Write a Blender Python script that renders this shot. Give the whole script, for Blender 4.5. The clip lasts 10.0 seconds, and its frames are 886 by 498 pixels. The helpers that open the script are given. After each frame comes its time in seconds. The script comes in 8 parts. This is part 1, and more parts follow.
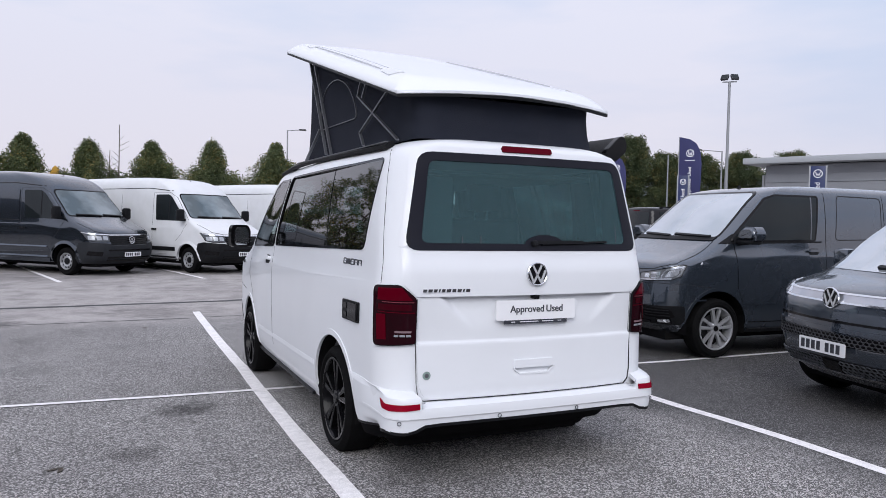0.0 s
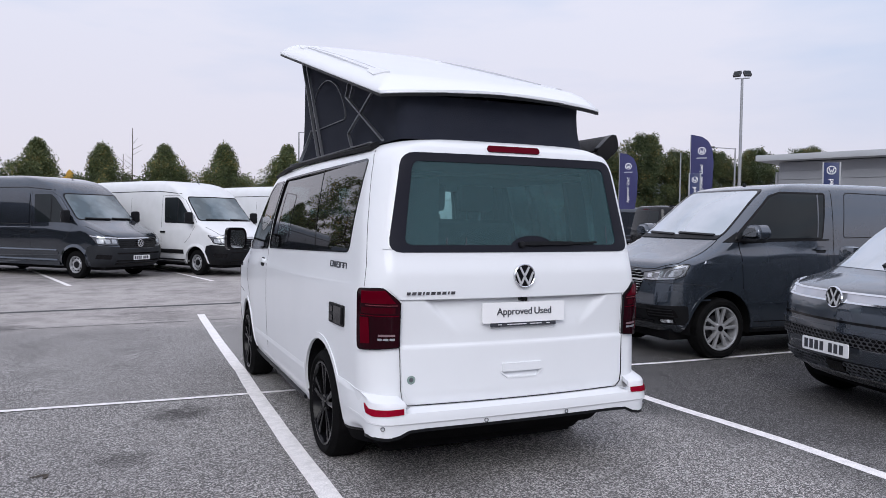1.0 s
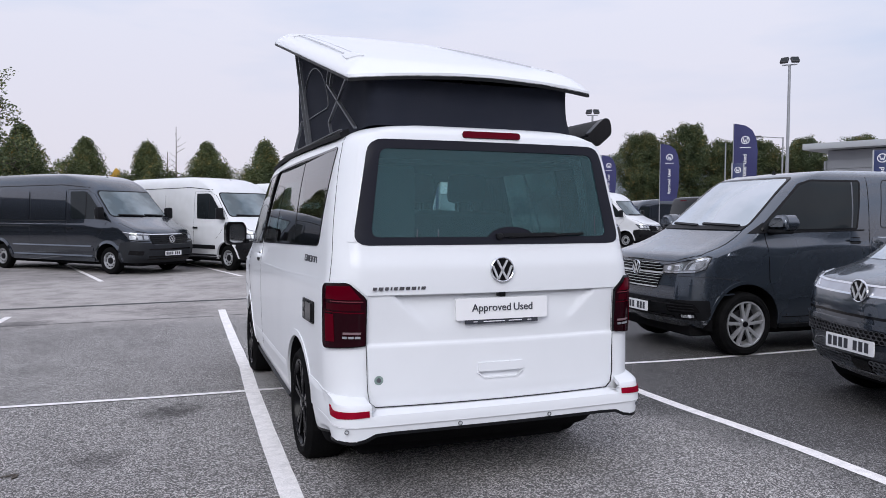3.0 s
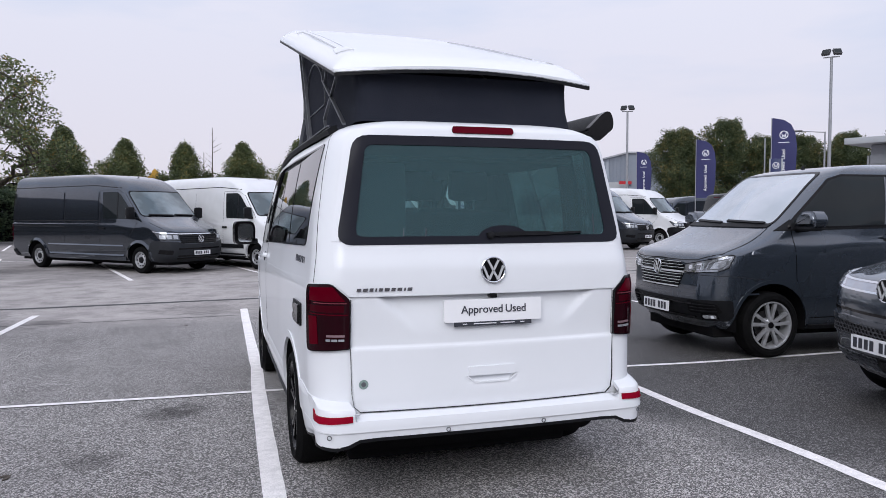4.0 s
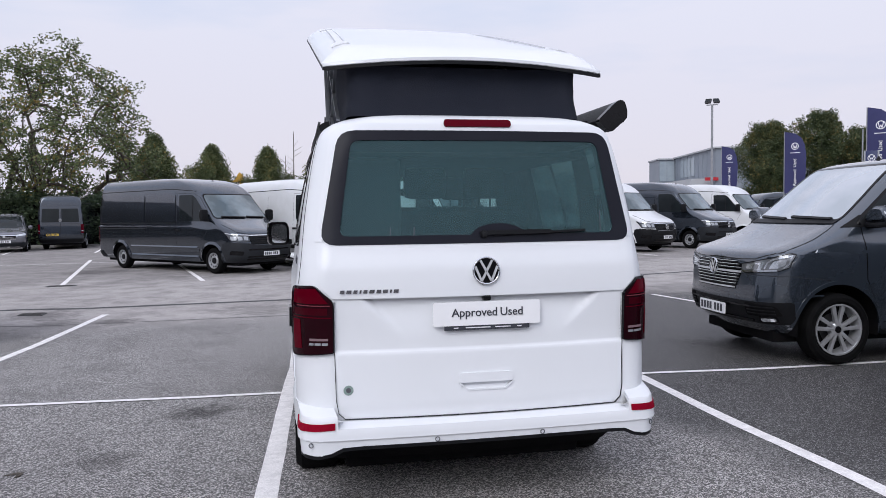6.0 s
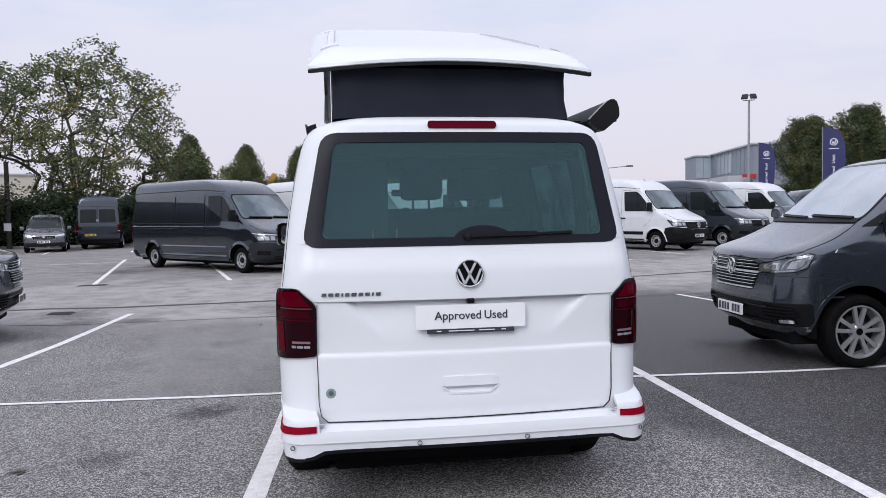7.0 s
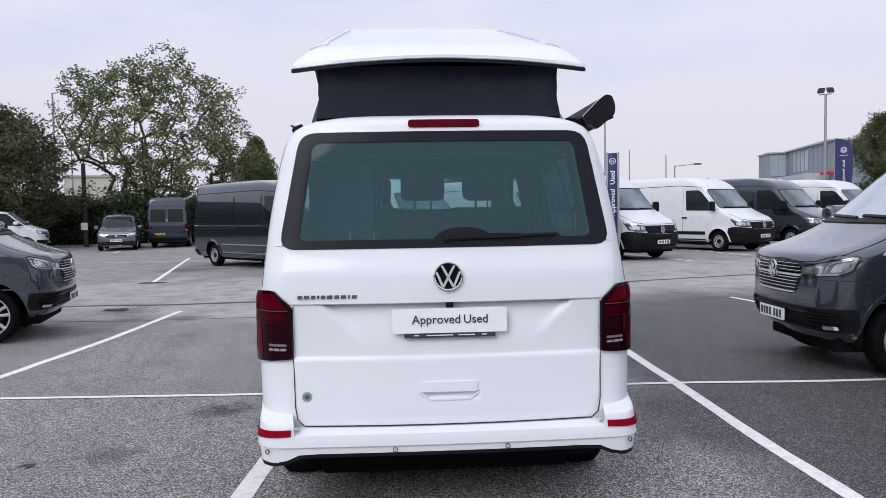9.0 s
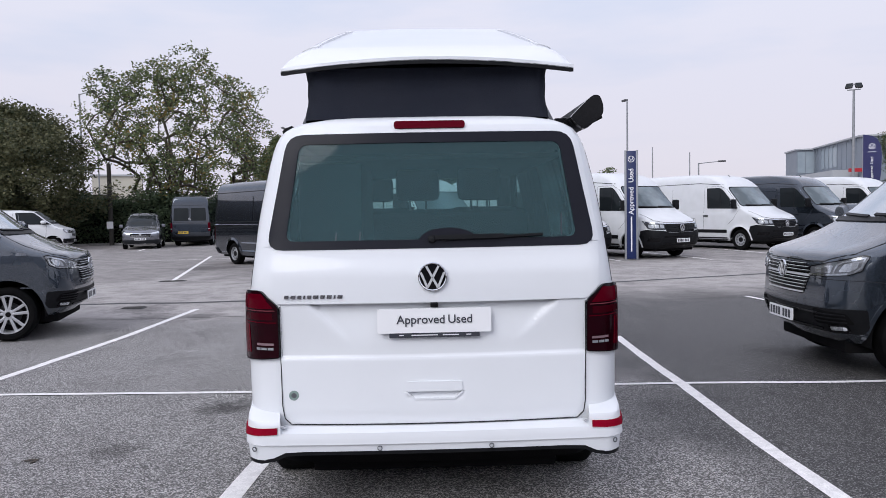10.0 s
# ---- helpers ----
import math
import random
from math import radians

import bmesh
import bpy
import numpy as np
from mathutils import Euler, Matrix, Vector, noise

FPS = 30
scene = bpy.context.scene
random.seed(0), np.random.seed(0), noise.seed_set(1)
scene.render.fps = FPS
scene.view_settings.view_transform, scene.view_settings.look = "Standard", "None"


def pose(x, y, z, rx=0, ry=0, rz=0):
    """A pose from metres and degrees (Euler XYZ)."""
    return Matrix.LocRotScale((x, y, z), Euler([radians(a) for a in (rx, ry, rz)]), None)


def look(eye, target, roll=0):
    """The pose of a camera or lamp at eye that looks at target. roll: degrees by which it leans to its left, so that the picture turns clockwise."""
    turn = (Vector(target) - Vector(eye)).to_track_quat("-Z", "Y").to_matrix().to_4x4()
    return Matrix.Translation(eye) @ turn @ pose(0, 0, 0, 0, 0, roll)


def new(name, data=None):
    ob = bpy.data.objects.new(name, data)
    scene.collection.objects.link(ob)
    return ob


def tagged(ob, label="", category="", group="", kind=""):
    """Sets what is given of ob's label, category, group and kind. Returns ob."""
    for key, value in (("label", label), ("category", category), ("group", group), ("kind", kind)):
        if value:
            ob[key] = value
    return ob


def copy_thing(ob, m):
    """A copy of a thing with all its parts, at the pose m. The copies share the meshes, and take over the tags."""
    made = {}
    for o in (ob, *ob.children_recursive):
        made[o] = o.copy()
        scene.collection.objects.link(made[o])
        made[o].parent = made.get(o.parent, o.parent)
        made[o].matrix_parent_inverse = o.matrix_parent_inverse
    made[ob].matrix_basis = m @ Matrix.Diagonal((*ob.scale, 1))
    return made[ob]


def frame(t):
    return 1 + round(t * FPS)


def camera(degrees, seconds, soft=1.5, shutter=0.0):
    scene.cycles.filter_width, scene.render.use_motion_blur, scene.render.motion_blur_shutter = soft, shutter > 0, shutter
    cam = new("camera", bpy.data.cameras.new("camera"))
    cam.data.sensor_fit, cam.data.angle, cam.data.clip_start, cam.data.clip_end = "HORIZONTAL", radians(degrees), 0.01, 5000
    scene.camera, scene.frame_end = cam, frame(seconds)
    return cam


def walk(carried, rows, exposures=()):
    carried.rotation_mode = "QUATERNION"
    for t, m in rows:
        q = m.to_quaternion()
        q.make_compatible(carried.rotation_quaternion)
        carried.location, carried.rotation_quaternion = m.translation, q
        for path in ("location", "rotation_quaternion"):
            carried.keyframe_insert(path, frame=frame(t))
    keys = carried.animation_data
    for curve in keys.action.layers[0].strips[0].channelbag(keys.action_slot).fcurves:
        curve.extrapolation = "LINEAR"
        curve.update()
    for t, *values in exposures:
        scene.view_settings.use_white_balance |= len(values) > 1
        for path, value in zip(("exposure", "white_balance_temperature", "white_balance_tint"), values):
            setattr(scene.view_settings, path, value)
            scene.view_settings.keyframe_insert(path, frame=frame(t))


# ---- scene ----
import functools

cam = camera(62.7, 10.0, soft=0.62)
PATH = [
    (0, (0.141, 0.327, 1.53), (0.979, 2.142, 1.453), 1.2),
    (0.5, (0.197, 0.327, 1.531), (1.022, 2.147, 1.454), 1.0),
    (1, (0.31, 0.324, 1.539), (1.114, 2.154, 1.462), 0.7),
    (1.5, (0.419, 0.301, 1.54), (1.197, 2.141, 1.46), 0.5),
    (2, (0.516, 0.303, 1.533), (1.269, 2.154, 1.449), 0.4),
    (2.5, (0.625, 0.345, 1.523), (1.352, 2.206, 1.434), 0.3),
    (4, (1.009, 0.446, 1.523), (1.61, 2.351, 1.425), -0.1),
    (4.5, (1.152, 0.423, 1.525), (1.696, 2.345, 1.427), -0.3),
    (5, (1.254, 0.423, 1.523), (1.741, 2.36, 1.425), -0.5),
    (5.5, (1.367, 0.47, 1.514), (1.799, 2.42, 1.416), -0.6),
    (6, (1.479, 0.515, 1.511), (1.863, 2.476, 1.414), -0.7),
    (7.5, (1.829, 0.49, 1.529), (2.073, 2.472, 1.428), -1.0),
    (8, (1.924, 0.482, 1.526), (2.121, 2.47, 1.425), -1.0),
    (8.5, (2.015, 0.516, 1.522), (2.169, 2.508, 1.423), -1.1),
    (9, (2.122, 0.553, 1.526), (2.234, 2.547, 1.428), -1.0),
    (9.5, (2.22, 0.557, 1.53), (2.295, 2.553, 1.432), -1.0),
    (10, (2.296, 0.523, 1.535), (2.344, 2.52, 1.433), -1.1),
]
walk(cam, [(t, look(eye, target, roll)) for t, eye, target, roll in PATH])

# ---- world, sun, exposure ----
world = bpy.data.worlds.new("overcast_sky")
scene.world = world
world.use_nodes = True
wn, wl = world.node_tree.nodes, world.node_tree.links
wn.clear()
SUN_EL, SUN_ROT = radians(35), radians(213)


def wnode(kind, **kw):
    n = wn.new(kind)
    for k, v in kw.items():
        n.inputs[k].default_value = v
    return n


w_out, w_bg = wn.new("ShaderNodeOutputWorld"), wnode("ShaderNodeBackground", Strength=1.0)
w_sky = wn.new("ShaderNodeTexSky")
w_sky.sky_type, w_sky.sun_disc, w_sky.sun_elevation, w_sky.sun_rotation = "NISHITA", False, SUN_EL, SUN_ROT
w_co, w_sep = wn.new("ShaderNodeTexCoord"), wn.new("ShaderNodeSeparateXYZ")
w_scale = wn.new("ShaderNodeVectorMath")
w_scale.operation = "MULTIPLY"
w_scale.inputs[1].default_value = (1.0, 1.0, 4.2)
w_noise = wnode("ShaderNodeTexNoise", Scale=1.7, Detail=5.0, Roughness=0.52)
w_ramp = wn.new("ShaderNodeValToRGB")
w_ramp.color_ramp.elements[0].position, w_ramp.color_ramp.elements[0].color = 0.36, (0.592, 0.672, 0.862, 1)
w_ramp.color_ramp.elements[1].position, w_ramp.color_ramp.elements[1].color = 0.56, (0.768, 0.772, 0.898, 1)
w_grad = wn.new("ShaderNodeMapRange")
for key, val in (("From Min", 0.0), ("From Max", 1.0), ("To Min", 0.93), ("To Max", 1.46)):
    w_grad.inputs[key].default_value = val
w_cloud = wn.new("ShaderNodeVectorMath")
w_cloud.operation = "SCALE"
w_dim = wn.new("ShaderNodeVectorMath")
w_dim.operation = "SCALE"
w_dim.inputs["Scale"].default_value = 0.10
w_mix = wn.new("ShaderNodeMix")
w_mix.data_type = "RGBA"
w_mix.inputs["Factor"].default_value = 0.93
wl.new(w_co.outputs["Generated"], w_scale.inputs[0])
wl.new(w_scale.outputs["Vector"], w_noise.inputs["Vector"])
wl.new(w_noise.outputs["Fac"], w_ramp.inputs["Fac"])
wl.new(w_co.outputs["Generated"], w_sep.inputs[0])
wl.new(w_sep.outputs["Z"], w_grad.inputs["Value"])
w_low = wn.new("ShaderNodeMapRange")
for key, val in (("From Min", 0.02), ("From Max", 0.24), ("To Min", 0.62), ("To Max", 0.0)):
    w_low.inputs[key].default_value = val
w_veil = wn.new("ShaderNodeMix")
w_veil.data_type = "RGBA"
w_veil.inputs["B"].default_value = (0.845, 0.775, 0.875, 1)
wl.new(w_sep.outputs["Z"], w_low.inputs["Value"])
wl.new(w_low.outputs["Result"], w_veil.inputs["Factor"])
wl.new(w_ramp.outputs["Color"], w_veil.inputs["A"])
wl.new(w_veil.outputs["Result"], w_cloud.inputs[0])
wl.new(w_grad.outputs["Result"], w_cloud.inputs["Scale"])
wl.new(w_sky.outputs["Color"], w_dim.inputs[0])
wl.new(w_dim.outputs["Vector"], w_mix.inputs["A"])
wl.new(w_cloud.outputs["Vector"], w_mix.inputs["B"])
wl.new(w_mix.outputs["Result"], w_bg.inputs["Color"])
wl.new(w_bg.outputs["Background"], w_out.inputs["Surface"])

sun = new("sun", bpy.data.lights.new("sun", "SUN"))
sun.data.energy, sun.data.angle, sun.data.color = 1.45, radians(35), (0.985, 0.98, 0.99)
sun.matrix_world = look((0, 0, 0), (0.62, 0.95, -0.80))
scene.view_settings.exposure = 0.0

# ---- materials ----
def mat(name, color, rough=0.5, metal=0.0, spot=None, spot_scale=8.0, spot_mix=0.5, grain=0.0, grain_scale=180.0,
        bump=0.0, bump_scale=120.0, coat=0.0, spec=0.5, rough_var=0.0, coat_ior=1.5):
    """A surface with two scales of change: broad spots of a second colour and fine grain, and a fine relief."""
    m = bpy.data.materials.new(name)
    m.use_nodes = True
    nt = m.node_tree
    b = nt.nodes["Principled BSDF"]
    b.inputs["Roughness"].default_value, b.inputs["Metallic"].default_value = rough, metal
    b.inputs["Coat Weight"].default_value, b.inputs["Coat Roughness"].default_value = coat, 0.03
    b.inputs["Coat IOR"].default_value = coat_ior
    b.inputs["Specular IOR Level"].default_value = spec
    co = nt.nodes.new("ShaderNodeTexCoord")

    def noise_tex(scale, detail=4.0):
        n = nt.nodes.new("ShaderNodeTexNoise")
        n.inputs["Scale"].default_value, n.inputs["Detail"].default_value = scale, detail
        nt.links.new(co.outputs["Object"], n.inputs["Vector"])
        return n

    def mixer(fac, a, c, mode="MIX"):
        x = nt.nodes.new("ShaderNodeMix")
        x.data_type, x.blend_type = "RGBA", mode
        for sock, v in (("Factor", fac), ("A", a), ("B", c)):
            if isinstance(v, (int, float)):
                x.inputs[sock].default_value = v
            elif isinstance(v, tuple):
                x.inputs[sock].default_value = (*v[:3], 1)
            else:
                nt.links.new(v, x.inputs[sock])
        return x.outputs["Result"]

    def ramp(src, lo, hi, a=0.0, c=1.0):
        r = nt.nodes.new("ShaderNodeMapRange")
        for sock, v in (("From Min", lo), ("From Max", hi), ("To Min", a), ("To Max", c)):
            r.inputs[sock].default_value = v
        nt.links.new(src, r.inputs["Value"])
        return r.outputs["Result"]

    col = color
    if spot is not None:
        broad = noise_tex(spot_scale, 5.0)
        col = mixer(ramp(broad.outputs["Fac"], 0.38, 0.66, 0.0, spot_mix), color, spot)
        if rough_var:
            nt.links.new(ramp(broad.outputs["Fac"], 0.3, 0.7, rough - rough_var, rough + rough_var), b.inputs["Roughness"])
    if grain:
        fine = noise_tex(grain_scale, 2.0)
        g = ramp(fine.outputs["Fac"], 0.25, 0.75, 1.0 - grain, 1.0 + grain)
        v = nt.nodes.new("ShaderNodeCombineColor")
        for k in range(3):
            nt.links.new(g, v.inputs[k])
        col = mixer(1.0, col, v.outputs["Color"], "MULTIPLY")
    if isinstance(col, tuple):
        b.inputs["Base Color"].default_value = (*col[:3], 1)
    else:
        nt.links.new(col, b.inputs["Base Color"])
    if bump:
        bt = noise_tex(bump_scale, 3.0)
        bn = nt.nodes.new("ShaderNodeBump")
        bn.inputs["Strength"].default_value, bn.inputs["Distance"].default_value = bump, 0.01
        nt.links.new(bt.outputs["Fac"], bn.inputs["Height"])
        nt.links.new(bn.outputs["Normal"], b.inputs["Normal"])
    return m


def pane(name, tint, gloss=1.5, body=None, mix=0.0):
    """Glass: tinted see-through with a Fresnel gloss, and a haze painted in as body colour."""
    m = bpy.data.materials.new(name)
    m.use_nodes = True
    nt = m.node_tree
    nt.nodes.clear()
    out = nt.nodes.new("ShaderNodeOutputMaterial")
    tr, gl, lw, mx = (nt.nodes.new("ShaderNode" + k) for k in ("BsdfTransparent", "BsdfGlossy", "LayerWeight", "MixShader"))
    tr.inputs["Color"].default_value = (*tint, 1)
    gl.inputs["Roughness"].default_value = 0.01
    pw, ma = nt.nodes.new("ShaderNodeMath"), nt.nodes.new("ShaderNodeMath")
    pw.operation, pw.inputs[1].default_value = "POWER", 5.0
    f0 = ((gloss - 1) / (gloss + 1)) ** 2
    ma.operation, ma.inputs[1].default_value, ma.inputs[2].default_value = "MULTIPLY_ADD", 1 - f0, f0
    nt.links.new(lw.outputs["Facing"], pw.inputs[0])
    nt.links.new(pw.outputs[0], ma.inputs[0])
    nt.links.new(ma.outputs[0], mx.inputs["Fac"])
    see = tr.outputs["BSDF"]
    if body:
        df, m2 = nt.nodes.new("ShaderNodeBsdfDiffuse"), nt.nodes.new("ShaderNodeMixShader")
        df.inputs["Color"].default_value, m2.inputs["Fac"].default_value = (*body, 1), mix
        nt.links.new(see, m2.inputs[1])
        nt.links.new(df.outputs["BSDF"], m2.inputs[2])
        see = m2.outputs["Shader"]
    nt.links.new(see, mx.inputs[1])
    nt.links.new(gl.outputs["BSDF"], mx.inputs[2])
    nt.links.new(mx.outputs["Shader"], out.inputs["Surface"])
    return m


M_WHITE = mat("white_paint", (0.80, 0.815, 0.84), 0.45, spot=(0.775, 0.79, 0.815), spot_scale=2.5, coat=0.5, spec=0.2, rough_var=0.03)
M_WHITE_VAN = mat("white_van_paint", (0.72, 0.73, 0.75), 0.32, spot=(0.64, 0.65, 0.66), spot_scale=3.0, coat=0.4)
M_GREY = mat("grey_paint", (0.058, 0.072, 0.094), 0.27, metal=0.65, spot=(0.050, 0.064, 0.084), spot_scale=2.0, coat=1.0, spec=0.2, rough_var=0.03, coat_ior=1.86)
M_DARK = mat("dark_metallic_paint", (0.044, 0.056, 0.074), 0.20, metal=0.85, spot=(0.034, 0.044, 0.060), spot_scale=3.0, coat=1.0, spec=0.2, rough_var=0.03, coat_ior=1.70)
M_BLACKVAN = mat("black_van_paint", (0.010, 0.010, 0.012), 0.25, metal=0.2, spot=(0.014, 0.014, 0.016), spot_scale=2.0, coat=0.35, spec=0.15)
M_SILVER = mat("silver_paint", (0.19, 0.195, 0.22), 0.25, metal=0.6, spot=(0.16, 0.165, 0.185), coat=1.0)
M_BLACKP = mat("black_plastic", (0.009, 0.0095, 0.011), 0.45, spot=(0.016, 0.016, 0.018), spec=0.12, spot_scale=14, grain=0.2, bump=0.12, bump_scale=400)
M_GLOSSBLK = mat("gloss_black", (0.005, 0.005, 0.006), 0.10, spot=(0.008, 0.008, 0.009), spec=0.22)
M_SEAM = mat("shadow_gap_rubber", (0.035, 0.035, 0.039), 0.7, spot=(0.02, 0.02, 0.02), spec=0.1)
M_TYRE = mat("tyre_rubber", (0.006, 0.006, 0.0065), 0.75, spot=(0.011, 0.011, 0.011), spec=0.04, spot_scale=9, grain=0.25, bump=0.2, bump_scale=160)
M_ALLOY = mat("silver_alloy", (0.64, 0.65, 0.67), 0.26, metal=0.65, spot=(0.48, 0.48, 0.50), spot_scale=16)
M_STEEL = mat("painted_steel_wheel", (0.46, 0.47, 0.49), 0.4, metal=0.6, spot=(0.34, 0.34, 0.35), spot_scale=14)
M_BALLOY = mat("black_alloy", (0.004, 0.004, 0.005), 0.18, spot=(0.007, 0.007, 0.007), spec=0.14)
M_BUMPER = mat("dark_grey_bumper_plastic", (0.022, 0.024, 0.028), 0.5, spot=(0.028, 0.030, 0.034), spot_scale=6, spec=0.15, grain=0.15, bump=0.1, bump_scale=300)
M_BADGE = mat("dark_chrome_badge", (0.32, 0.32, 0.34), 0.16, metal=1.0, spot=(0.12, 0.12, 0.13), spot_scale=60)
# chrome whose bright reflection is partly set in its base colour
M_EMBLEM = mat("chrome_with_painted_shine", (0.78, 0.79, 0.81), 0.22, metal=0.45, spot=(0.66, 0.67, 0.69), spot_scale=40)
M_CHROME = mat("chrome", (0.75, 0.76, 0.78), 0.12, metal=1.0, spot=(0.66, 0.67, 0.69), spot_scale=20)
M_RED = mat("red_lens", (0.090, 0.0005, 0.007), 0.10, spot=(0.070, 0.0004, 0.006), spot_scale=10, spec=0.05)
M_REDLINE = mat("dull_pink_lens", (0.20, 0.045, 0.06), 0.2, spot=(0.14, 0.03, 0.04), spot_scale=40, spec=0.1)
M_REDDK = mat("smoked_red_lens", (0.018, 0.0008, 0.004), 0.08, spot=(0.006, 0.0006, 0.001), spot_scale=8, spec=0.14)
M_REDMID = mat("dull_red_lens", (0.045, 0.0006, 0.005), 0.08, spot=(0.03, 0.0006, 0.003), spot_scale=10, spec=0.10)
M_PINKLINE = mat("pale_pink_lens", (0.30, 0.20, 0.22), 0.15, metal=0.3, spot=(0.28, 0.18, 0.2), spot_scale=40)
M_REFL = mat("red_reflector", (0.27, 0.002, 0.018), 0.25, spot=(0.20, 0.002, 0.013), spot_scale=30, spec=0.06, bump=0.2, bump_scale=500)
M_CLEAR = mat("clear_lamp_lens", (0.72, 0.74, 0.77), 0.10, metal=0.75, spot=(0.40, 0.42, 0.45), spot_scale=18, coat=1.0)
M_LAMPDK = mat("dark_lamp_housing", (0.20, 0.205, 0.22), 0.12, metal=0.6, spot=(0.34, 0.35, 0.37), spot_scale=30, coat=0.6)
M_LAMPMID = mat("lamp_reflector", (0.42, 0.44, 0.47), 0.30, metal=0.4, spot=(0.20, 0.21, 0.23), spot_scale=22, coat=0.5)
M_LAMPSMOKE = mat("smoked_lamp_housing", (0.07, 0.075, 0.085), 0.15, metal=0.4, spot=(0.14, 0.15, 0.16), spot_scale=24, coat=0.5)
M_DISC = mat("dull_brake_steel", (0.05, 0.05, 0.053), 0.5, metal=0.7, spot=(0.03, 0.028, 0.027), spot_scale=20)
M_STRIPLENS = mat("frosted_strip_lens", (0.46, 0.47, 0.51), 0.18, metal=0.5, spot=(0.34, 0.35, 0.39), spot_scale=6, coat=1.0)
M_FRIT = mat("black_glass_border", (0.014, 0.0145, 0.021), 0.25, spot=(0.018, 0.019, 0.026), spot_scale=5, spec=0.12)
M_GLASSDK = mat("dark_van_glass", (0.012, 0.015, 0.017), 0.03, spot=(0.022, 0.028, 0.030), spot_scale=1.2, spec=0.24)
# windscreens: reflected sky is put into the pale base colour and its patches
M_SCREEN = mat("painted_sky_windscreen", (0.60, 0.64, 0.68), 0.05, metal=0.68, spot=(0.40, 0.45, 0.48), spot_scale=1.4, spot_mix=0.75, spec=0.8)
M_SCREEN_BIG = mat("patchy_painted_sky_windscreen", (0.09, 0.115, 0.125), 0.04, metal=0.45, spot=(0.30, 0.35, 0.37), spot_scale=1.3, spot_mix=0.8, spec=0.8)
M_PANE = pane("tinted_privacy_glass", (0.52, 0.82, 0.82), 1.28, (0.066, 0.130, 0.145), 0.50)
M_PANE_SIDE = pane("dark_side_glass", (0.065, 0.10, 0.10), 2.6)
M_PANE_CLR = pane("clear_cab_glass", (0.72, 0.80, 0.79), 1.45)
M_CANVAS = mat("dark_grey_tent_canvas", (0.016, 0.0185, 0.028), 0.9, spot=(0.024, 0.026, 0.035), spot_scale=4, grain=0.25, grain_scale=500, bump=0.35, bump_scale=260, spec=0.15)
M_STRUT = mat("grey_metal_strut", (0.19, 0.20, 0.22), 0.42, metal=0.8, spot=(0.15, 0.15, 0.16), spot_scale=12)
M_RAIL = mat("pale_silver_bar", (0.76, 0.77, 0.79), 0.4, metal=0.1, spot=(0.68, 0.69, 0.71), spot_scale=8, grain=0.06)
M_PLATE = mat("white_plate_acrylic", (0.90, 0.90, 0.91), 0.25, spot=(0.86, 0.86, 0.88), spot_scale=6)
M_PLATEY = mat("yellow_plate_acrylic", (0.75, 0.50, 0.06), 0.3, spot=(0.7, 0.45, 0.05))
M_INK = mat("dark_ink", (0.035, 0.038, 0.05), 0.4, spot=(0.05, 0.05, 0.06))
M_WINK = mat("white_ink", (0.8, 0.8, 0.82), 0.5, spot=(0.74, 0.74, 0.78))
M_GREENINK = mat("green_grey_sticker", (0.23, 0.32, 0.29), 0.4, spot=(0.36, 0.42, 0.40), spot_scale=90)
M_SEAT = mat("dark_seat_fabric", (0.022, 0.024, 0.027), 0.9, spec=0.1, spot=(0.045, 0.046, 0.05), spot_scale=20, grain=0.3, grain_scale=300, bump=0.3)
M_CABIN = mat("grey_cabin_trim", (0.060, 0.064, 0.068), 0.7, spot=(0.075, 0.078, 0.08), spot_scale=4, grain=0.1)
M_COMB = mat("dark_honeycomb_plastic", (0.06, 0.062, 0.068), 0.3, spot=(0.09, 0.09, 0.10), spot_scale=20)
M_LINER = mat("liner_and_shade_black", (0.007, 0.007, 0.008), 0.9, spot=(0.013, 0.012, 0.012), grain=0.3, spec=0.05)
M_PAINTLINE = mat("white_road_paint", (0.90, 0.87, 0.86), 0.7, spot=(0.66, 0.64, 0.63), spot_scale=16, spot_mix=0.6, grain=0.16, grain_scale=120, bump=0.12, bump_scale=140)
M_TAR = mat("tar_joint", (0.05, 0.05, 0.053), 0.75, spot=(0.09, 0.09, 0.09), spot_scale=2.0, grain=0.3, grain_scale=60)
M_BARK = mat("bark", (0.060, 0.048, 0.038), 0.9, spot=(0.10, 0.085, 0.065), spot_scale=6, grain=0.3, bump=0.6, bump_scale=30)
M_GALV = mat("galvanised_steel", (0.32, 0.33, 0.35), 0.5, metal=0.4, spot=(0.24, 0.25, 0.26), spot_scale=5)
M_LAMPHEAD = mat("dark_lamp_head", (0.05, 0.05, 0.055), 0.5, spot=(0.08, 0.08, 0.085))
M_CLAD = mat("grey_cladding", (0.26, 0.27, 0.29), 0.5, spot=(0.21, 0.22, 0.24), spot_scale=0.6, grain=0.08, grain_scale=20)
M_SHED = mat("blue_grey_shed_sheet", (0.23, 0.26, 0.30), 0.55, spot=(0.18, 0.21, 0.25), spot_scale=0.4)
M_SHEDROOF = mat("pale_roof_sheet", (0.42, 0.44, 0.46), 0.5, spot=(0.36, 0.37, 0.39), spot_scale=0.5)
M_PALEGLASS = mat("pale_wall_panel", (0.34, 0.39, 0.43), 0.25, spot=(0.24, 0.29, 0.33), spot_scale=0.7)
M_CREAM = mat("cream_render", (0.55, 0.52, 0.44), 0.8, spot=(0.48, 0.46, 0.40), spot_scale=0.4)
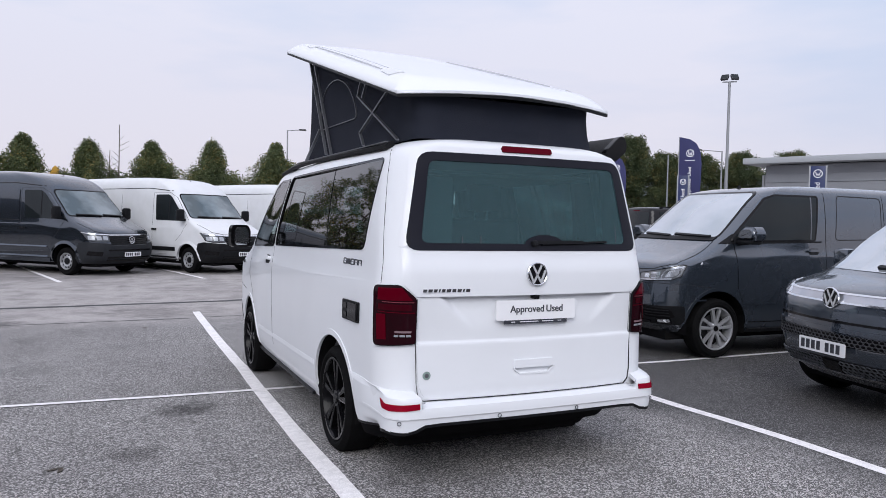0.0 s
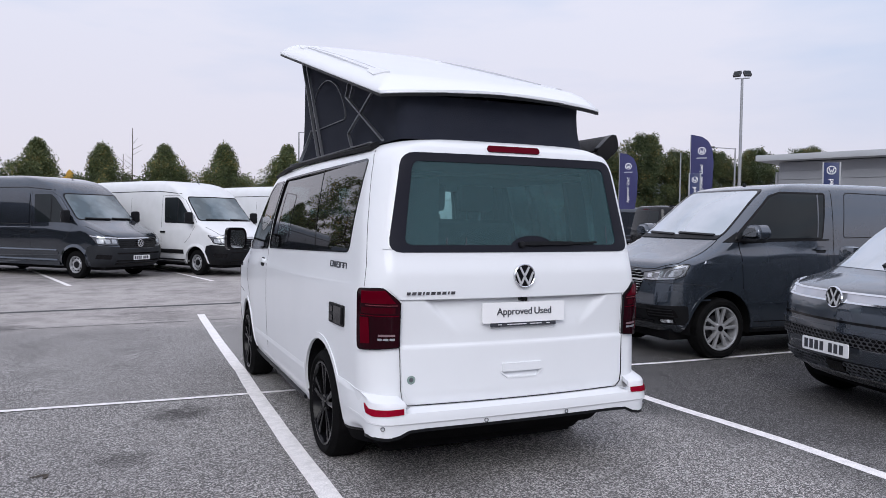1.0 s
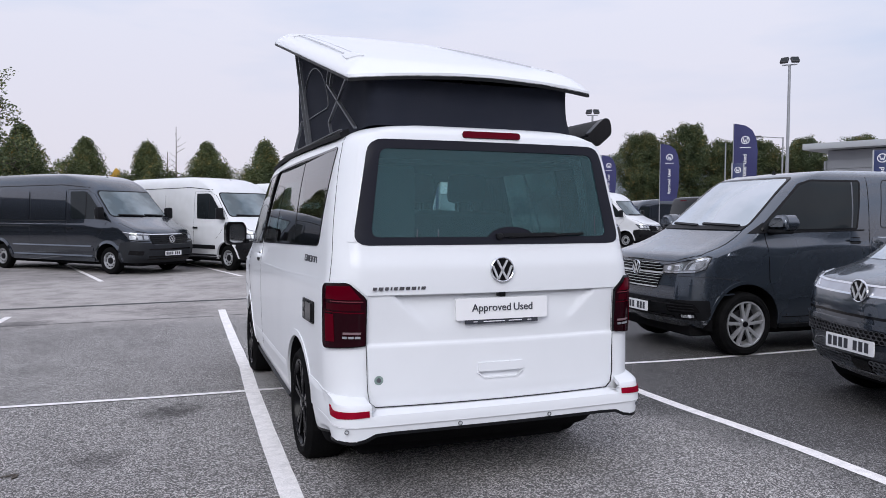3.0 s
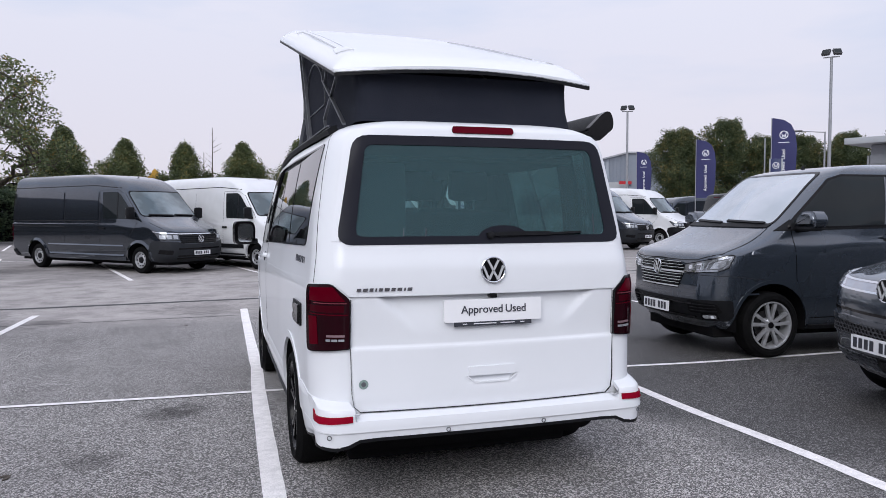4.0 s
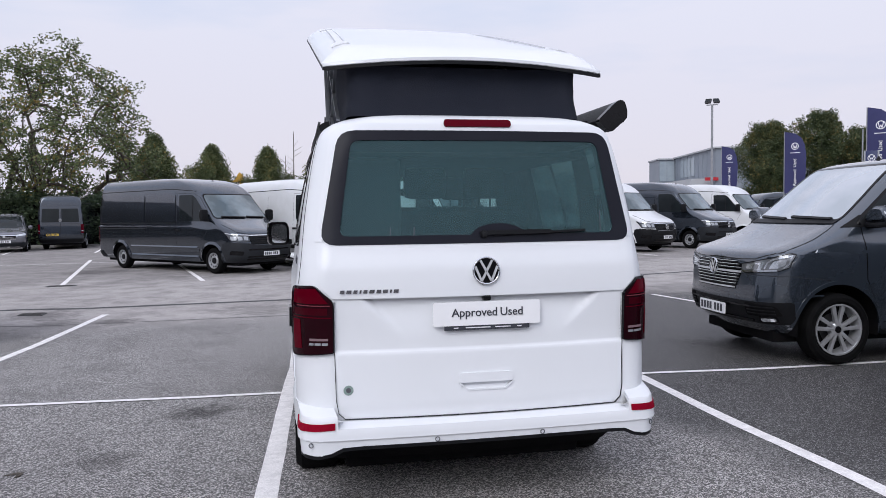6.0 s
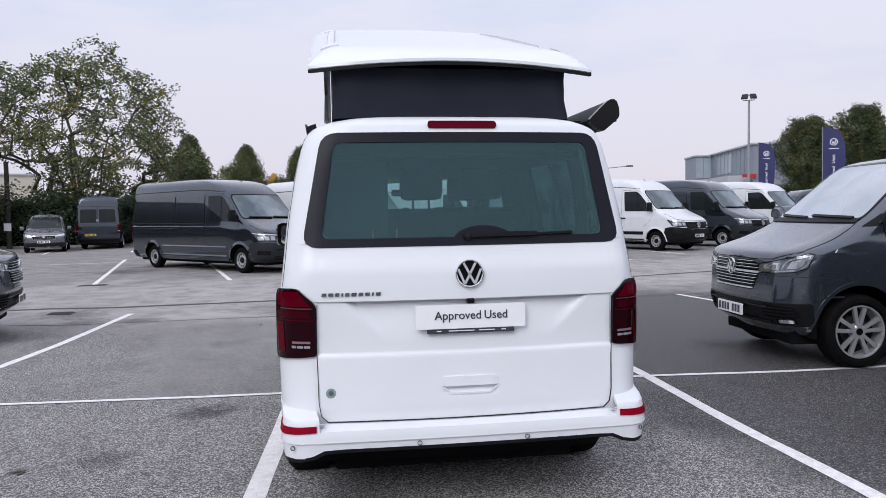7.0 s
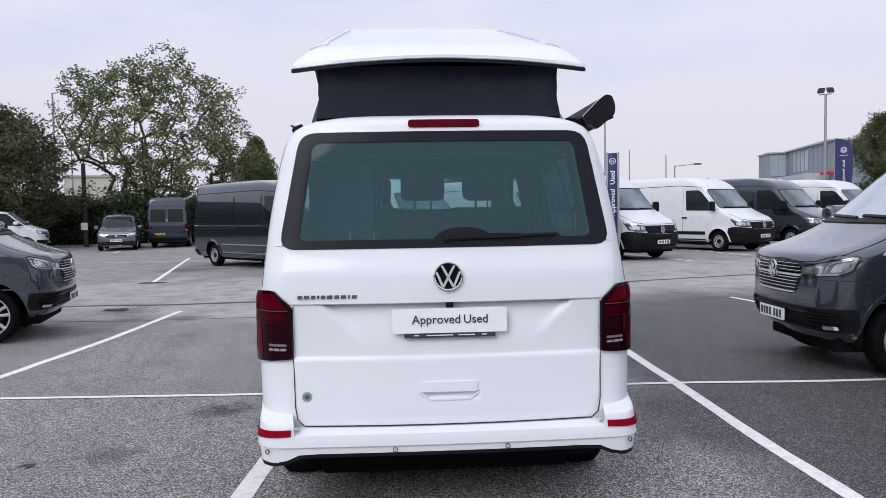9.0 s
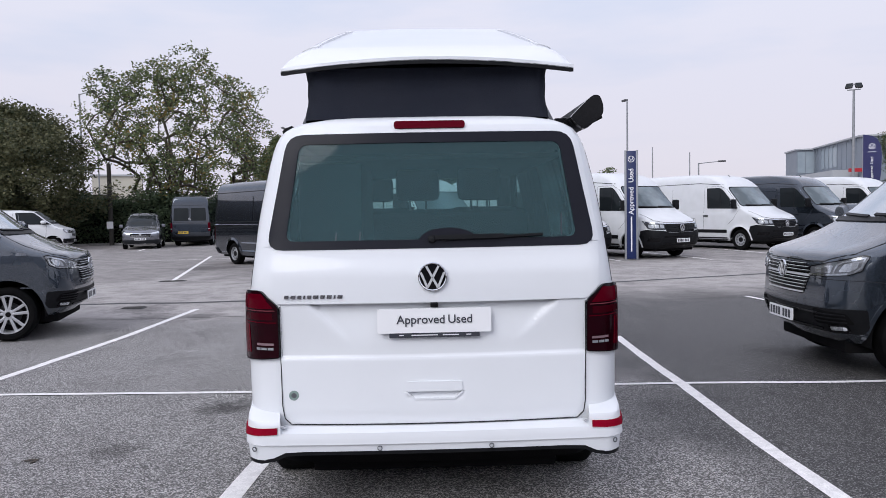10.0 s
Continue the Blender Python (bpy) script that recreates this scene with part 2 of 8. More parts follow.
M_FLAG = mat("navy_flag_cloth", (0.030, 0.032, 0.115), 0.75, spot=(0.024, 0.026, 0.095), spot_scale=2, grain=0.12, bump=0.1)
M_TOTEM = mat("navy_totem_panel", (0.008, 0.020, 0.095), 0.35, spot=(0.007, 0.017, 0.08), spot_scale=3)
M_BRICK = mat("dark_fence_board", (0.035, 0.032, 0.028), 0.9, spot=(0.05, 0.046, 0.04), spot_scale=5, grain=0.3)
M_YELLOW = mat("yellow_plant_paint", (0.60, 0.34, 0.04), 0.5, spot=(0.45, 0.26, 0.04), spot_scale=3)
M_REDPAINT = mat("red_sign_paint", (0.45, 0.02, 0.03), 0.4, spot=(0.36, 0.02, 0.03))
M_IRON = mat("cast_iron", (0.045, 0.043, 0.042), 0.7, metal=0.3, spot=(0.075, 0.068, 0.060), spot_scale=9, grain=0.3, bump=0.3)
M_KERB = mat("kerb_concrete", (0.30, 0.29, 0.28), 0.85, spot=(0.22, 0.22, 0.21), spot_scale=4, grain=0.2, bump=0.4)


def leaf_mat(name, dark, light, amber=None):
    m = bpy.data.materials.new(name)
    m.use_nodes = True
    nt = m.node_tree
    b = nt.nodes["Principled BSDF"]
    geo, r, co, nz = (nt.nodes.new("ShaderNode" + k) for k in ("NewGeometry", "ValToRGB", "TexCoord", "TexNoise"))
    nz.inputs["Scale"].default_value = 0.55
    add = nt.nodes.new("ShaderNodeMath")
    add.operation = "MULTIPLY_ADD"
    add.inputs[1].default_value = 0.62
    e = r.color_ramp.elements
    e[0].position, e[0].color = 0.25, (*dark, 1)
    e[1].position, e[1].color = 0.85, (*light, 1)
    if amber:
        k = e.new(0.97)
        k.color = (*amber, 1)
    nt.links.new(co.outputs["Object"], nz.inputs["Vector"])
    nt.links.new(geo.outputs["Random Per Island"], add.inputs[0])
    nt.links.new(nz.outputs["Fac"], add.inputs[2])
    sub = nt.nodes.new("ShaderNodeMath")
    sub.operation = "SUBTRACT"
    sub.inputs[1].default_value = 0.18
    nt.links.new(add.outputs[0], sub.inputs[0])
    nt.links.new(sub.outputs[0], r.inputs["Fac"])
    nt.links.new(r.outputs["Color"], b.inputs["Base Color"])
    b.inputs["Roughness"].default_value = 0.6
    b.inputs["Specular IOR Level"].default_value = 0.3
    tl, ms, out = nt.nodes.new("ShaderNodeBsdfTranslucent"), nt.nodes.new("ShaderNodeMixShader"), nt.nodes["Material Output"]
    ms.inputs["Fac"].default_value = 0.22
    nt.links.new(r.outputs["Color"], tl.inputs["Color"])
    nt.links.new(b.outputs["BSDF"], ms.inputs[1])
    nt.links.new(tl.outputs["BSDF"], ms.inputs[2])
    nt.links.new(ms.outputs["Shader"], out.inputs["Surface"])
    return m


M_LEAF_BIG = leaf_mat("leaf_big_tree", (0.046, 0.074, 0.036), (0.180, 0.210, 0.092), (0.24, 0.17, 0.05))
M_LEAF_CONE = leaf_mat("leaf_hornbeam", (0.042, 0.061, 0.031), (0.138, 0.168, 0.070), (0.26, 0.21, 0.07))
M_LEAF_DARK = leaf_mat("leaf_dark", (0.028, 0.046, 0.023), (0.100, 0.125, 0.054), (0.22, 0.17, 0.06))
M_LEAF_HEDGE = leaf_mat("leaf_hedge", (0.030, 0.054, 0.036), (0.110, 0.150, 0.082))
M_LEAF_BROWN = leaf_mat("leaf_copper", (0.040, 0.054, 0.030), (0.140, 0.138, 0.070))


def asphalt():
    """Worn car park asphalt: coarse dark chippings near the bays, smoother and paler beyond the joint."""
    m = bpy.data.materials.new("asphalt")
    m.use_nodes = True
    nt = m.node_tree
    N, L = nt.nodes, nt.links
    b = N["Principled BSDF"]
    co = N.new("ShaderNodeTexCoord")

    def nz(scale, detail=4.0, rough=0.5, warp=None):
        n = N.new("ShaderNodeTexNoise")
        n.inputs["Scale"].default_value, n.inputs["Detail"].default_value, n.inputs["Roughness"].default_value = scale, detail, rough
        L.new(warp or co.outputs["Object"], n.inputs["Vector"])
        return n.outputs["Fac"]

    def math_node(op, a, c, e=None):
        n = N.new("ShaderNodeMath")
        n.operation = op
        for k, v in enumerate((a, c, e)):
            if v is None:
                continue
            if isinstance(v, (int, float)):
                n.inputs[k].default_value = v
            else:
                L.new(v, n.inputs[k])
        return n.outputs[0]

    def rng(src, lo, hi, a, c):
        n = N.new("ShaderNodeMapRange")
        for s, v in (("From Min", lo), ("From Max", hi), ("To Min", a), ("To Max", c)):
            n.inputs[s].default_value = v
        L.new(src, n.inputs["Value"])
        return n.outputs["Result"]

    def mix(f, a, c):
        n = N.new("ShaderNodeMix")
        n.data_type = "RGBA"
        for s, v in (("Factor", f), ("A", a), ("B", c)):
            if isinstance(v, tuple):
                n.inputs[s].default_value = (*v, 1)
            else:
                L.new(v, n.inputs[s])
        return n.outputs["Result"]

    def stain(f, a, k):
        """Darkens a by k where f is 1, with its grain kept."""
        n = N.new("ShaderNodeMix")
        n.data_type, n.blend_type = "RGBA", "MULTIPLY"
        L.new(f, n.inputs["Factor"])
        L.new(a, n.inputs["A"])
        n.inputs["B"].default_value = (k, k * 0.985, k, 1)
        return n.outputs["Result"]

    sep = N.new("ShaderNodeSeparateXYZ")
    L.new(co.outputs["Object"], sep.inputs[0])
    X, Y = sep.outputs["X"], sep.outputs["Y"]
    vor = N.new("ShaderNodeTexVoronoi")
    vor.inputs["Scale"].default_value = 150
    L.new(co.outputs["Object"], vor.inputs["Vector"])
    stone = N.new("ShaderNodeSeparateColor")
    L.new(vor.outputs["Color"], stone.inputs[0])
    chips = rng(stone.outputs["Red"], 0.46, 1.0, 0.0, 1.0)
    broad, mid = nz(0.35, 5.0, 0.6), nz(1.9, 6.0, 0.62)
    near = mix(chips, (0.100, 0.097, 0.095), (0.690, 0.660, 0.649))
    near = mix(rng(mid, 0.42, 0.72, 0.0, 0.28), near, (0.115, 0.110, 0.107))
    far = mix(rng(nz(160, 2.0), 0.3, 0.7, 0.0, 1.0), (0.298, 0.280, 0.270), (0.505, 0.474, 0.458))
    far = mix(rng(mid, 0.42, 0.70, 0.0, 0.5), far, (0.115, 0.110, 0.107))
    # the joint runs across the bays and bends away to the right
    edge = math_node("SUBTRACT", Y, math_node("MULTIPLY_ADD", X, 0.10, 12.0))
    edge = math_node("ADD", edge, rng(nz(0.9, 4.0), 0.2, 0.8, -0.35, 0.35))
    col = mix(rng(edge, -0.9, 0.5, 0.0, 1.0), near, far)
    # damp dark patch on the right, where two vans stand
    wet = math_node("ADD", rng(X, 3.3, 4.9, 0.0, 1.0), rng(nz(0.8, 5.0), 0.3, 0.7, -0.45, 0.30))
    wet = math_node("MULTIPLY", wet, rng(Y, 15.5, 10.5, 0.0, 1.0))
    wet = rng(wet, 0.10, 0.65, 0.0, 0.88)
    damp_near = mix(rng(stone.outputs["Green"], 0.72, 1.0, 0.0, 1.0), (0.024, 0.0233, 0.0233), (0.380, 0.370, 0.366))
    col = mix(wet, col, damp_near)
    col = stain(rng(broad, 0.46, 0.66, 0.0, 0.5), col, 0.74)
    # darker ground where the far vans stand, with ragged edges
    far_dark = math_node("ADD", math_node("SUBTRACT", Y, math_node("MULTIPLY_ADD", X, 0.22, 18.6)), rng(nz(0.55, 6.0, 0.65), 0.2, 0.8, -4.0, 4.0))
    col = stain(rng(far_dark, 0.0, 1.6, 0.0, 0.45), col, 0.50)
    blot = nz(0.9, 6.0, 0.7)
    col = stain(rng(blot, 0.60, 0.66, 0.0, 0.5), col, 0.55)
    # oil spots
    for ox, oy, r, k in ((0.70, 6.2, 0.31, 0.75), (0.3, 5.1, 0.22, 0.45), (1.75, 3.35, 0.14, 0.8), (1.05, 3.6, 0.09, 0.6), (-1.3, 12.1, 0.5, 0.5), (-2.09, 12.24, 0.48, 0.42), (-4.11, 22.19, 1.16, 0.50), (7.25, 12.88, 0.78, 0.42), (5.93, 8.08, 0.40, 0.50), (-1.48, 11.57, 0.30, 0.30), (0.9, 13.0, 0.9, 0.4), (-2.6, 13.1, 0.7, 0.5)):
        d = math_node("SQRT", math_node("ADD", math_node("POWER", math_node("SUBTRACT", X, ox), 2.0), math_node("POWER", math_node("SUBTRACT", Y, oy), 2.0)), 0.0)
        d = math_node("ADD", d, rng(nz(7.0, 5.0, 0.7), 0.2, 0.8, -r * 0.7, r * 0.7))
        col = stain(rng(d, r * 0.25, r, k, 0.0), col, 0.16)
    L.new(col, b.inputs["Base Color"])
    L.new(rng(wet, 0.0, 0.75, 0.86, 0.62), b.inputs["Roughness"])
    b.inputs["Specular IOR Level"].default_value = 0.22
    bn = N.new("ShaderNodeBump")
    bn.inputs["Strength"].default_value, bn.inputs["Distance"].default_value = 0.3, 0.004
    L.new(vor.outputs["Distance"], bn.inputs["Height"])
    L.new(bn.outputs["Normal"], b.inputs["Normal"])
    return m


M_ASPHALT = asphalt()

# ---- building helpers ----
def mesh_of(name, bm, material, smooth=True, angle=32):
    me = bpy.data.meshes.new(name)
    bmesh.ops.recalc_face_normals(bm, faces=bm.faces) if len(bm.faces) < 4000 else None
    bm.to_mesh(me)
    bm.free()
    if smooth:
        me.polygons.foreach_set("use_smooth", [True] * len(me.polygons))
        me.set_sharp_from_angle(angle=radians(angle))
    if material:
        me.materials.append(material)
    return me


def part(name, bm, material, parent, label="", smooth=True, angle=32):
    me = bm if isinstance(bm, bpy.types.Mesh) else mesh_of(name, bm, material, smooth, angle)
    if isinstance(bm, bpy.types.Mesh) and material and not me.materials:
        me.materials.append(material)
    ob = new(name, me)
    ob.parent = parent
    if label:
        ob["label"] = label
    return ob


def thing(name, m, label, category, group="", kind=""):
    ob = new(name)
    ob.empty_display_size = 0.2
    ob.matrix_basis = m
    return tagged(ob, label, category, group, kind)


def solid(name, bm, material, m, label, category, group="", kind="", smooth=True):
    ob = new(name, mesh_of(name, bm, material, smooth))
    ob.matrix_basis = m
    return tagged(ob, label, category, group, kind)


def box(bm, x0, x1, y0, y1, z0, z1, bevel=0.0, m=None):
    r = bmesh.ops.create_cube(bm, size=1.0, matrix=Matrix.LocRotScale(((x0 + x1) / 2, (y0 + y1) / 2, (z0 + z1) / 2), None, (abs(x1 - x0), abs(y1 - y0), abs(z1 - z0))))
    vs = r["verts"]
    if bevel:
        es = list({e for v in vs for e in v.link_edges})
        out = bmesh.ops.bevel(bm, geom=es, offset=bevel, segments=2, affect="EDGES", profile=0.6)
        vs = list({v for f in out["faces"] for v in f.verts} | {v for v in vs if v.is_valid})
    if m is not None:
        bmesh.ops.transform(bm, matrix=m, verts=vs)
    return bm


def boxed(*a, bevel=0.0, m=None):
    return box(bmesh.new(), *a, bevel=bevel, m=m)


def tube(bm, a, b, r0, r1=None, seg=10, caps=True):
    a, b = Vector(a), Vector(b)
    d = b - a
    m = Matrix.Translation((a + b) / 2) @ d.to_track_quat("Z", "Y").to_matrix().to_4x4()
    bmesh.ops.create_cone(bm, cap_ends=caps, segments=seg, radius1=r0, radius2=r0 if r1 is None else r1, depth=d.length, matrix=m)
    return bm


def tubed(*a, **k):
    return tube(bmesh.new(), *a, **k)


def beam(a, b, width, depth, up=(0, 0, 1)):
    """A flat bar from a to b."""
    a, b = Vector(a), Vector(b)
    d = (b - a).normalized()
    s = d.cross(Vector(up)).normalized()
    u = s.cross(d)
    bm = bmesh.new()
    vs = [bm.verts.new(p + s * (i * width / 2) + u * (j * depth / 2)) for p in (a, b) for i, j in ((-1, -1), (1, -1), (1, 1), (-1, 1))]
    for f in ((0, 1, 2, 3), (7, 6, 5, 4), (0, 4, 5, 1), (1, 5, 6, 2), (2, 6, 7, 3), (3, 7, 4, 0)):
        bm.faces.new([vs[k] for k in f])
    return bm


def lathe(profile, axis="X", seg=40, close=False):
    """A body of revolution from (distance along the axis, radius) pairs."""
    bm = bmesh.new()
    rings = []
    for a, r in profile:
        ring = []
        for k in range(seg):
            t = 2 * math.pi * k / seg
            p = (a, r * math.cos(t), r * math.sin(t)) if axis == "X" else ((r * math.cos(t), a, r * math.sin(t)) if axis == "Y" else (r * math.cos(t), r * math.sin(t), a))
            ring.append(bm.verts.new(p))
        rings.append(ring)
    pairs = list(zip(rings, rings[1:])) + ([(rings[-1], rings[0])] if close else [])
    for p, q in pairs:
        for k in range(seg):
            bm.faces.new((p[k], p[(k + 1) % seg], q[(k + 1) % seg], q[k]))
    if not close:
        for ring in (rings[0], rings[-1]):
            if (ring[0].co - ring[seg // 2].co).length > 1e-4:
                bm.faces.new(ring)
    return bm


def rpoly(pts, r, n=4):
    """A polygon with rounded corners; r is one radius or one for each corner."""
    out = []
    k = len(pts)
    rs = r if isinstance(r, (list, tuple)) else [r] * k
    for i in range(k):
        p0, p1, p2 = Vector(pts[i - 1]), Vector(pts[i]), Vector(pts[(i + 1) % k])
        a, b = (p0 - p1), (p2 - p1)
        d = min(rs[i], a.length * 0.49, b.length * 0.49)
        a, b = p1 + a.normalized() * d, p1 + b.normalized() * d
        for j in range(n + 1):
            t = j / n
            q = a * (1 - t) ** 2 + p1 * 2 * t * (1 - t) + b * t * t
            out.append((q.x, q.y))
    return out


def smooth_table(tab):
    """A smooth, overshoot-free curve through (position, value) pairs."""
    xs, ys = [p[0] for p in tab], [p[1] for p in tab]
    n = len(xs)
    d = [(ys[i + 1] - ys[i]) / (xs[i + 1] - xs[i]) for i in range(n - 1)]
    s = [d[0]] + [0.0 if d[i - 1] * d[i] <= 0 else 2 * d[i - 1] * d[i] / (d[i - 1] + d[i]) for i in range(1, n - 1)] + [d[-1]]

    def f(x):
        if x <= xs[0]:
            return ys[0]
        if x >= xs[-1]:
            return ys[-1]
        i = max(k for k in range(n - 1) if xs[k] <= x)
        h = xs[i + 1] - xs[i]
        t = (x - xs[i]) / h
        return (ys[i] * (2 * t ** 3 - 3 * t * t + 1) + h * s[i] * (t ** 3 - 2 * t * t + t) + ys[i + 1] * (3 * t * t - 2 * t ** 3) + h * s[i + 1] * (t ** 3 - t * t))
    return f


def sstep(a, b, x):
    t = max(0.0, min(1.0, (x - a) / (b - a)))
    return t * t * (3 - 2 * t)


GROUND_FALL = smooth_table([(-8.0, 0.13), (3.4, 0.128), (4.2, 0.104), (5.0, 0.066), (6.0, 0.038), (6.8, 0.016), (8.5, -0.03), (10.5, -0.048), (13.0, -0.042), (16.0, -0.014), (19.5, 0.0)])


def ground_z(x, y):
    """The car park falls gently from the bays to a drained dip and rises again."""
    z = GROUND_FALL(y)
    return z * (1 - 0.9 * sstep(4.4, 6.2, x)) if z > 0 else z * (1 - 0.75 * sstep(3.6, 5.6, x)) * (1 - 0.7 * sstep(-2.1, -3.2, x))


class Shell:
    """A vehicle body as a stack of rounded plan outlines: rear at y=0, front towards +y."""

    def __init__(self, w, yr, yf, ra=0.16, rb=0.2, fa=0.3, fb=0.3, bow=0.04, fbow=0.10, taper=0.02, ftaper=0.03):
        self.w, self.yr, self.yf = smooth_table(w), smooth_table(yr), smooth_table(yf)
        self.ra, self.rb, self.fa, self.fb = (smooth_table(v) if isinstance(v, list) else (lambda z, v=v: v) for v in (ra, rb, fa, fb))
        self.bow, self.fbow, self.taper, self.ftaper = bow, fbow, taper, ftaper
        self.z0, self.z1 = w[0][0], w[-1][0]

    def _c(self, z):
        w, a, b, fa, fb = self.w(z), self.ra(z), self.rb(z), self.fa(z), self.fb(z)
        wt, wf = w - self.taper, w - self.ftaper
        a, fa = min(a, wt * 0.8), min(fa, wf * 0.8)
        yc = self.yr(z) + self.bow * ((wt - a) / 0.7) ** 2
        yk = self.yf(z) - self.fbow * ((wf - fa) / 0.7) ** 2
        return w, a, b, fa, fb, wt, wf, yc, yk

    def Yr(self, x, z):
        w, a, b, fa, fb, wt, wf, yc, yk = self._c(z)
        x = abs(x)
        if x <= wt - a:
            return self.yr(z) + self.bow * (x / 0.7) ** 2
        t = min(1.0, (x - wt + a) / a)
        return yc + b - b * math.sqrt(max(0.0, 1 - t * t))

    def Yf(self, x, z):
        w, a, b, fa, fb, wt, wf, yc, yk = self._c(z)
        x = abs(x)
        if x <= wf - fa:
            return self.yf(z) - self.fbow * (x / 0.7) ** 2
        t = min(1.0, (x - wf + fa) / fa)
        return yk - fb + fb * math.sqrt(max(0.0, 1 - t * t))

    def W(self, y, z):
        w, a, b, fa, fb, wt, wf, yc, yk = self._c(z)
        if y < yc + b:
            t = min(1.0, (yc + b - y) / b)
            return wt - a + a * math.sqrt(max(0.0, 1 - t * t))
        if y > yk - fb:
            t = min(1.0, (y - yk + fb) / fb)
            return wf - fa + fa * math.sqrt(max(0.0, 1 - t * t))
        return w - self.taper * (1 - sstep(0, 1.3, y - yc - b)) - self.ftaper * (1 - sstep(0, 1.0, yk - fb - y))

    # maps from a flat drawing onto the body
    def side(self, sgn):
        return lambda y, z: Vector((sgn * self.W(y, z), y, z))

    def rear(self, x, z):
        return Vector((x, self.Yr(x, z), z))

    def front(self, x, z):
        return Vector((x, self.Yf(x, z), z))

    def wrap(self, s, z):
        """s: length along the outline from the middle of the rear, to the right positive."""
        w, a, b, fa, fb, wt, wf, yc, yk = self._c(z)
        sg, s = (1 if s >= 0 else -1), abs(s)
        L = math.pi / 2 * math.sqrt((a * a + b * b) / 2)
        if s <= wt - a:
            return Vector((sg * s, self.Yr(s, z), z))
        s -= wt - a
        if s <= L:
            t = s / L * math.pi / 2
            return Vector((sg * (wt - a + a * math.sin(t)), yc + b - b * math.cos(t), z))
        y = yc + b + s - L
        return Vector((sg * self.W(y, z), y, z))

    def fwrap(self, s, z):
        w, a, b, fa, fb, wt, wf, yc, yk = self._c(z)
        sg, s = (1 if s >= 0 else -1), abs(s)
        L = math.pi / 2 * math.sqrt((fa * fa + fb * fb) / 2)
        if s <= wf - fa:
            return Vector((sg * s, self.Yf(s, z), z))
        s -= wf - fa
        if s <= L:
            t = s / L * math.pi / 2
            return Vector((sg * (wf - fa + fa * math.sin(t)), yk - fb + fb * math.cos(t), z))
        y = yk - fb - (s - L)
        return Vector((sg * self.W(y, z), y, z))

    def inner(self, d):
        """The same body, d smaller on every side."""
        zs = [self.z0 + (self.z1 - self.z0) * k / 60 for k in range(61)]
        tab = lambda f, e=0.0: [(z, f(z) + e) for z in zs]
        return Shell(tab(self.w, -d), tab(self.yr, d), tab(self.yf, -d), tab(self.ra), tab(self.rb), tab(self.fa), tab(self.fb), self.bow, self.fbow, self.taper, self.ftaper)

    def mesh(self, zs, nside=44):
        bm = bmesh.new()
        rings = []
        for z in zs:
            w, a, b, fa, fb, wt, wf, yc, yk = self._c(z)
            half = []
            for k in range(9):
                half.append((wt - a) * k / 9)
            pts = [(x, self.Yr(x, z)) for x in half]
            for k in range(9):
                t = math.pi / 2 * k / 9
                pts.append((wt - a + a * math.sin(t), yc + b - b * math.cos(t)))
            y0, y1 = yc + b, yk - fb
            for k in range(nside + 1):
                y = y0 + (y1 - y0) * k / nside
                pts.append((self.W(y, z), y))
            for k in range(8, -1, -1):
                t = math.pi / 2 * k / 9
                pts.append((wf - fa + fa * math.sin(t), yk - fb + fb * math.cos(t)))
            for k in range(8, -1, -1):
                x = (wf - fa) * k / 9
                pts.append((x, self.Yf(x, z)))
            ring = [bm.verts.new((x, y, z)) for x, y in pts]
            left = [bm.verts.new((-x, y, z)) for x, y in pts[1:-1]]
            rings.append(ring + left[::-1])
        for p, q in zip(rings, rings[1:]):
            n = len(p)
            for k in range(n):
                bm.faces.new((p[k], p[(k + 1) % n], q[(k + 1) % n], q[k]))
        bm.faces.new(rings[0])
        # close the top with rows across
        top = rings[-1]
        n = len(top)
        h = n // 2
        for k in range(h):
            a, b, c, d = top[k], top[k + 1], top[(n - k - 1) % n], top[(n - k) % n]
            fs = [a, b] + ([c] if c is not b else []) + ([d] if d is not a else [])
            bm.faces.new(fs)
        bmesh.ops.recalc_face_normals(bm, faces=bm.faces)
        return bm


def drape(bm, fn, out, lift=0.002, thick=0.01):
    """Lays a flat drawing (in x and y) onto the surface fn, raised by lift, with a rim that goes thick below the surface."""
    e = 2e-3
    nrm = {}
    for v in bm.verts:
        u, t = v.co.x, v.co.y
        p = fn(u, t)
        n = (fn(u + e, t) - fn(u - e, t)).cross(fn(u, t + e) - fn(u, t - e))
        n = n.normalized() if n.length > 1e-12 else Vector(out)
        o = Vector(out) if not callable(out) else out(p)
        if n.dot(o) < 0:
            n = -n
        l = lift(u, t) if callable(lift) else lift
        v.co = p + n * l
        nrm[v] = n * ((l if not callable(lift) else max(l, 0)) + thick)
    edges = [x for x in bm.edges if x.is_boundary]
    before = {v.co.to_tuple(6): nrm[v] for v in bm.verts}
    r = bmesh.ops.extrude_edge_only(bm, edges=edges)
    for v in r["geom"]:
        if isinstance(v, bmesh.types.BMVert):
            v.co -= before[v.co.to_tuple(6)]
    return bm


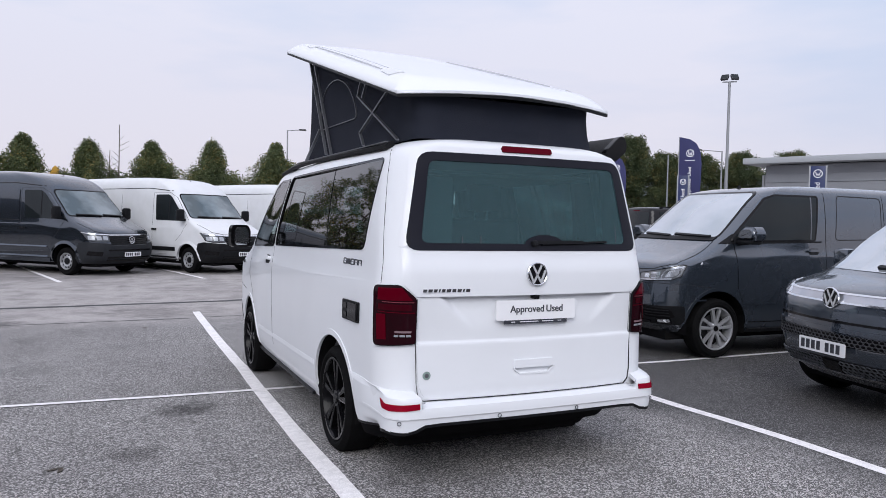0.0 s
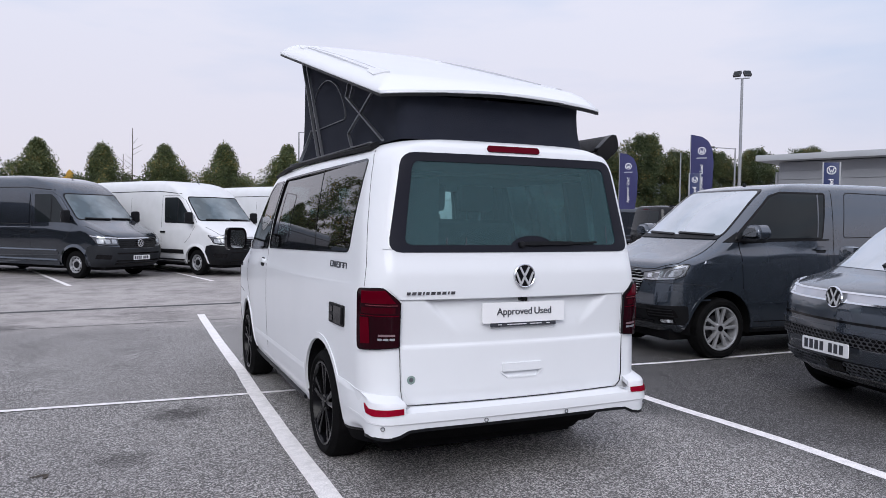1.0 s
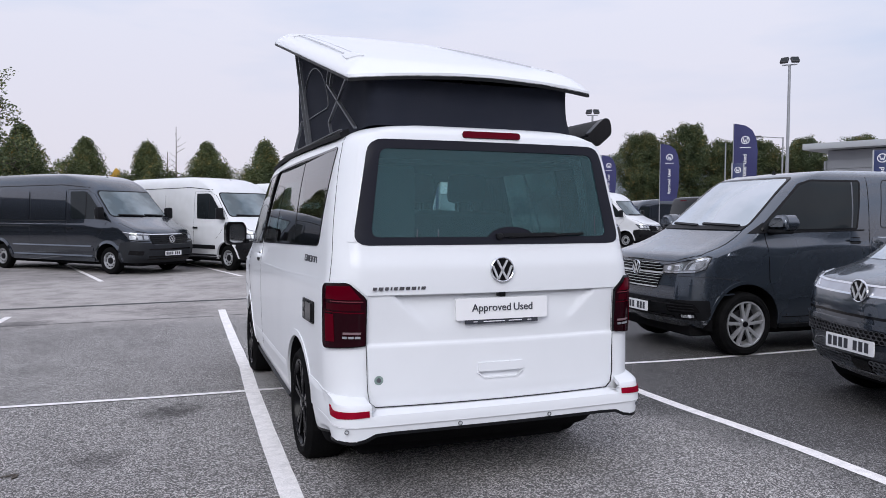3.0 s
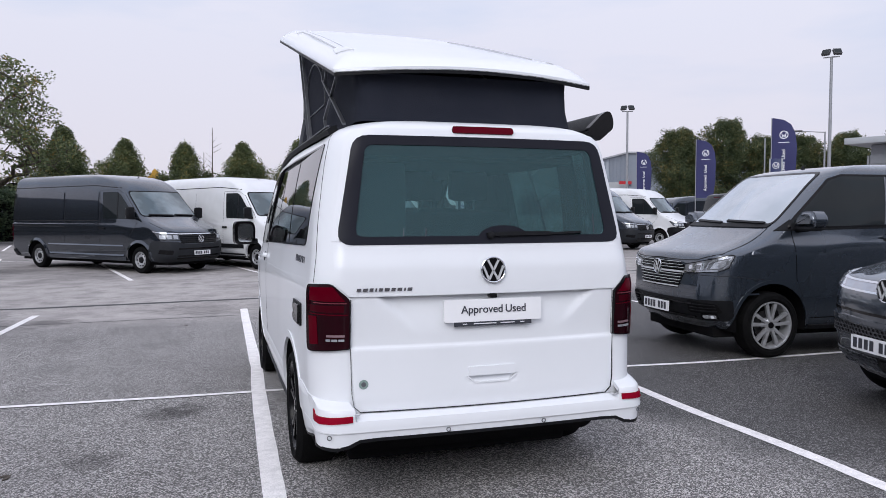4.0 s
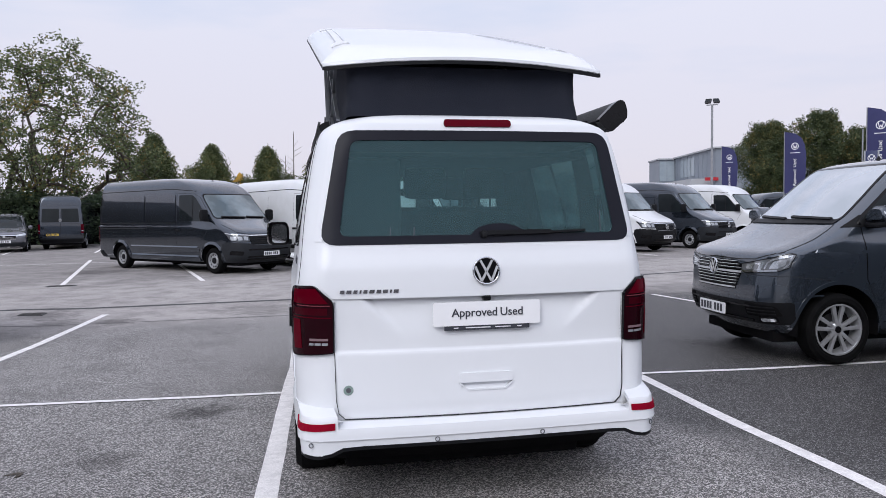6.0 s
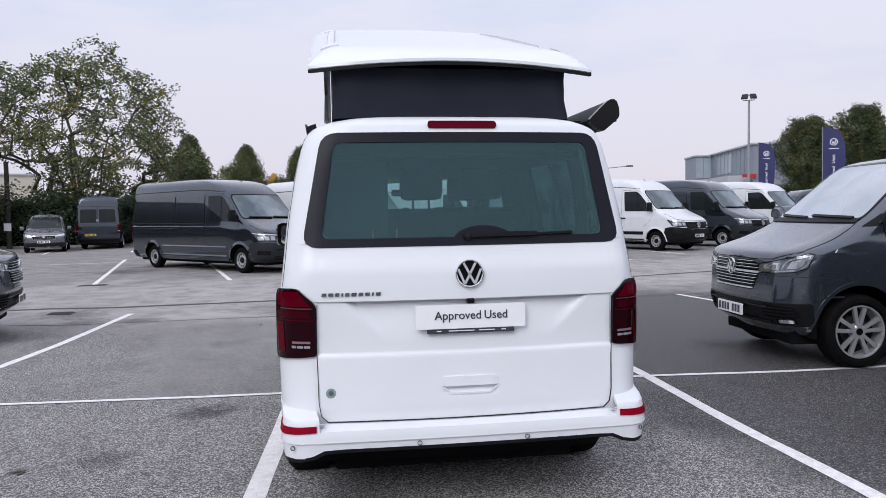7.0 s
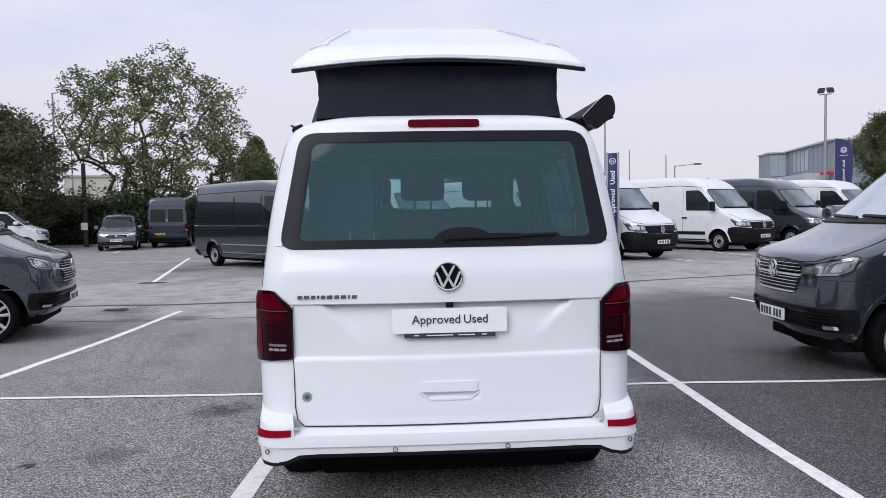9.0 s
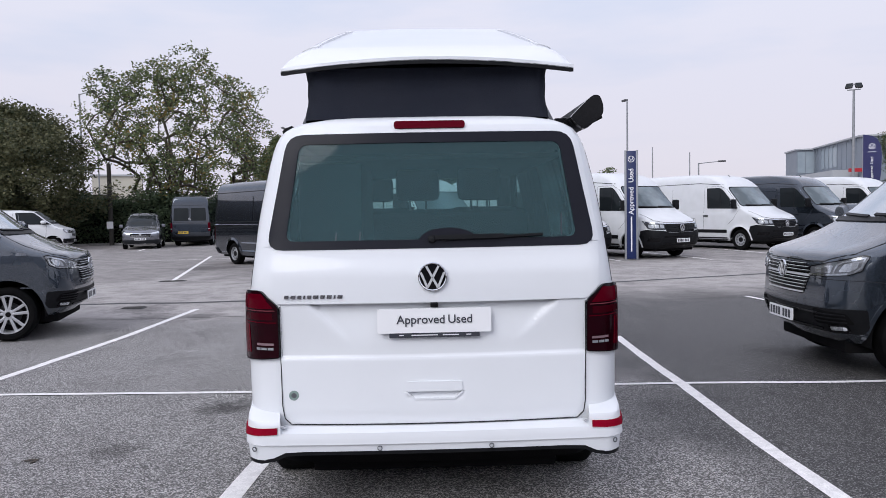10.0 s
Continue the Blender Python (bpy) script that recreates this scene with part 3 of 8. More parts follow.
def flat(poly, du=0.06, dv=0.06, cuts=()):
    bm = bmesh.new()
    bm.faces.new([bm.verts.new((u, v, 0)) for u, v in poly])
    for ax, step in ((0, du), (1, dv)):
        lo, hi = min(p[ax] for p in poly), max(p[ax] for p in poly)
        n = max(1, round((hi - lo) / step))
        for k in range(1, n):
            c, d = [0, 0, 0], [0, 0, 0]
            c[ax], d[ax] = lo + (hi - lo) * k / n, 1
            bmesh.ops.bisect_plane(bm, geom=bm.verts[:] + bm.edges[:] + bm.faces[:], plane_co=c, plane_no=d, dist=1e-5)
    for ax, at in cuts:
        c, d = [0, 0, 0], [0, 0, 0]
        c[ax], d[ax] = at, 1
        bmesh.ops.bisect_plane(bm, geom=bm.verts[:] + bm.edges[:] + bm.faces[:], plane_co=c, plane_no=d, dist=1e-5)
    bmesh.ops.remove_doubles(bm, verts=bm.verts, dist=1e-5)
    return bm


def patch(poly, fn, out, lift=0.002, thick=0.01, du=0.06, dv=0.06, cuts=()):
    return drape(flat(poly, du, dv, cuts), fn, out, lift, thick)


def dense(pts, step, closed):
    res = []
    k = len(pts)
    for i in range(k if closed else k - 1):
        a, b = Vector(pts[i]), Vector(pts[(i + 1) % k])
        n = max(1, round((b - a).length / step))
        res += [a.lerp(b, j / n) for j in range(n)]
    if not closed:
        res.append(Vector(pts[-1]))
    return res


def ribbon(pts, width, fn, out, lift=0.0025, thick=0.004, closed=False, step=0.05):
    p = dense(pts, step, closed)
    bm = bmesh.new()
    n = len(p)
    L, R = [], []
    for i in range(n):
        a = p[i - 1] if (i or closed) else p[i]
        b = p[(i + 1) % n] if (i < n - 1 or closed) else p[i]
        d = (b - a)
        d = d.normalized() if d.length > 1e-9 else Vector((1, 0))
        s = Vector((-d.y, d.x)) * width / 2
        L.append(bm.verts.new((*(p[i] + s), 0)))
        R.append(bm.verts.new((*(p[i] - s), 0)))
    for i in range(n if closed else n - 1):
        j = (i + 1) % n
        bm.faces.new((L[i], L[j], R[j], R[i]))
    return drape(bm, fn, out, lift, thick)


def ring(outer, inner, fn, out, lift=0.002, thick=0.004, step=0.05, rows=2):
    """The band between two outlines that have the same number of corners."""
    bm = bmesh.new()
    k = len(outer)
    loops = [[] for _ in range(rows + 1)]
    for i in range(k):
        a, b, c, d = (Vector(q) for q in (outer[i], outer[(i + 1) % k], inner[i], inner[(i + 1) % k]))
        n = max(1, round((b - a).length / step))
        for j in range(n):
            p, q = a.lerp(b, j / n), c.lerp(d, j / n)
            for r in range(rows + 1):
                loops[r].append(bm.verts.new((*p.lerp(q, r / rows), 0)))
    n = len(loops[0])
    for r in range(rows):
        for i in range(n):
            bm.faces.new((loops[r][i], loops[r][(i + 1) % n], loops[r + 1][(i + 1) % n], loops[r + 1][i]))
    return drape(bm, fn, out, lift, thick)


def prism(poly, axis, a, b):
    """A closed prism on a polygon, along x (polygon in y, z), along y (in x, z) or along z (in x, y)."""
    bm = bmesh.new()
    put = {"x": lambda u, v, d: (d, u, v), "y": lambda u, v, d: (u, d, v), "z": lambda u, v, d: (u, v, d)}[axis]
    lo = [bm.verts.new(put(u, v, a)) for u, v in poly]
    hi = [bm.verts.new(put(u, v, b)) for u, v in poly]
    n = len(poly)
    for k in range(n):
        bm.faces.new((lo[k], lo[(k + 1) % n], hi[(k + 1) % n], hi[k]))
    bm.faces.new(lo)
    bm.faces.new(hi)
    bmesh.ops.recalc_face_normals(bm, faces=bm.faces)
    return bm


def carve(bm, material, cutters, name="body"):
    """The body with the cutters taken away; each cutter is a bmesh and the material of the cut."""
    me = bpy.data.meshes.new(name)
    bm.to_mesh(me)
    bm.free()
    me.materials.append(material)
    ob = bpy.data.objects.new(name, me)
    scene.collection.objects.link(ob)
    tmp = []
    for c, cm in cutters:
        cme = bpy.data.meshes.new("cutter")
        c.to_mesh(cme)
        c.free()
        cme.materials.append(cm)
        co = bpy.data.objects.new("cutter", cme)
        scene.collection.objects.link(co)
        tmp.append(co)
        mod = ob.modifiers.new("cut", "BOOLEAN")
        mod.operation, mod.object, mod.solver, mod.material_mode = "DIFFERENCE", co, "EXACT", "TRANSFER"
    bpy.context.view_layer.update()
    res = bpy.data.meshes.new_from_object(ob.evaluated_get(bpy.context.evaluated_depsgraph_get()))
    for o in tmp + [ob]:
        d = o.data
        bpy.data.objects.remove(o)
        bpy.data.meshes.remove(d)
    res.name = name
    res.polygons.foreach_set("use_smooth", [True] * len(res.polygons))
    res.set_sharp_from_angle(angle=radians(32))
    return res


def text_mesh(words, size, material, depth=0.002, bold=0.0):
    cu = bpy.data.curves.new("words", "FONT")
    cu.body, cu.size, cu.extrude, cu.align_x, cu.align_y, cu.offset = words, size, depth, "CENTER", "CENTER", bold
    ob = bpy.data.objects.new("words", cu)
    scene.collection.objects.link(ob)
    bpy.context.view_layer.update()
    me = bpy.data.meshes.new_from_object(ob.evaluated_get(bpy.context.evaluated_depsgraph_get()))
    bpy.data.objects.remove(ob)
    me.materials.clear()
    me.materials.append(material)
    return me


def letters(name, words, size, material, parent, m, label="", bold=0.0):
    ob = part(name, text_mesh(words, size, material, bold=bold), None, parent, label)
    ob.matrix_basis = m
    return ob


def bars(widths, height, gap, depth=0.004, slant=0.0):
    """A row of plain bars, in x and z, centred."""
    bm = bmesh.new()
    total = sum(widths) + gap * (len(widths) - 1)
    x = -total / 2
    for w in widths:
        vs = [bm.verts.new((x + dx + slant * dz, dy, dz)) for dy in (0, -depth) for dx, dz in ((0, -height / 2), (w, -height / 2), (w, height / 2), (0, height / 2))]
        for f in ((4, 5, 6, 7), (3, 2, 1, 0), (0, 1, 5, 4), (1, 2, 6, 5), (2, 3, 7, 6), (3, 0, 4, 7)):
            bm.faces.new([vs[k] for k in f])
        x += w + gap
    return bm


def emblem(parent, m, r, label="chrome ring emblem on a black disc"):
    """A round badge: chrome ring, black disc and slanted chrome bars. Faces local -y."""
    disc = part("emblem", lathe([(0.004, 0.0001), (0.004, r * 0.9), (-0.004, r * 0.9), (-0.006, 0.0001)], "Y", 28), M_GLOSSBLK, parent, label)
    disc.matrix_basis = m
    prof = [(0.004, r * 0.86), (-0.010, r * 0.88), (-0.013, r * 0.94), (-0.010, r), (0.004, r)]
    part("emblem_ring", lathe(prof, "Y", 36, close=True), M_CHROME, disc)
    for (x0, z0), (x1, z1) in (((-0.42, 0.72), (-0.02, -0.02)), ((0.42, 0.72), (0.02, -0.02)), ((-0.80, 0.30), (-0.36, -0.74)), ((0.80, 0.30), (0.36, -0.74)), ((-0.36, -0.74), (0.0, -0.08)), ((0.36, -0.74), (0.0, -0.08))):
        part("emblem_bar", beam((x0 * r, -0.008, z0 * r), (x1 * r, -0.008, z1 * r), r * 0.16, 0.006, up=(0, 1, 0)), M_EMBLEM, disc)
    return disc


def plate(parent, m, material=None, name="number_plate", label="number plate with unreadable dark bars"):
    """A 520 mm plate with bars in place of its characters. Faces local -y."""
    p = part(name, prism(rpoly([(-0.26, -0.0555), (0.26, -0.0555), (0.26, 0.0555), (-0.26, 0.0555)], 0.012, 3), "y", 0.004, -0.004), material or M_PLATE, parent, label, smooth=False)
    p.matrix_basis = m
    x = -0.212
    for k in range(7):
        part("plate_bar", plate_bar(), None, p).matrix_basis = pose(x, 0, 0)
        x += 0.060 if k != 3 else 0.098
    return p


@functools.lru_cache(None)
def plate_bar():
    return mesh_of("plate_bar", boxed(-0.020, 0.020, -0.0065, -0.003, -0.037, 0.037), M_INK, smooth=False)


def wheel(name, parent, pos, sgn, r=0.335, width=0.22, rim_r=0.225, style="ten", rim_mat=None, tyre_mat=None):
    """A wheel whose outer face looks along sgn * x."""
    rim_mat = rim_mat or M_ALLOY
    h = part(name, lathe([(-width / 2 * 0.75, rim_r), (-width / 2, rim_r + 0.03), (-width / 2, r - 0.035), (-width / 2 + 0.03, r - 0.006), (-width * 0.2, r), (width * 0.2, r),
                          (width / 2 - 0.03, r - 0.006), (width / 2, r - 0.035), (width / 2, rim_r + 0.03), (width / 2 * 0.75, rim_r)], "X", 48, close=True), tyre_mat or M_TYRE, parent, "black rubber tyre")
    h.matrix_basis = pose(*pos, 0, 0, 0 if sgn > 0 else 180)
    d = width / 2
    part("rim", lathe([(-d * 0.7, rim_r), (d * 0.80, rim_r + 0.004), (d * 0.92, rim_r + 0.006), (d * 0.92, rim_r - 0.008), (d * 0.72, rim_r - 0.020), (-d * 0.6, rim_r - 0.03)], "X", 40, close=True), rim_mat, h)
    part("brake_disc", lathe([(-0.012, 0.02), (-0.012, rim_r * 0.58), (0.004, rim_r * 0.58), (0.004, 0.02)], "X", 28, close=True), M_DISC if style == "ten" and rim_mat != M_BALLOY else M_LINER, h, "dull steel brake disc")
    # black disc stands in for the shade behind the spokes
    part("wheel_shade_back", lathe([(-0.02, 0.001), (-0.02, rim_r - 0.01), (-0.03, rim_r - 0.01), (-0.03, 0.001)], "X", 28), M_LINER, h)
    part("hub", lathe([(d * 0.2, 0.072), (d * 0.70, 0.066), (d * 0.80, 0.05), (d * 0.80, 0.001)], "X", 24), rim_mat, h)
    part("hub_cap", lathe([(d * 0.78, 0.034), (d * 0.86, 0.030), (d * 0.87, 0.001)] if style != "steel" else [(d * 0.55, 0.085), (d * 0.80, 0.075), (d * 0.84, 0.001)], "X", 20), M_GLOSSBLK if style != "steel" else M_BLACKP, h)
    if style == "steel":
        bm = lathe([(d * 0.45, rim_r - 0.015), (d * 0.52, rim_r * 0.80), (d * 0.72, rim_r * 0.62), (d * 0.60, rim_r * 0.40), (d * 0.62, 0.05)], "X", 40)
        part("wheel_dish", bm, rim_mat, h)
        slot = bmesh.new()
        bmesh.ops.create_uvsphere(slot, u_segments=10, v_segments=6, radius=1, matrix=Matrix.Diagonal((0.014, 0.030, 0.020, 1)))
        me = mesh_of("vent_slot", slot, M_LINER)
        for k in range(10):
            a = 2 * math.pi * k / 10
            o = part("vent_slot", me, None, h)
            o.matrix_basis = pose(d * 0.58, rim_r * 0.74 * math.cos(a), rim_r * 0.74 * math.sin(a), math.degrees(a) + 90, 0, 0)
    else:
        n, wide = (10 if style != "five" else 5), (0.235 if style == "ten" else 0.17)
        for k in range(n):
            a0 = 2 * math.pi * k / n
            if style != "five":
                a0 = 2 * math.pi * (k // 2) / 5 + (wide if k % 2 else -wide)
            spread = {"ten": (0.031, 0.040), "twin": (0.026, 0.046)}.get(style, (0.05, 0.10))
            bm = bmesh.new()
            rr = ((0.05, d * 0.78, spread[0] * 0.5), (rim_r * 0.55, d * 0.80, spread[0] * 0.55), (rim_r * 0.97, d * 0.84, spread[1] * 0.5))
            rows = []
            for q, xx, hw in rr:
                rows.append([bm.verts.new(c) for c in ((xx, -hw, q), (xx + 0.004, 0, q), (xx, hw, q), (xx - 0.035, hw * 0.8, q), (xx - 0.035, -hw * 0.8, q))])
            for p, q in zip(rows, rows[1:]):
                for j in range(5):
                    bm.faces.new((p[j], p[(j + 1) % 5], q[(j + 1) % 5], q[j]))
            bm.faces.new(rows[0])
            bm.faces.new(rows[-1])
            bmesh.ops.transform(bm, matrix=Matrix.Rotation(a0, 4, "X"), verts=bm.verts)
            part("spoke", bm, rim_mat, h, angle=25)
    return h


def arch_cut(y, z, r, w):
    """A cutter for a pair of wheel openings."""
    poly = [(y + r * math.cos(t), z + r * math.sin(t)) for t in [math.pi * k / 24 for k in range(25)]] + [(y - r, -0.2), (y + r, -0.2)]
    bms = []
    for s in (-1, 1):
        bms.append(prism(poly, "x", s * (w - 0.36), s * (w + 0.3)))
    return bms

# ---- mid-size van, used for the campervan and the parked panel vans ----
MID = Shell(
    w=[(0.29, 0.84), (0.40, 0.885), (0.60, 0.905), (0.90, 0.912), (1.14, 0.908), (1.20, 0.896), (1.35, 0.880), (1.49, 0.864), (1.76, 0.815), (1.86, 0.790), (1.925, 0.757), (1.965, 0.695), (1.992, 0.58), (2.004, 0.42)],
    yr=[(0.29, 0.34), (0.40, 0.24), (0.455, 0.09), (0.50, 0.045), (0.60, 0.035), (0.90, 0.045), (1.14, 0.035), (1.25, 0.040), (1.34, 0.062), (1.60, 0.110), (1.88, 0.158), (1.945, 0.178), (1.975, 0.210), (1.995, 0.29), (2.004, 0.40)],
    yf=[(0.29, 4.66), (0.42, 4.81), (0.58, 4.86), (0.80, 4.85), (0.94, 4.835), (1.00, 4.825), (1.042, 4.805), (1.066, 4.765), (1.09, 4.69), (1.135, 4.53), (1.205, 4.34), (1.29, 4.15), (1.345, 4.06), (1.40, 3.98), (1.60, 3.73), (1.82, 3.455), (1.91, 3.30), (1.967, 3.04), (1.993, 2.7), (2.004, 2.5)],
    ra=[(0.29, 0.18), (1.2, 0.16), (1.9, 0.14), (1.99, 0.2)], rb=[(0.29, 0.2), (1.3, 0.21), (1.9, 0.26)], fa=[(0.3, 0.34), (1.0, 0.31), (1.25, 0.28), (1.38, 0.20), (1.9, 0.20)], fb=[(0.3, 0.40), (1.0, 0.36), (1.25, 0.25), (1.38, 0.15), (1.9, 0.15)],
    bow=0.042, fbow=0.09, taper=0.025, ftaper=0.03)
MID_ZS = [0.29, 0.33, 0.38, 0.42, 0.455, 0.50, 0.56, 0.64, 0.72, 0.80, 0.88, 0.94, 0.98, 1.01, 1.03, 1.045, 1.058, 1.072, 1.09, 1.11, 1.14, 1.17, 1.21, 1.25, 1.30, 1.345, 1.38, 1.46, 1.54, 1.62, 1.70, 1.78, 1.84, 1.88, 1.91, 1.935, 1.955, 1.972, 1.985, 1.996, 2.004]
REAR, FRONT = (0, -1, 0), (0, 1, 0.3)
MID_RA, MID_FA, WR = 1.09, 4.07, 0.337
CAMPER_AXLES = ((0.975, 0.397, 0.333), (3.93, 0.324, 0.333))

SIDE_GLASS = [(0.445, 1.878), (0.510, 1.362), (2.765, 1.300), (2.60, 1.862)]
DOOR_GLASS = [(2.66, 1.845), (2.835, 1.295), (3.86, 1.255), (3.80, 1.32), (3.20, 1.79), (3.05, 1.845)]
REAR_OUT = [(-0.760, 1.370), (0.760, 1.370), (0.660, 1.904), (-0.660, 1.904)]
REAR_IN = [(-0.672, 1.410), (0.672, 1.410), (0.606, 1.857), (-0.606, 1.857)]
SCREEN = [(-0.705, 1.358), (0.705, 1.358), (0.60, 1.885), (-0.60, 1.885)]
CAB_GLASS = [(2.49, 1.862), (2.60, 1.335), (3.88, 1.318), (3.82, 1.385), (3.31, 1.815), (3.16, 1.862)]


def side_pane(s):
    """The long side window is nearly flat: straight from end to end, with a slight bow."""
    def at(y, z):
        u, v = (y - 0.44) / 2.33, (z - 1.30) / 0.58
        edge = [[MID.W(yy, zz) for yy in (0.60, 2.77)] for zz in (1.30, 1.88)]
        a = edge[0][0] + (edge[0][1] - edge[0][0]) * u
        b = edge[1][0] + (edge[1][1] - edge[1][0]) * u
        return Vector((s * (a + (b - a) * v + -0.001 + 0.013 * 4 * v * (1 - v) + 0.008 * 4 * u * (1 - u)), y, z))
    return at


def outward(p):
    return Vector((p.x, 0, 0)).normalized() if abs(p.x) > 1e-6 else Vector((0, -1, 0))


def around(p):
    """Outward at the corners: away from a spine along the vehicle."""
    return Vector((p.x, -0.5 if p.y < 2 else 0.5, 0))


def mid_van(root, paint, see_through, wheel_style, rim_mat, rear_niche):
    """Body, glass, lamps and wheels of the van under root."""
    axles = CAMPER_AXLES if see_through else ((MID_RA, WR, WR), (MID_FA, WR, WR))
    cut = []
    for ya, hz, wr in axles:
        for c in arch_cut(ya, hz + (0.02 if see_through and ya > 2 else 0.0), wr + (0.072 if see_through else 0.087), 0.88):
            cut.append((c, M_LINER))
    if see_through:
        inner = [z for z in MID_ZS if 0.55 < z < 1.93]
        cut.append((MID.inner(0.05).mesh(inner), M_CABIN))
        cut.append((prism(rpoly(SIDE_GLASS, 0.05), "x", -1.2, 1.2), M_CABIN))
        cut.append((prism(rpoly(DOOR_GLASS, 0.03), "x", -1.2, 1.2), M_CABIN))
        cut.append((prism(rpoly(REAR_IN, 0.05), "y", -0.3, 0.45), M_CABIN))
        cut.append((prism(rpoly(SCREEN, 0.05), "y", 2.75, 4.6), M_CABIN))
    if rear_niche:
        cut.append((prism([(-0.698, 0.872), (0.698, 0.872), (0.698, 1.1245), (-0.698, 1.1245)], "y", -0.2, 0.16), M_SEAM))
        cut.append((prism([(-0.15, 0.675), (0.15, 0.675), (0.15, 0.735), (-0.15, 0.735)], "y", -0.2, 0.12), M_SEAM))
    skin = carve(MID.mesh(MID_ZS), paint, cut)
    for f in skin.polygons:
        if f.center.z < 0.30 or (f.center.z < 0.452 and f.center.y < 0.66):
            f.material_index = 1
    body = part("body", skin, None, root)
    cab = DOOR_GLASS if see_through else CAB_GLASS
    for s in (-1, 1):
        sd = MID.side(s)
        glass = M_PANE_SIDE if see_through else M_GLASSDK
        if see_through:
            w = part("side_window", patch(rpoly(SIDE_GLASS, 0.05), side_pane(s), outward, 0.003, 0.004, 0.10, 0.08), glass, root, "dark tinted side window glass")
            part("window_divider", ribbon([(1.23, 1.35), (1.37, 1.86)], 0.012, side_pane(s), outward, 0.005, 0.003), M_GLOSSBLK, w)
            part("window_seal", ribbon(rpoly(SIDE_GLASS, 0.05), 0.014, sd, outward, 0.0045, 0.016, closed=True), M_GLOSSBLK, w)
            part("sliding_pane", ribbon(rpoly([(2.05, 1.72), (2.08, 1.36), (2.55, 1.345), (2.46, 1.75)], 0.03), 0.010, side_pane(s), outward, 0.0045, 0.002, closed=True), M_GLOSSBLK, w)
        else:
            # dark outline paints the shade along the edge of a pressed panel
            part("panel_press_shade", ribbon(rpoly([(1.40, 1.87), (1.46, 1.36), (2.26, 1.345), (2.17, 1.88)], 0.06), 0.012, sd, outward, 0.001, 0.004, closed=True), M_SEAM, root)
        d = part("door_window", patch(rpoly(cab, 0.03), sd, outward, 0.004, 0.006, 0.03, 0.03), M_PANE_CLR if see_through else M_GLASSDK, root)
        part("window_seal", ribbon(rpoly(cab, 0.03), 0.020, sd, outward, 0.0060, 0.008, closed=True, step=0.02), M_GLOSSBLK, d)
        gaps = ([(2.72, 1.86), (2.80, 1.30), (2.78, 0.45)], [(3.88, 1.24), (3.92, 0.98), (3.70, 0.80), (3.60, 0.42)], [(1.44, 1.30), (1.48, 0.82), (1.56, 0.45)], [(2.78, 0.40), (3.60, 0.40)], [(1.55, 0.40), (2.78, 0.40)])
        if not see_through:
            part("panel_press_shade", ribbon(rpoly([(0.48, 1.86), (0.56, 1.37), (1.32, 1.36), (1.28, 1.87)], 0.06), 0.012, sd, outward, 0.001, 0.004, closed=True), M_SEAM, root)
            part("window_bar", ribbon([(2.67, 1.35), (2.60, 1.85)], 0.018, sd, outward, 0.006, 0.003), M_STRUT, d)
            part("mirror_base", patch([(3.60, 1.30), (4.01, 1.285), (3.83, 1.40)], sd, outward, 0.008, 0.008, 0.06, 0.05), M_BLACKP, root, "black mirror triangle")
            part("belt_strip", ribbon([(2.50, 1.322), (3.98, 1.296)], 0.016, sd, outward, 0.009, 0.006), M_BLACKP, root)
            gaps = ([(2.38, 1.91), (2.42, 1.34), (2.44, 0.45)], [(3.84, 1.30), (3.805, 1.10), (3.79, 0.80), (3.62, 0.42)], [(1.36, 1.90), (1.40, 1.30), (1.50, 0.45)], [(2.44, 0.40), (3.60, 0.40)], [(1.55, 0.40), (2.44, 0.40)])
        for pts in (gaps[:2] if see_through else gaps):
            part("panel_gap", ribbon(pts, 0.009 if not see_through else 0.003, sd, outward, 0.0014, 0.004), M_SEAM if see_through else M_GLOSSBLK, root)
        part("waist_line", ribbon([(0.24, 1.198), (1.62, 1.150), (3.2, 1.120), (4.0, 1.090)] if see_through else [(0.30, 1.175), (2.5, 1.129), (4.50, 1.025)], 0.012 if see_through else 0.030, sd, outward, 0.0012 if see_through else (lambda u, v: 0.002 + 0.22 * max(0.0, 1.192 - 0.037 * max(0.0, u - 0.3) - 0.022 * max(0.0, u - 2.5) - v)), 0.004), paint, root)
        if see_through:
            part("sill_crease", ribbon([(1.40, 0.550), (2.4, 0.535), (3.42, 0.520)], 0.030, sd, outward, lambda u, v: 0.001 + 0.30 * max(0.0, 0.552 - 0.015 * (u - 1.4) - v), 0.004), paint, root)
        if not see_through:
            part("waist_line", ribbon([(0.60, 0.66), (2.3, 0.64), (3.55, 0.60)], 0.014, sd, outward, 0.005, 0.004), paint, root)
        for y0 in ((2.88,) if see_through else (2.52, 2.04)):
            z0 = 1.160 if see_through else 1.20
            part("door_handle", patch(rpoly([(y0, z0), (y0 + 0.22, z0), (y0 + 0.22, z0 + 0.034), (y0, z0 + 0.034)], 0.016), sd, outward, 0.030, 0.02, 0.04, 0.02), paint, root)
            # flat dark patch stands in for the shaded scoop behind the handle
            part("handle_shade", patch(rpoly([(y0 + 0.03, z0 - 0.030), (y0 + 0.19, z0 - 0.030), (y0 + 0.19, z0 + 0.044), (y0 + 0.03, z0 + 0.044)], 0.03), sd, outward, 0.002, 0.004, 0.04, 0.02), M_SEAM if see_through else M_GLOSSBLK, root)
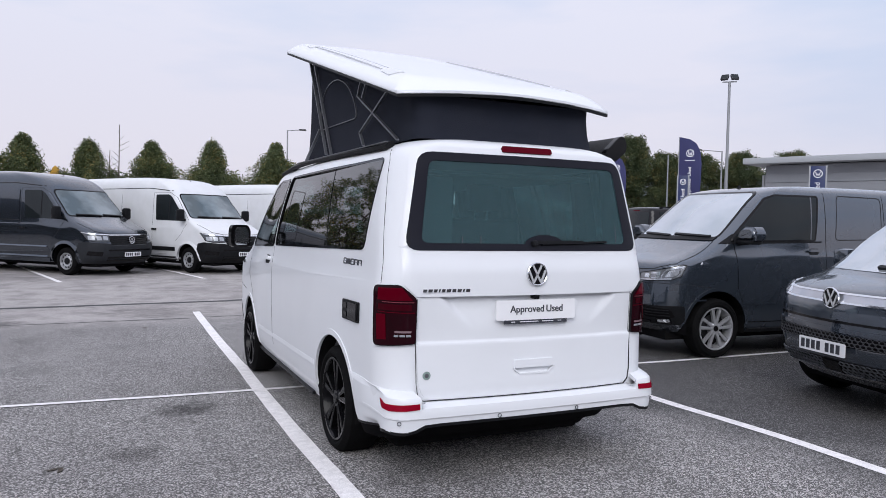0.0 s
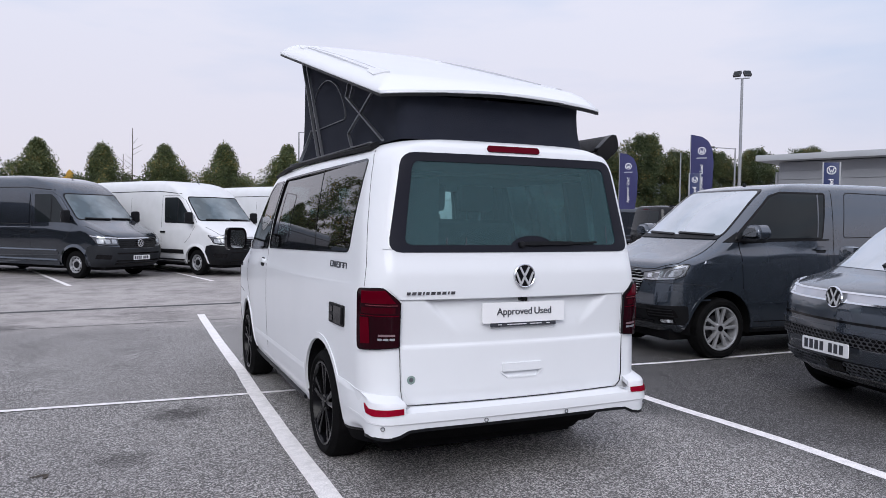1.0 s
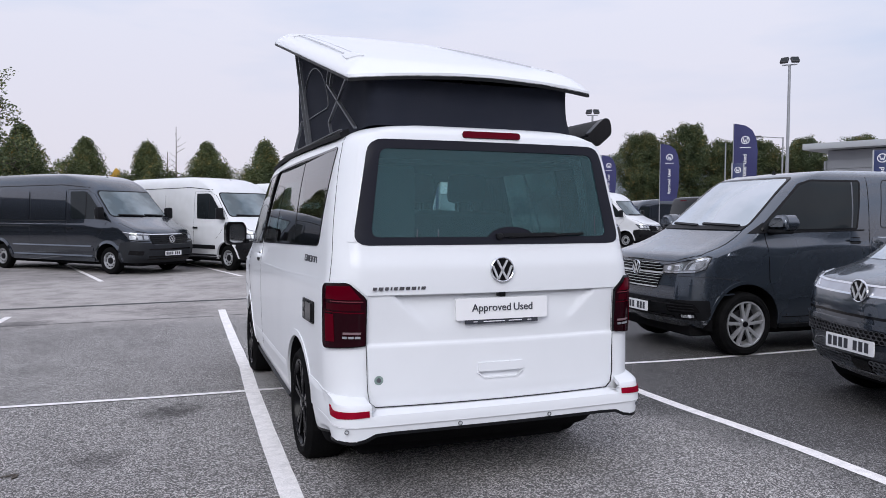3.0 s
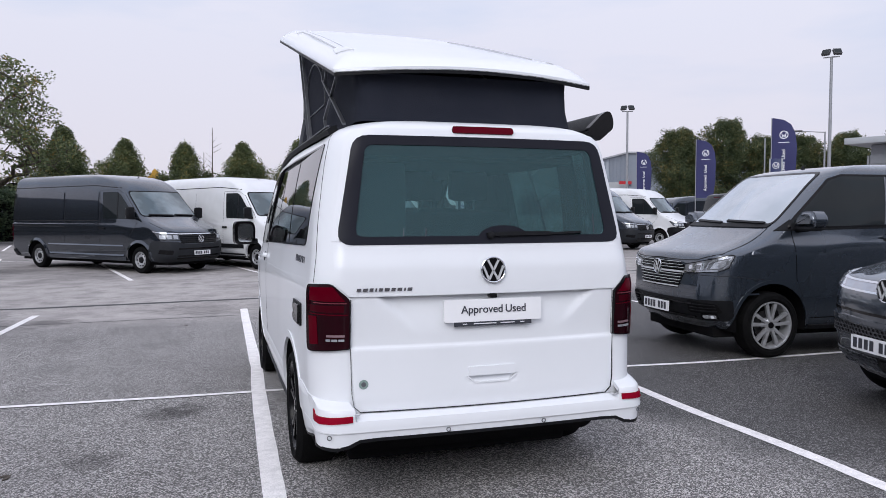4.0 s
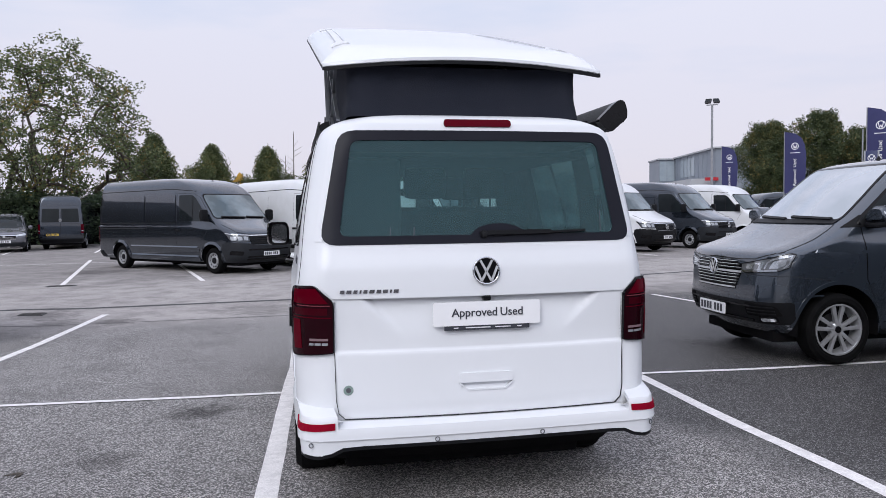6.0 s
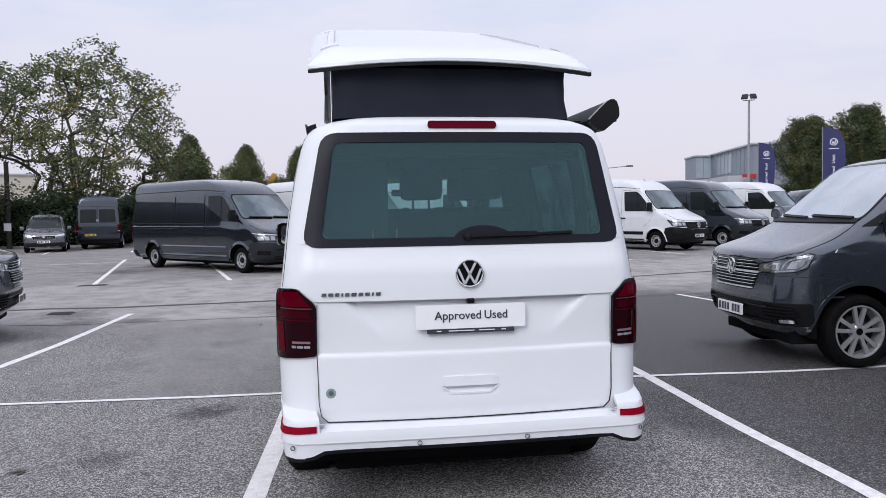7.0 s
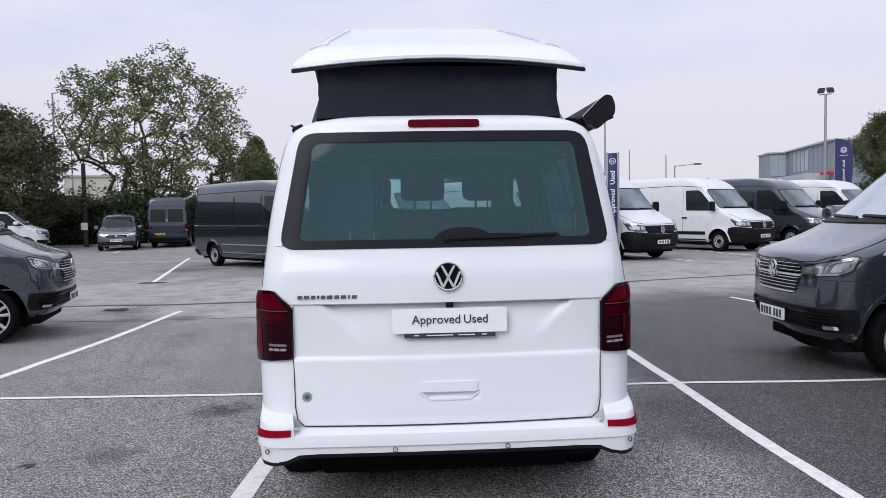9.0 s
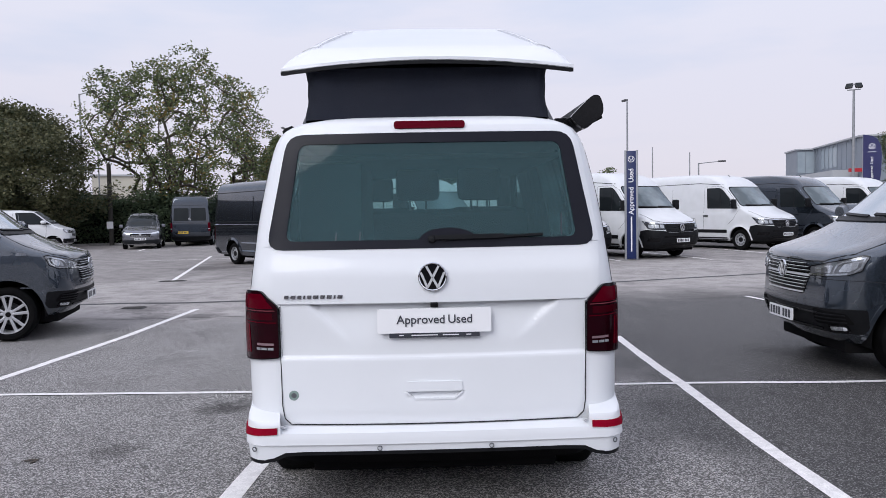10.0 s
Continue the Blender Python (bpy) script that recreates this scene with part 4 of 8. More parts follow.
        if not see_through:
            part("slide_rail", ribbon([(0.42, 1.205), (1.5, 1.195), (1.5, 1.195)], 0.014, sd, outward, 0.002, 0.004), M_SEAM, root)
        part("sill", ribbon([(1.56, 0.303), (3.60, 0.303)], 0.024 if see_through else 0.05, sd, outward, 0.022, 0.02), M_BLACKP, root, "black plastic sill strip")
        for ya, hz, wr in axles:
            gap = 0.088 if see_through else 0.104
            az = hz + (0.02 if see_through and ya > 2 else 0.0)
            arc = [(ya + (wr + gap) * math.cos(t), az + (wr + gap) * math.sin(t)) for t in [math.pi * (k / 20) for k in range(21)]]
            part("arch_flare", ribbon(arc, 0.036, sd, outward, 0.006, 0.012), paint, root)
            lin = lathe([(-0.17, wr + gap - 0.02), (0.155, wr + gap - 0.02)], "X", 40)
            bmesh.ops.delete(lin, geom=[f for f in lin.faces if len(f.verts) > 8], context="FACES_ONLY")
            bmesh.ops.delete(lin, geom=[v for v in lin.verts if v.co.z < -0.12], context="VERTS")
            l = part("arch_liner", lin, M_LINER, root, "black wheel arch liner")
            l.matrix_basis = pose(s * 0.70, ya, az)
            wheel("wheel", root, (s * 0.775, ya, hz), s, wr, 0.240, wr * 0.70 if wheel_style == "ten" else wr * 0.76, wheel_style, rim_mat)
        # door mirror
        if see_through:
            mr = prism(rpoly([(-0.105, -0.12), (0.105, -0.12), (0.11, 0.06), (0.08, 0.12), (-0.09, 0.12), (-0.105, 0.06)], 0.06, 5), "y", -0.06, 0.06)
            bmesh.ops.bevel(mr, geom=[e for e in mr.edges if len({round(v.co.y, 3) for v in e.verts}) == 1], offset=0.022, segments=2, affect="EDGES")
        else:
            mr = prism(rpoly([(-0.15, -0.07), (0.13, -0.07), (0.15, 0.02), (0.10, 0.095), (-0.06, 0.095), (-0.13, 0.02)], 0.05, 5), "y", -0.085, 0.085)
            bmesh.ops.bevel(mr, geom=[e for e in mr.edges if len({round(v.co.y, 3) for v in e.verts}) == 1], offset=0.035, segments=3, affect="EDGES")
        mirror = part("door_mirror", mr, M_GLOSSBLK if see_through else paint, root, "rounded door mirror housing", angle=60)
        mirror.matrix_basis = pose(s * 1.050, 3.62, 1.348, 0, 0, s * -14) @ Matrix.Diagonal((0.90, 0.86, 0.88, 1)) if see_through else pose(s * 1.010, 3.72, 1.395, 0, 0, 0) @ Matrix.Diagonal((s * 1.0, 1.25, 1.0, 1))
        if not see_through:
            part("mirror_foot", boxed(-0.15, 0.10, -0.05, 0.075, -0.105, -0.060, bevel=0.02), M_BLACKP, mirror)
        part("mirror_glass", prism(rpoly([(-0.078, -0.095), (0.078, -0.095), (0.080, 0.05), (0.055, 0.095), (-0.065, 0.095), (-0.078, 0.05)], 0.045), "y", -0.066, -0.060), M_CHROME, mirror, "silvered mirror glass")
        part("mirror_arm", boxed(-0.20, -0.06, -0.03, 0.05, -0.115, -0.07, bevel=0.015) if not see_through else boxed(-0.14 if s > 0 else -0.0, 0.0 if s > 0 else 0.14, -0.03, 0.05, -0.115, -0.06, bevel=0.015), M_BLACKP, mirror)
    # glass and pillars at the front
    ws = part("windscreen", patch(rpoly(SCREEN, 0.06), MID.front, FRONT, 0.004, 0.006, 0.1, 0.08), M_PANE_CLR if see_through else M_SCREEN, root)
    part("screen_border", ring(rpoly([(-0.73, 1.343), (0.73, 1.343), (0.622, 1.905), (-0.622, 1.905)], 0.06), rpoly(SCREEN, 0.05), MID.front, FRONT, 0.006, 0.006), M_GLOSSBLK, ws)
    part("cowl", ribbon([(-0.71, 1.336), (0.71, 1.336)], 0.04, MID.front, FRONT, 0.010, 0.01), M_BLACKP, root, "black plastic scuttle panel")
    for x0, x1 in ((-0.62, -0.05), (0.02, 0.60)):
        part("wiper", ribbon([(x0, 1.356), (x1, 1.375)], 0.018, MID.front, FRONT, 0.022, 0.008), M_BLACKP, root, "black windscreen wiper")
    part("bonnet_gap", ribbon([(-0.80, 1.062), (-0.60, 0.995), (-0.40, 0.985), (0.0, 0.992), (0.40, 0.985), (0.60, 0.995), (0.80, 1.062)], 0.009, MID.front, FRONT, 0.002, 0.004), M_GLOSSBLK, root)
    for s in (-1, 1):
        part("bonnet_gap", ribbon([(s * 0.80, 1.062), (s * 0.775, 1.18), (s * 0.72, 1.31)], 0.009, MID.front, FRONT, 0.002, 0.004, step=0.03), M_GLOSSBLK, root)
    # face
    fw = MID.fwrap
    gp = [(-0.435, 0.862), (-0.35, 0.690), (0.35, 0.690), (0.435, 0.862), (0.42, 0.935), (0.30, 0.972), (-0.30, 0.972), (-0.42, 0.935)]
    grille = part("grille", patch(rpoly(gp, 0.02), fw, FRONT, 0.004, 0.01, 0.06, 0.04), M_GLOSSBLK, root, "black grille with chrome slats")
    for k, z in enumerate((0.708, 0.738, 0.768, 0.798, 0.828, 0.862, 0.895, 0.925, 0.955)):
        hw = 0.345 + 0.085 * min(1.0, (z - 0.69) / 0.17) - 0.10 * max(0.0, (z - 0.90) / 0.07)
        part("slat", ribbon([(-hw, z), (hw, z)], 0.014 if k != 5 else 0.020, fw, FRONT, 0.026, 0.022), M_EMBLEM if k in (0, 5) else M_BLACKP, grille)
        if k not in (0, 5):
            part("slat_edge", ribbon([(-hw, z + 0.007), (hw, z + 0.007)], 0.0042, fw, FRONT, 0.0275, 0.004), M_RAIL, grille)
    emblem(root, pose(0, MID.Yf(0, 0.90) + 0.034, 0.90, 0, 0, 180), 0.080)
    for s in (-1, 1):
        lp = [(s * 0.425, 0.862), (s * 0.62, 0.866), (s * 0.86, 0.885), (s * 0.955, 0.925), (s * 0.985, 1.042), (s * 0.93, 1.050), (s * 0.78, 1.008), (s * 0.60, 0.972), (s * 0.43, 0.942)]
        hl = part("headlamp", patch(rpoly(lp, 0.012), fw, around, 0.007, 0.01, 0.05, 0.03), M_LAMPDK, root, "clear headlamp with bright reflectors")
        part("lamp_rim", ribbon(rpoly(lp, 0.012), 0.008, fw, around, 0.010, 0.005, closed=True), M_GLOSSBLK, hl)
        part("chrome_strip", ribbon([(s * 0.42, 0.872), (s * 0.62, 0.877), (s * 0.85, 0.896)], 0.016, fw, around, 0.012, 0.005), M_CHROME, hl)
        part("running_light", ribbon([(s * 0.735, 0.905), (s * 0.76, 0.965), (s * 0.80, 0.992), (s * 0.955, 1.032), (s * 0.945, 0.955), (s * 0.90, 0.915)], 0.014, fw, around, 0.013, 0.004, step=0.03), M_CLEAR, hl, "bright light guide")
        part("reflector", patch(rpoly([(s * 0.50, 0.893), (s * 0.705, 0.895), (s * 0.725, 0.968), (s * 0.60, 0.953), (s * 0.50, 0.935)], 0.015), fw, around, 0.0115, 0.004, 0.03, 0.03), M_CLEAR, hl)
        part("lamp_core", patch(rpoly([(s * 0.585, 0.900), (s * 0.66, 0.901), (s * 0.672, 0.948), (s * 0.60, 0.940)], 0.02), fw, around, 0.015, 0.003, 0.03, 0.03), M_LAMPDK, hl)
        part("reflector", patch(rpoly([(s * 0.775, 0.910), (s * 0.86, 0.915), (s * 0.915, 0.945), (s * 0.925, 1.005), (s * 0.815, 0.978)], 0.015), fw, around, 0.0115, 0.004, 0.03, 0.03), M_CLEAR, hl)
        fog = part("fog_lamp", patch(rpoly([(s * 0.68, 0.412), (s * 0.82, 0.418), (s * 0.82, 0.448), (s * 0.68, 0.443)], 0.012), fw, around, 0.016, 0.004, 0.04, 0.03), M_CLEAR, root)
        part("fog_rim", ribbon(rpoly([(s * 0.665, 0.402), (s * 0.835, 0.409), (s * 0.835, 0.459), (s * 0.665, 0.454)], 0.012), 0.010, fw, around, 0.015, 0.004, closed=True), M_GLOSSBLK, fog)
        part("side_badge", patch(rpoly([(4.19, 1.062), (4.32, 1.055), (4.30, 1.090), (4.20, 1.097)], 0.004), MID.side(s), outward, 0.012, 0.006, 0.04, 0.03), M_CHROME, root)
        part("intake_corner", patch(rpoly([(s * 0.50, 0.455), (s * 0.90, 0.470), (s * 0.86, 0.560), (s * 0.50, 0.585)], 0.03), fw, around, 0.010, 0.008, 0.05, 0.03), M_LINER, root, "black side intake")
        for z in (0.485, 0.515, 0.545):
            part("intake_slat", ribbon([(s * 0.52, z), (s * 0.84, z)], 0.010, fw, around, 0.016, 0.006), M_BLACKP, root)
    intake = part("lower_intake", patch(rpoly([(-1.00, 0.45), (-0.92, 0.385), (0.92, 0.385), (1.00, 0.45), (1.02, 0.600), (0.45, 0.590), (-0.45, 0.590), (-1.02, 0.600)], 0.04), fw, around, 0.006, 0.01, 0.07, 0.04), M_BLACKP, root, "black lower bumper intake")
    for z in (0.415, 0.55):
        part("slat", ribbon([(-0.58, z), (0.58, z)], 0.016, fw, around, 0.018, 0.012), M_GLOSSBLK, intake)
    part("bumper_crease", ribbon([(-1.30, 0.66), (-0.7, 0.640), (0.7, 0.640), (1.30, 0.66)], 0.016, fw, around, 0.006, 0.006), paint, root)
    part("bumper_gap", ribbon([(-1.36, 0.80), (-0.98, 0.84), (-0.44, 0.845)], 0.006, fw, around, 0.001, 0.004), M_SEAM, root)
    plate(root, pose(0, 4.890, 0.485, 0, 0, 180))
    part("underbody", boxed(-0.64, 0.64, 0.50, 4.6, 0.19, 0.34, bevel=0.03), M_LINER, root, "dark underbody")
    ant = part("roof_aerial", lathe([(0.0, 0.03), (0.02, 0.025), (0.05, 0.006)], "Z", 12), M_BLACKP, root)
    ant.matrix_basis = pose(0, 2.98, 1.962)
    return body

# ---- the white campervan ----
CX, CY = 2.325, 3.77
camper = thing("campervan", pose(CX, CY, 0), "white campervan with raised pop-up roof and dark canvas tent", "campervan")
mid_van(camper, M_WHITE, True, "twin", M_BALLOY, True)


def niche(x, z):
    """The tailgate's relief: a lip over a recess for the plate, and a soft fold below it."""
    ax = abs(x)
    side = 0.385 + (z - 0.94) / 0.187 * 0.185
    f = (1 - sstep(side - 0.024, side + 0.010, ax)) * (1.0 if z <= 1.1265 else 0.0) * sstep(0.925, 1.120, z)
    lift = 0.006 - 0.028 * f
    if z < 1.1265:
        lift -= 0.010 * (1 - sstep(0.70, 0.72, ax)) * sstep(0.874, 0.886, z)
    lift -= 0.004 * (1 - sstep(0.60, 0.64, z))
    hx = 1 - sstep(0.105, 0.135, ax)
    lift -= 0.022 * hx * sstep(0.680, 0.712, z) * (1.0 if z < 0.7195 else 0.0)
    return lift


GATE = [(-0.655, 0.575), (0.655, 0.575), (0.690, 0.66), (0.702, 0.885), (0.702, 1.118), (0.770, 1.188), (0.775, 1.385), (0.748, 1.385), (-0.748, 1.385), (-0.775, 1.385), (-0.770, 1.188), (-0.702, 1.118), (-0.702, 0.885), (-0.690, 0.66)]
gate = part("tailgate", patch(rpoly(GATE, [0.05, 0.05, 0.03, 0.01, 0.01, 0.01, 0.005, 0.005, 0.005, 0.005, 0.01, 0.01, 0.01, 0.03], 3), MID.rear, REAR, niche, 0.02, 0.016, 0.016,
                              cuts=[(1, z) for z in (1.1255, 1.1275, 1.120, 0.7190, 0.7200, 0.885, 0.877)]), M_WHITE, camper, "white tailgate with a recessed plate niche", angle=50)
frame_out = [(-0.782, 1.388), (0.782, 1.388), (0.728, 1.70), (0.692, 1.938), (-0.692, 1.938), (-0.728, 1.70)]
frame_in = [(-0.746, 1.388), (0.746, 1.388), (0.692, 1.70), (0.652, 1.898), (-0.652, 1.898), (-0.692, 1.70)]
part("tailgate_frame", ring(rpoly(frame_out, [0.005, 0.005, 0.2, 0.09, 0.09, 0.2]), rpoly(frame_in, [0.005, 0.005, 0.2, 0.08, 0.08, 0.2]), MID.rear, REAR, 0.006, 0.02), M_WHITE, gate)
for s in (-1, 1):
    part("tailgate_gap", ribbon([(0.205, 1.19), (0.215, 1.30), (0.29, 1.60), (0.37, 1.86), (0.43, 1.93)], 0.0016, MID.side(s), outward, 0.0015, 0.004), M_SEAM, camper)
gap_low = [(-0.702, 1.115), (-0.704, 0.885), (-0.700, 0.66), (-0.690, 0.600), (-0.660, 0.572), (0.660, 0.572), (0.690, 0.600), (0.700, 0.66), (0.704, 0.885), (0.702, 1.115)]
part("tailgate_gap", ribbon(gap_low, 0.0018, MID.rear, REAR, 0.007, 0.01), M_SEAM, camper)
part("gate_handle", patch(rpoly([(-0.125, 0.7205), (0.125, 0.7205), (0.125, 0.766), (-0.125, 0.766)], 0.006), MID.rear, REAR, 0.014, 0.02, 0.03, 0.01), M_WHITE, gate, "white grab handle bar")
part("handle_scoop", ribbon([(-0.128, 0.717), (-0.092, 0.686), (0.092, 0.686), (0.128, 0.717)], 0.007, MID.rear, REAR, 0.0105, 0.006), M_WHITE, gate, "pressed edge under the grab handle")
rw = part("rear_window", patch(rpoly(REAR_IN, 0.045), MID.rear, REAR, 0.004, 0.004, 0.08, 0.06), M_PANE, gate, "tinted rear window glass")
part("glass_border", ring(rpoly(REAR_OUT, 0.075), rpoly(REAR_IN, 0.045), MID.rear, REAR, 0.009, 0.004), M_FRIT, rw, "black glass border")
part("brake_light", patch(rpoly([(-0.165, 1.922), (0.165, 1.922), (0.165, 1.952), (-0.165, 1.952)], 0.014), MID.rear, REAR, 0.016, 0.01, 0.04, 0.015), M_RED, gate, "red high brake light")
bump_arc = [(0.075 + 0.135 * math.cos(t), 1.400 + 0.062 * math.sin(t)) for t in [math.pi * k / 14 for k in range(15)]]
part("glass_border", patch(bump_arc, MID.rear, REAR, 0.0098, 0.004, 0.04, 0.03), M_FRIT, rw, "black glass border round the wiper")
wo = part("wiper_hub", lathe([(0.012, 0.001), (0.012, 0.018), (-0.016, 0.018), (-0.024, 0.012), (-0.026, 0.001)], "Y", 20), M_BLACKP, rw)
wo.matrix_basis = pose(0.0, MID.Yr(0.0, 1.412) - 0.012, 1.412, -12)
part("wiper_arm", ribbon([(-0.018, 1.412), (0.05, 1.416), (0.30, 1.417), (0.33, 1.418)], 0.020, MID.rear, REAR, 0.030, 0.012), M_BLACKP, rw, "black rear wiper")
part("wiper_blade", ribbon([(0.05, 1.406), (0.51, 1.422)], 0.011, MID.rear, REAR, 0.024, 0.012), M_BLACKP, rw)
for ax, az, ah in ((-0.44, 1.40, 0.05), (-0.33, 1.40, 0.05), (0.60, 1.42, 0.10)):
    part("aerial_line", ribbon([(ax, az), (ax + 0.004, az + ah)], 0.005, MID.rear, REAR, 0.0055, 0.001), M_INK, rw)
em = emblem(gate, pose(0, MID.Yr(0, 1.244) - 0.012, 1.244, -3), 0.066)
glyphs = bars([0.020, 0.022, 0.018, 0.008, 0.018, 0.023, 0.020, 0.022, 0.008, 0.022], 0.0155, 0.0095, 0.004, 0.2)
badge = part("model_badge", glyphs, M_BADGE, gate, "row of chrome badge bars", smooth=False)
badge.matrix_basis = pose(-0.543, MID.Yr(0.54, 1.16) - 0.008, 1.160, 0, 0, -4)
pl = part("show_plate", prism(rpoly([(-0.258, -0.0555), (0.258, -0.0555), (0.258, 0.0555), (-0.258, 0.0555)], 0.010, 3), "y", 0.005, -0.005), M_PLATE, camper, "white show plate lettered Approved Used", smooth=False)
pl.matrix_basis = pose(0.004, 0.030, 1.045, -1)
words = [letters("plate_word", w, 0.0545, M_INK, pl, Matrix(), bold=0.0003) for w in ("Approved", "Used")]
spans = [(min(v.co.x for v in w.data.vertices), max(v.co.x for v in w.data.vertices)) for w in words]
room = sum(b - a for a, b in spans) + 0.017
words[0].matrix_basis = pose(-room / 2 - spans[0][0], -0.0065, 0.004, 90)
words[1].matrix_basis = pose(room / 2 - spans[1][1], -0.0065, 0.004, 90)
st = part("dealer_strip", boxed(-0.205, 0.205, -0.004, 0.004, -0.011, 0.011), M_INK, pl, "black dealer strip with unreadable white bars", smooth=False)
st.matrix_basis = pose(0, 0.002, -0.066)
for sx, sw in ((-0.150, 0.022), (-0.045, 0.120), (0.075, 0.075), (0.155, 0.022)):
    part("strip_bar", boxed(sx - sw / 2, sx + sw / 2, -0.0060, -0.0042, -0.0022, 0.0022), M_WINK, st, smooth=False)
gc = part("gate_camera", boxed(-0.018, 0.018, -0.02, 0.03, -0.012, 0.012, bevel=0.006), M_GLOSSBLK, gate)
gc.matrix_basis = pose(0.005, 0.045, 1.115)
sk = part("round_sticker", lathe([(0.0, 0.0001), (0.0, 0.023), (-0.002, 0.023), (-0.002, 0.0001)], "Y", 24), M_GREENINK, gate, "round grey-green sticker")
sk.matrix_basis = pose(-0.645, MID.Yr(0.645, 0.707) - 0.008, 0.707)
part("sticker_core", lathe([(-0.002, 0.0001), (-0.002, 0.012), (-0.0028, 0.012), (-0.0028, 0.0001)], "Y", 16), M_STRUT, sk)

# rear bumper
BL = 1.385
LOW = [(0.60, 0.464), (0.69, 0.460), (0.745, 0.436), (0.80, 0.426), (0.88, 0.428), (0.95, 0.428), (1.05, 0.412), (1.15, 0.396), (BL, 0.370)]
bump = [(-x, z) for x, z in LOW[::-1]] + LOW + [(BL, 0.640), (1.15, 0.646), (0.95, 0.638), (0.712, 0.626), (0.709, 0.590), (0.704, 0.566), (0.650, 0.566)]
bump += [(-x, z) for x, z in bump[:-8:-1]]


def bump_lift(s, z):
    return 0.002 - 0.007 * (1 - sstep(0.494, 0.50, z))


def bump_map(s, z):
    """The bumper's outline, squarer than the body, with a shelf that runs in to the body at its top."""
    sg, a = (1 if s >= 0 else -1), abs(s)
    tuck = 0.10 * max(0.0, 0.50 - z)
    swell = 0.012 * sstep(0.64, 0.50, z)
    if a <= 0.762:
        p = Vector((a * 0.985, -0.018 - swell + 0.020 * (a / 0.762) ** 2, z))
    elif a <= 0.962:
        t = (a - 0.762) / 0.20 * math.pi / 2
        p = Vector((0.751 + 0.112 * math.sin(t) + swell, 0.127 - 0.125 * math.cos(t) - swell, z))
    else:
        y = 0.127 + a - 0.962
        p = Vector((0.863 + swell, y, z))
    p = Vector((p.x * (1 - tuck), p.y + 3 * tuck * max(0.0, 0.3 - p.y), z))
    if a > 0.962:
        p.x += (MID.W(y, z) + 0.014 - p.x) * sstep(0.16, 0.42, y)
    top = 0.626 + 0.018 * sstep(0.75, 1.1, a)
    k = max(sstep(top - 0.026, top, z), sstep(0.548, 0.566, z) * (1 - sstep(0.698, 0.708, a)))
    q = MID.wrap(a, z)
    q = Vector((q.x + 0.002, q.y - 0.002, z))
    p = p.lerp(q, k)
    return Vector((sg * p.x, p.y, z))


bumper = part("rear_bumper", patch(bump, bump_map, around, bump_lift, 0.02, 0.04, 0.014, cuts=[(1, 0.500), (1, 0.494), (1, 0.604), (1, 0.614), (0, 0.698), (0, 0.708), (0, -0.698), (0, -0.708)]), M_WHITE, camper, "white rear bumper with red reflectors", angle=40)
part("bumper_crease", ribbon([(-1.2, 0.515), (-0.7, 0.500), (0.7, 0.500), (1.2, 0.515)], 0.004, bump_map, around, lambda s, z: bump_lift(s, z) + 0.0015, 0.006), M_WHITE_VAN, bumper)
for s in (-1, 1):
    part("reflector", patch([(s * 0.722, 0.549), (s * 0.89, 0.541), (s * 0.955, 0.548), (s * 0.990, 0.588), (s * 0.93, 0.573), (s * 0.722, 0.578)], bump_map, around, lambda a, z: bump_lift(a, z) + 0.006, 0.004, 0.03, 0.02), M_REFL, bumper, "red reflector strip")
    for sx in (0.255, 0.83):
        rn = part("parking_sensor", lathe([(0, 0.008), (0, 0.0115), (-0.004, 0.0115), (-0.004, 0.008)], "Y", 20, close=True), M_STRUT, bumper)
        p = bump_map(s * sx, 0.481)
        rn.matrix_basis = pose(p.x, p.y - bump_lift(sx, 0.481) - 0.012 + (0.006 if sx > 0.5 else 0.0), 0.481 if sx > 0.5 else 0.484, 0, 0, s * (26 if sx > 0.5 else 6))
part("bumper_lip", ribbon([(-x, z - 0.005) for x, z in LOW[::-1]] + [(x, z - 0.005) for x, z in LOW], 0.016, bump_map, around, lambda s, z: bump_lift(s, z) + 0.002, 0.03), M_BLACKP, bumper, "black lower lip")

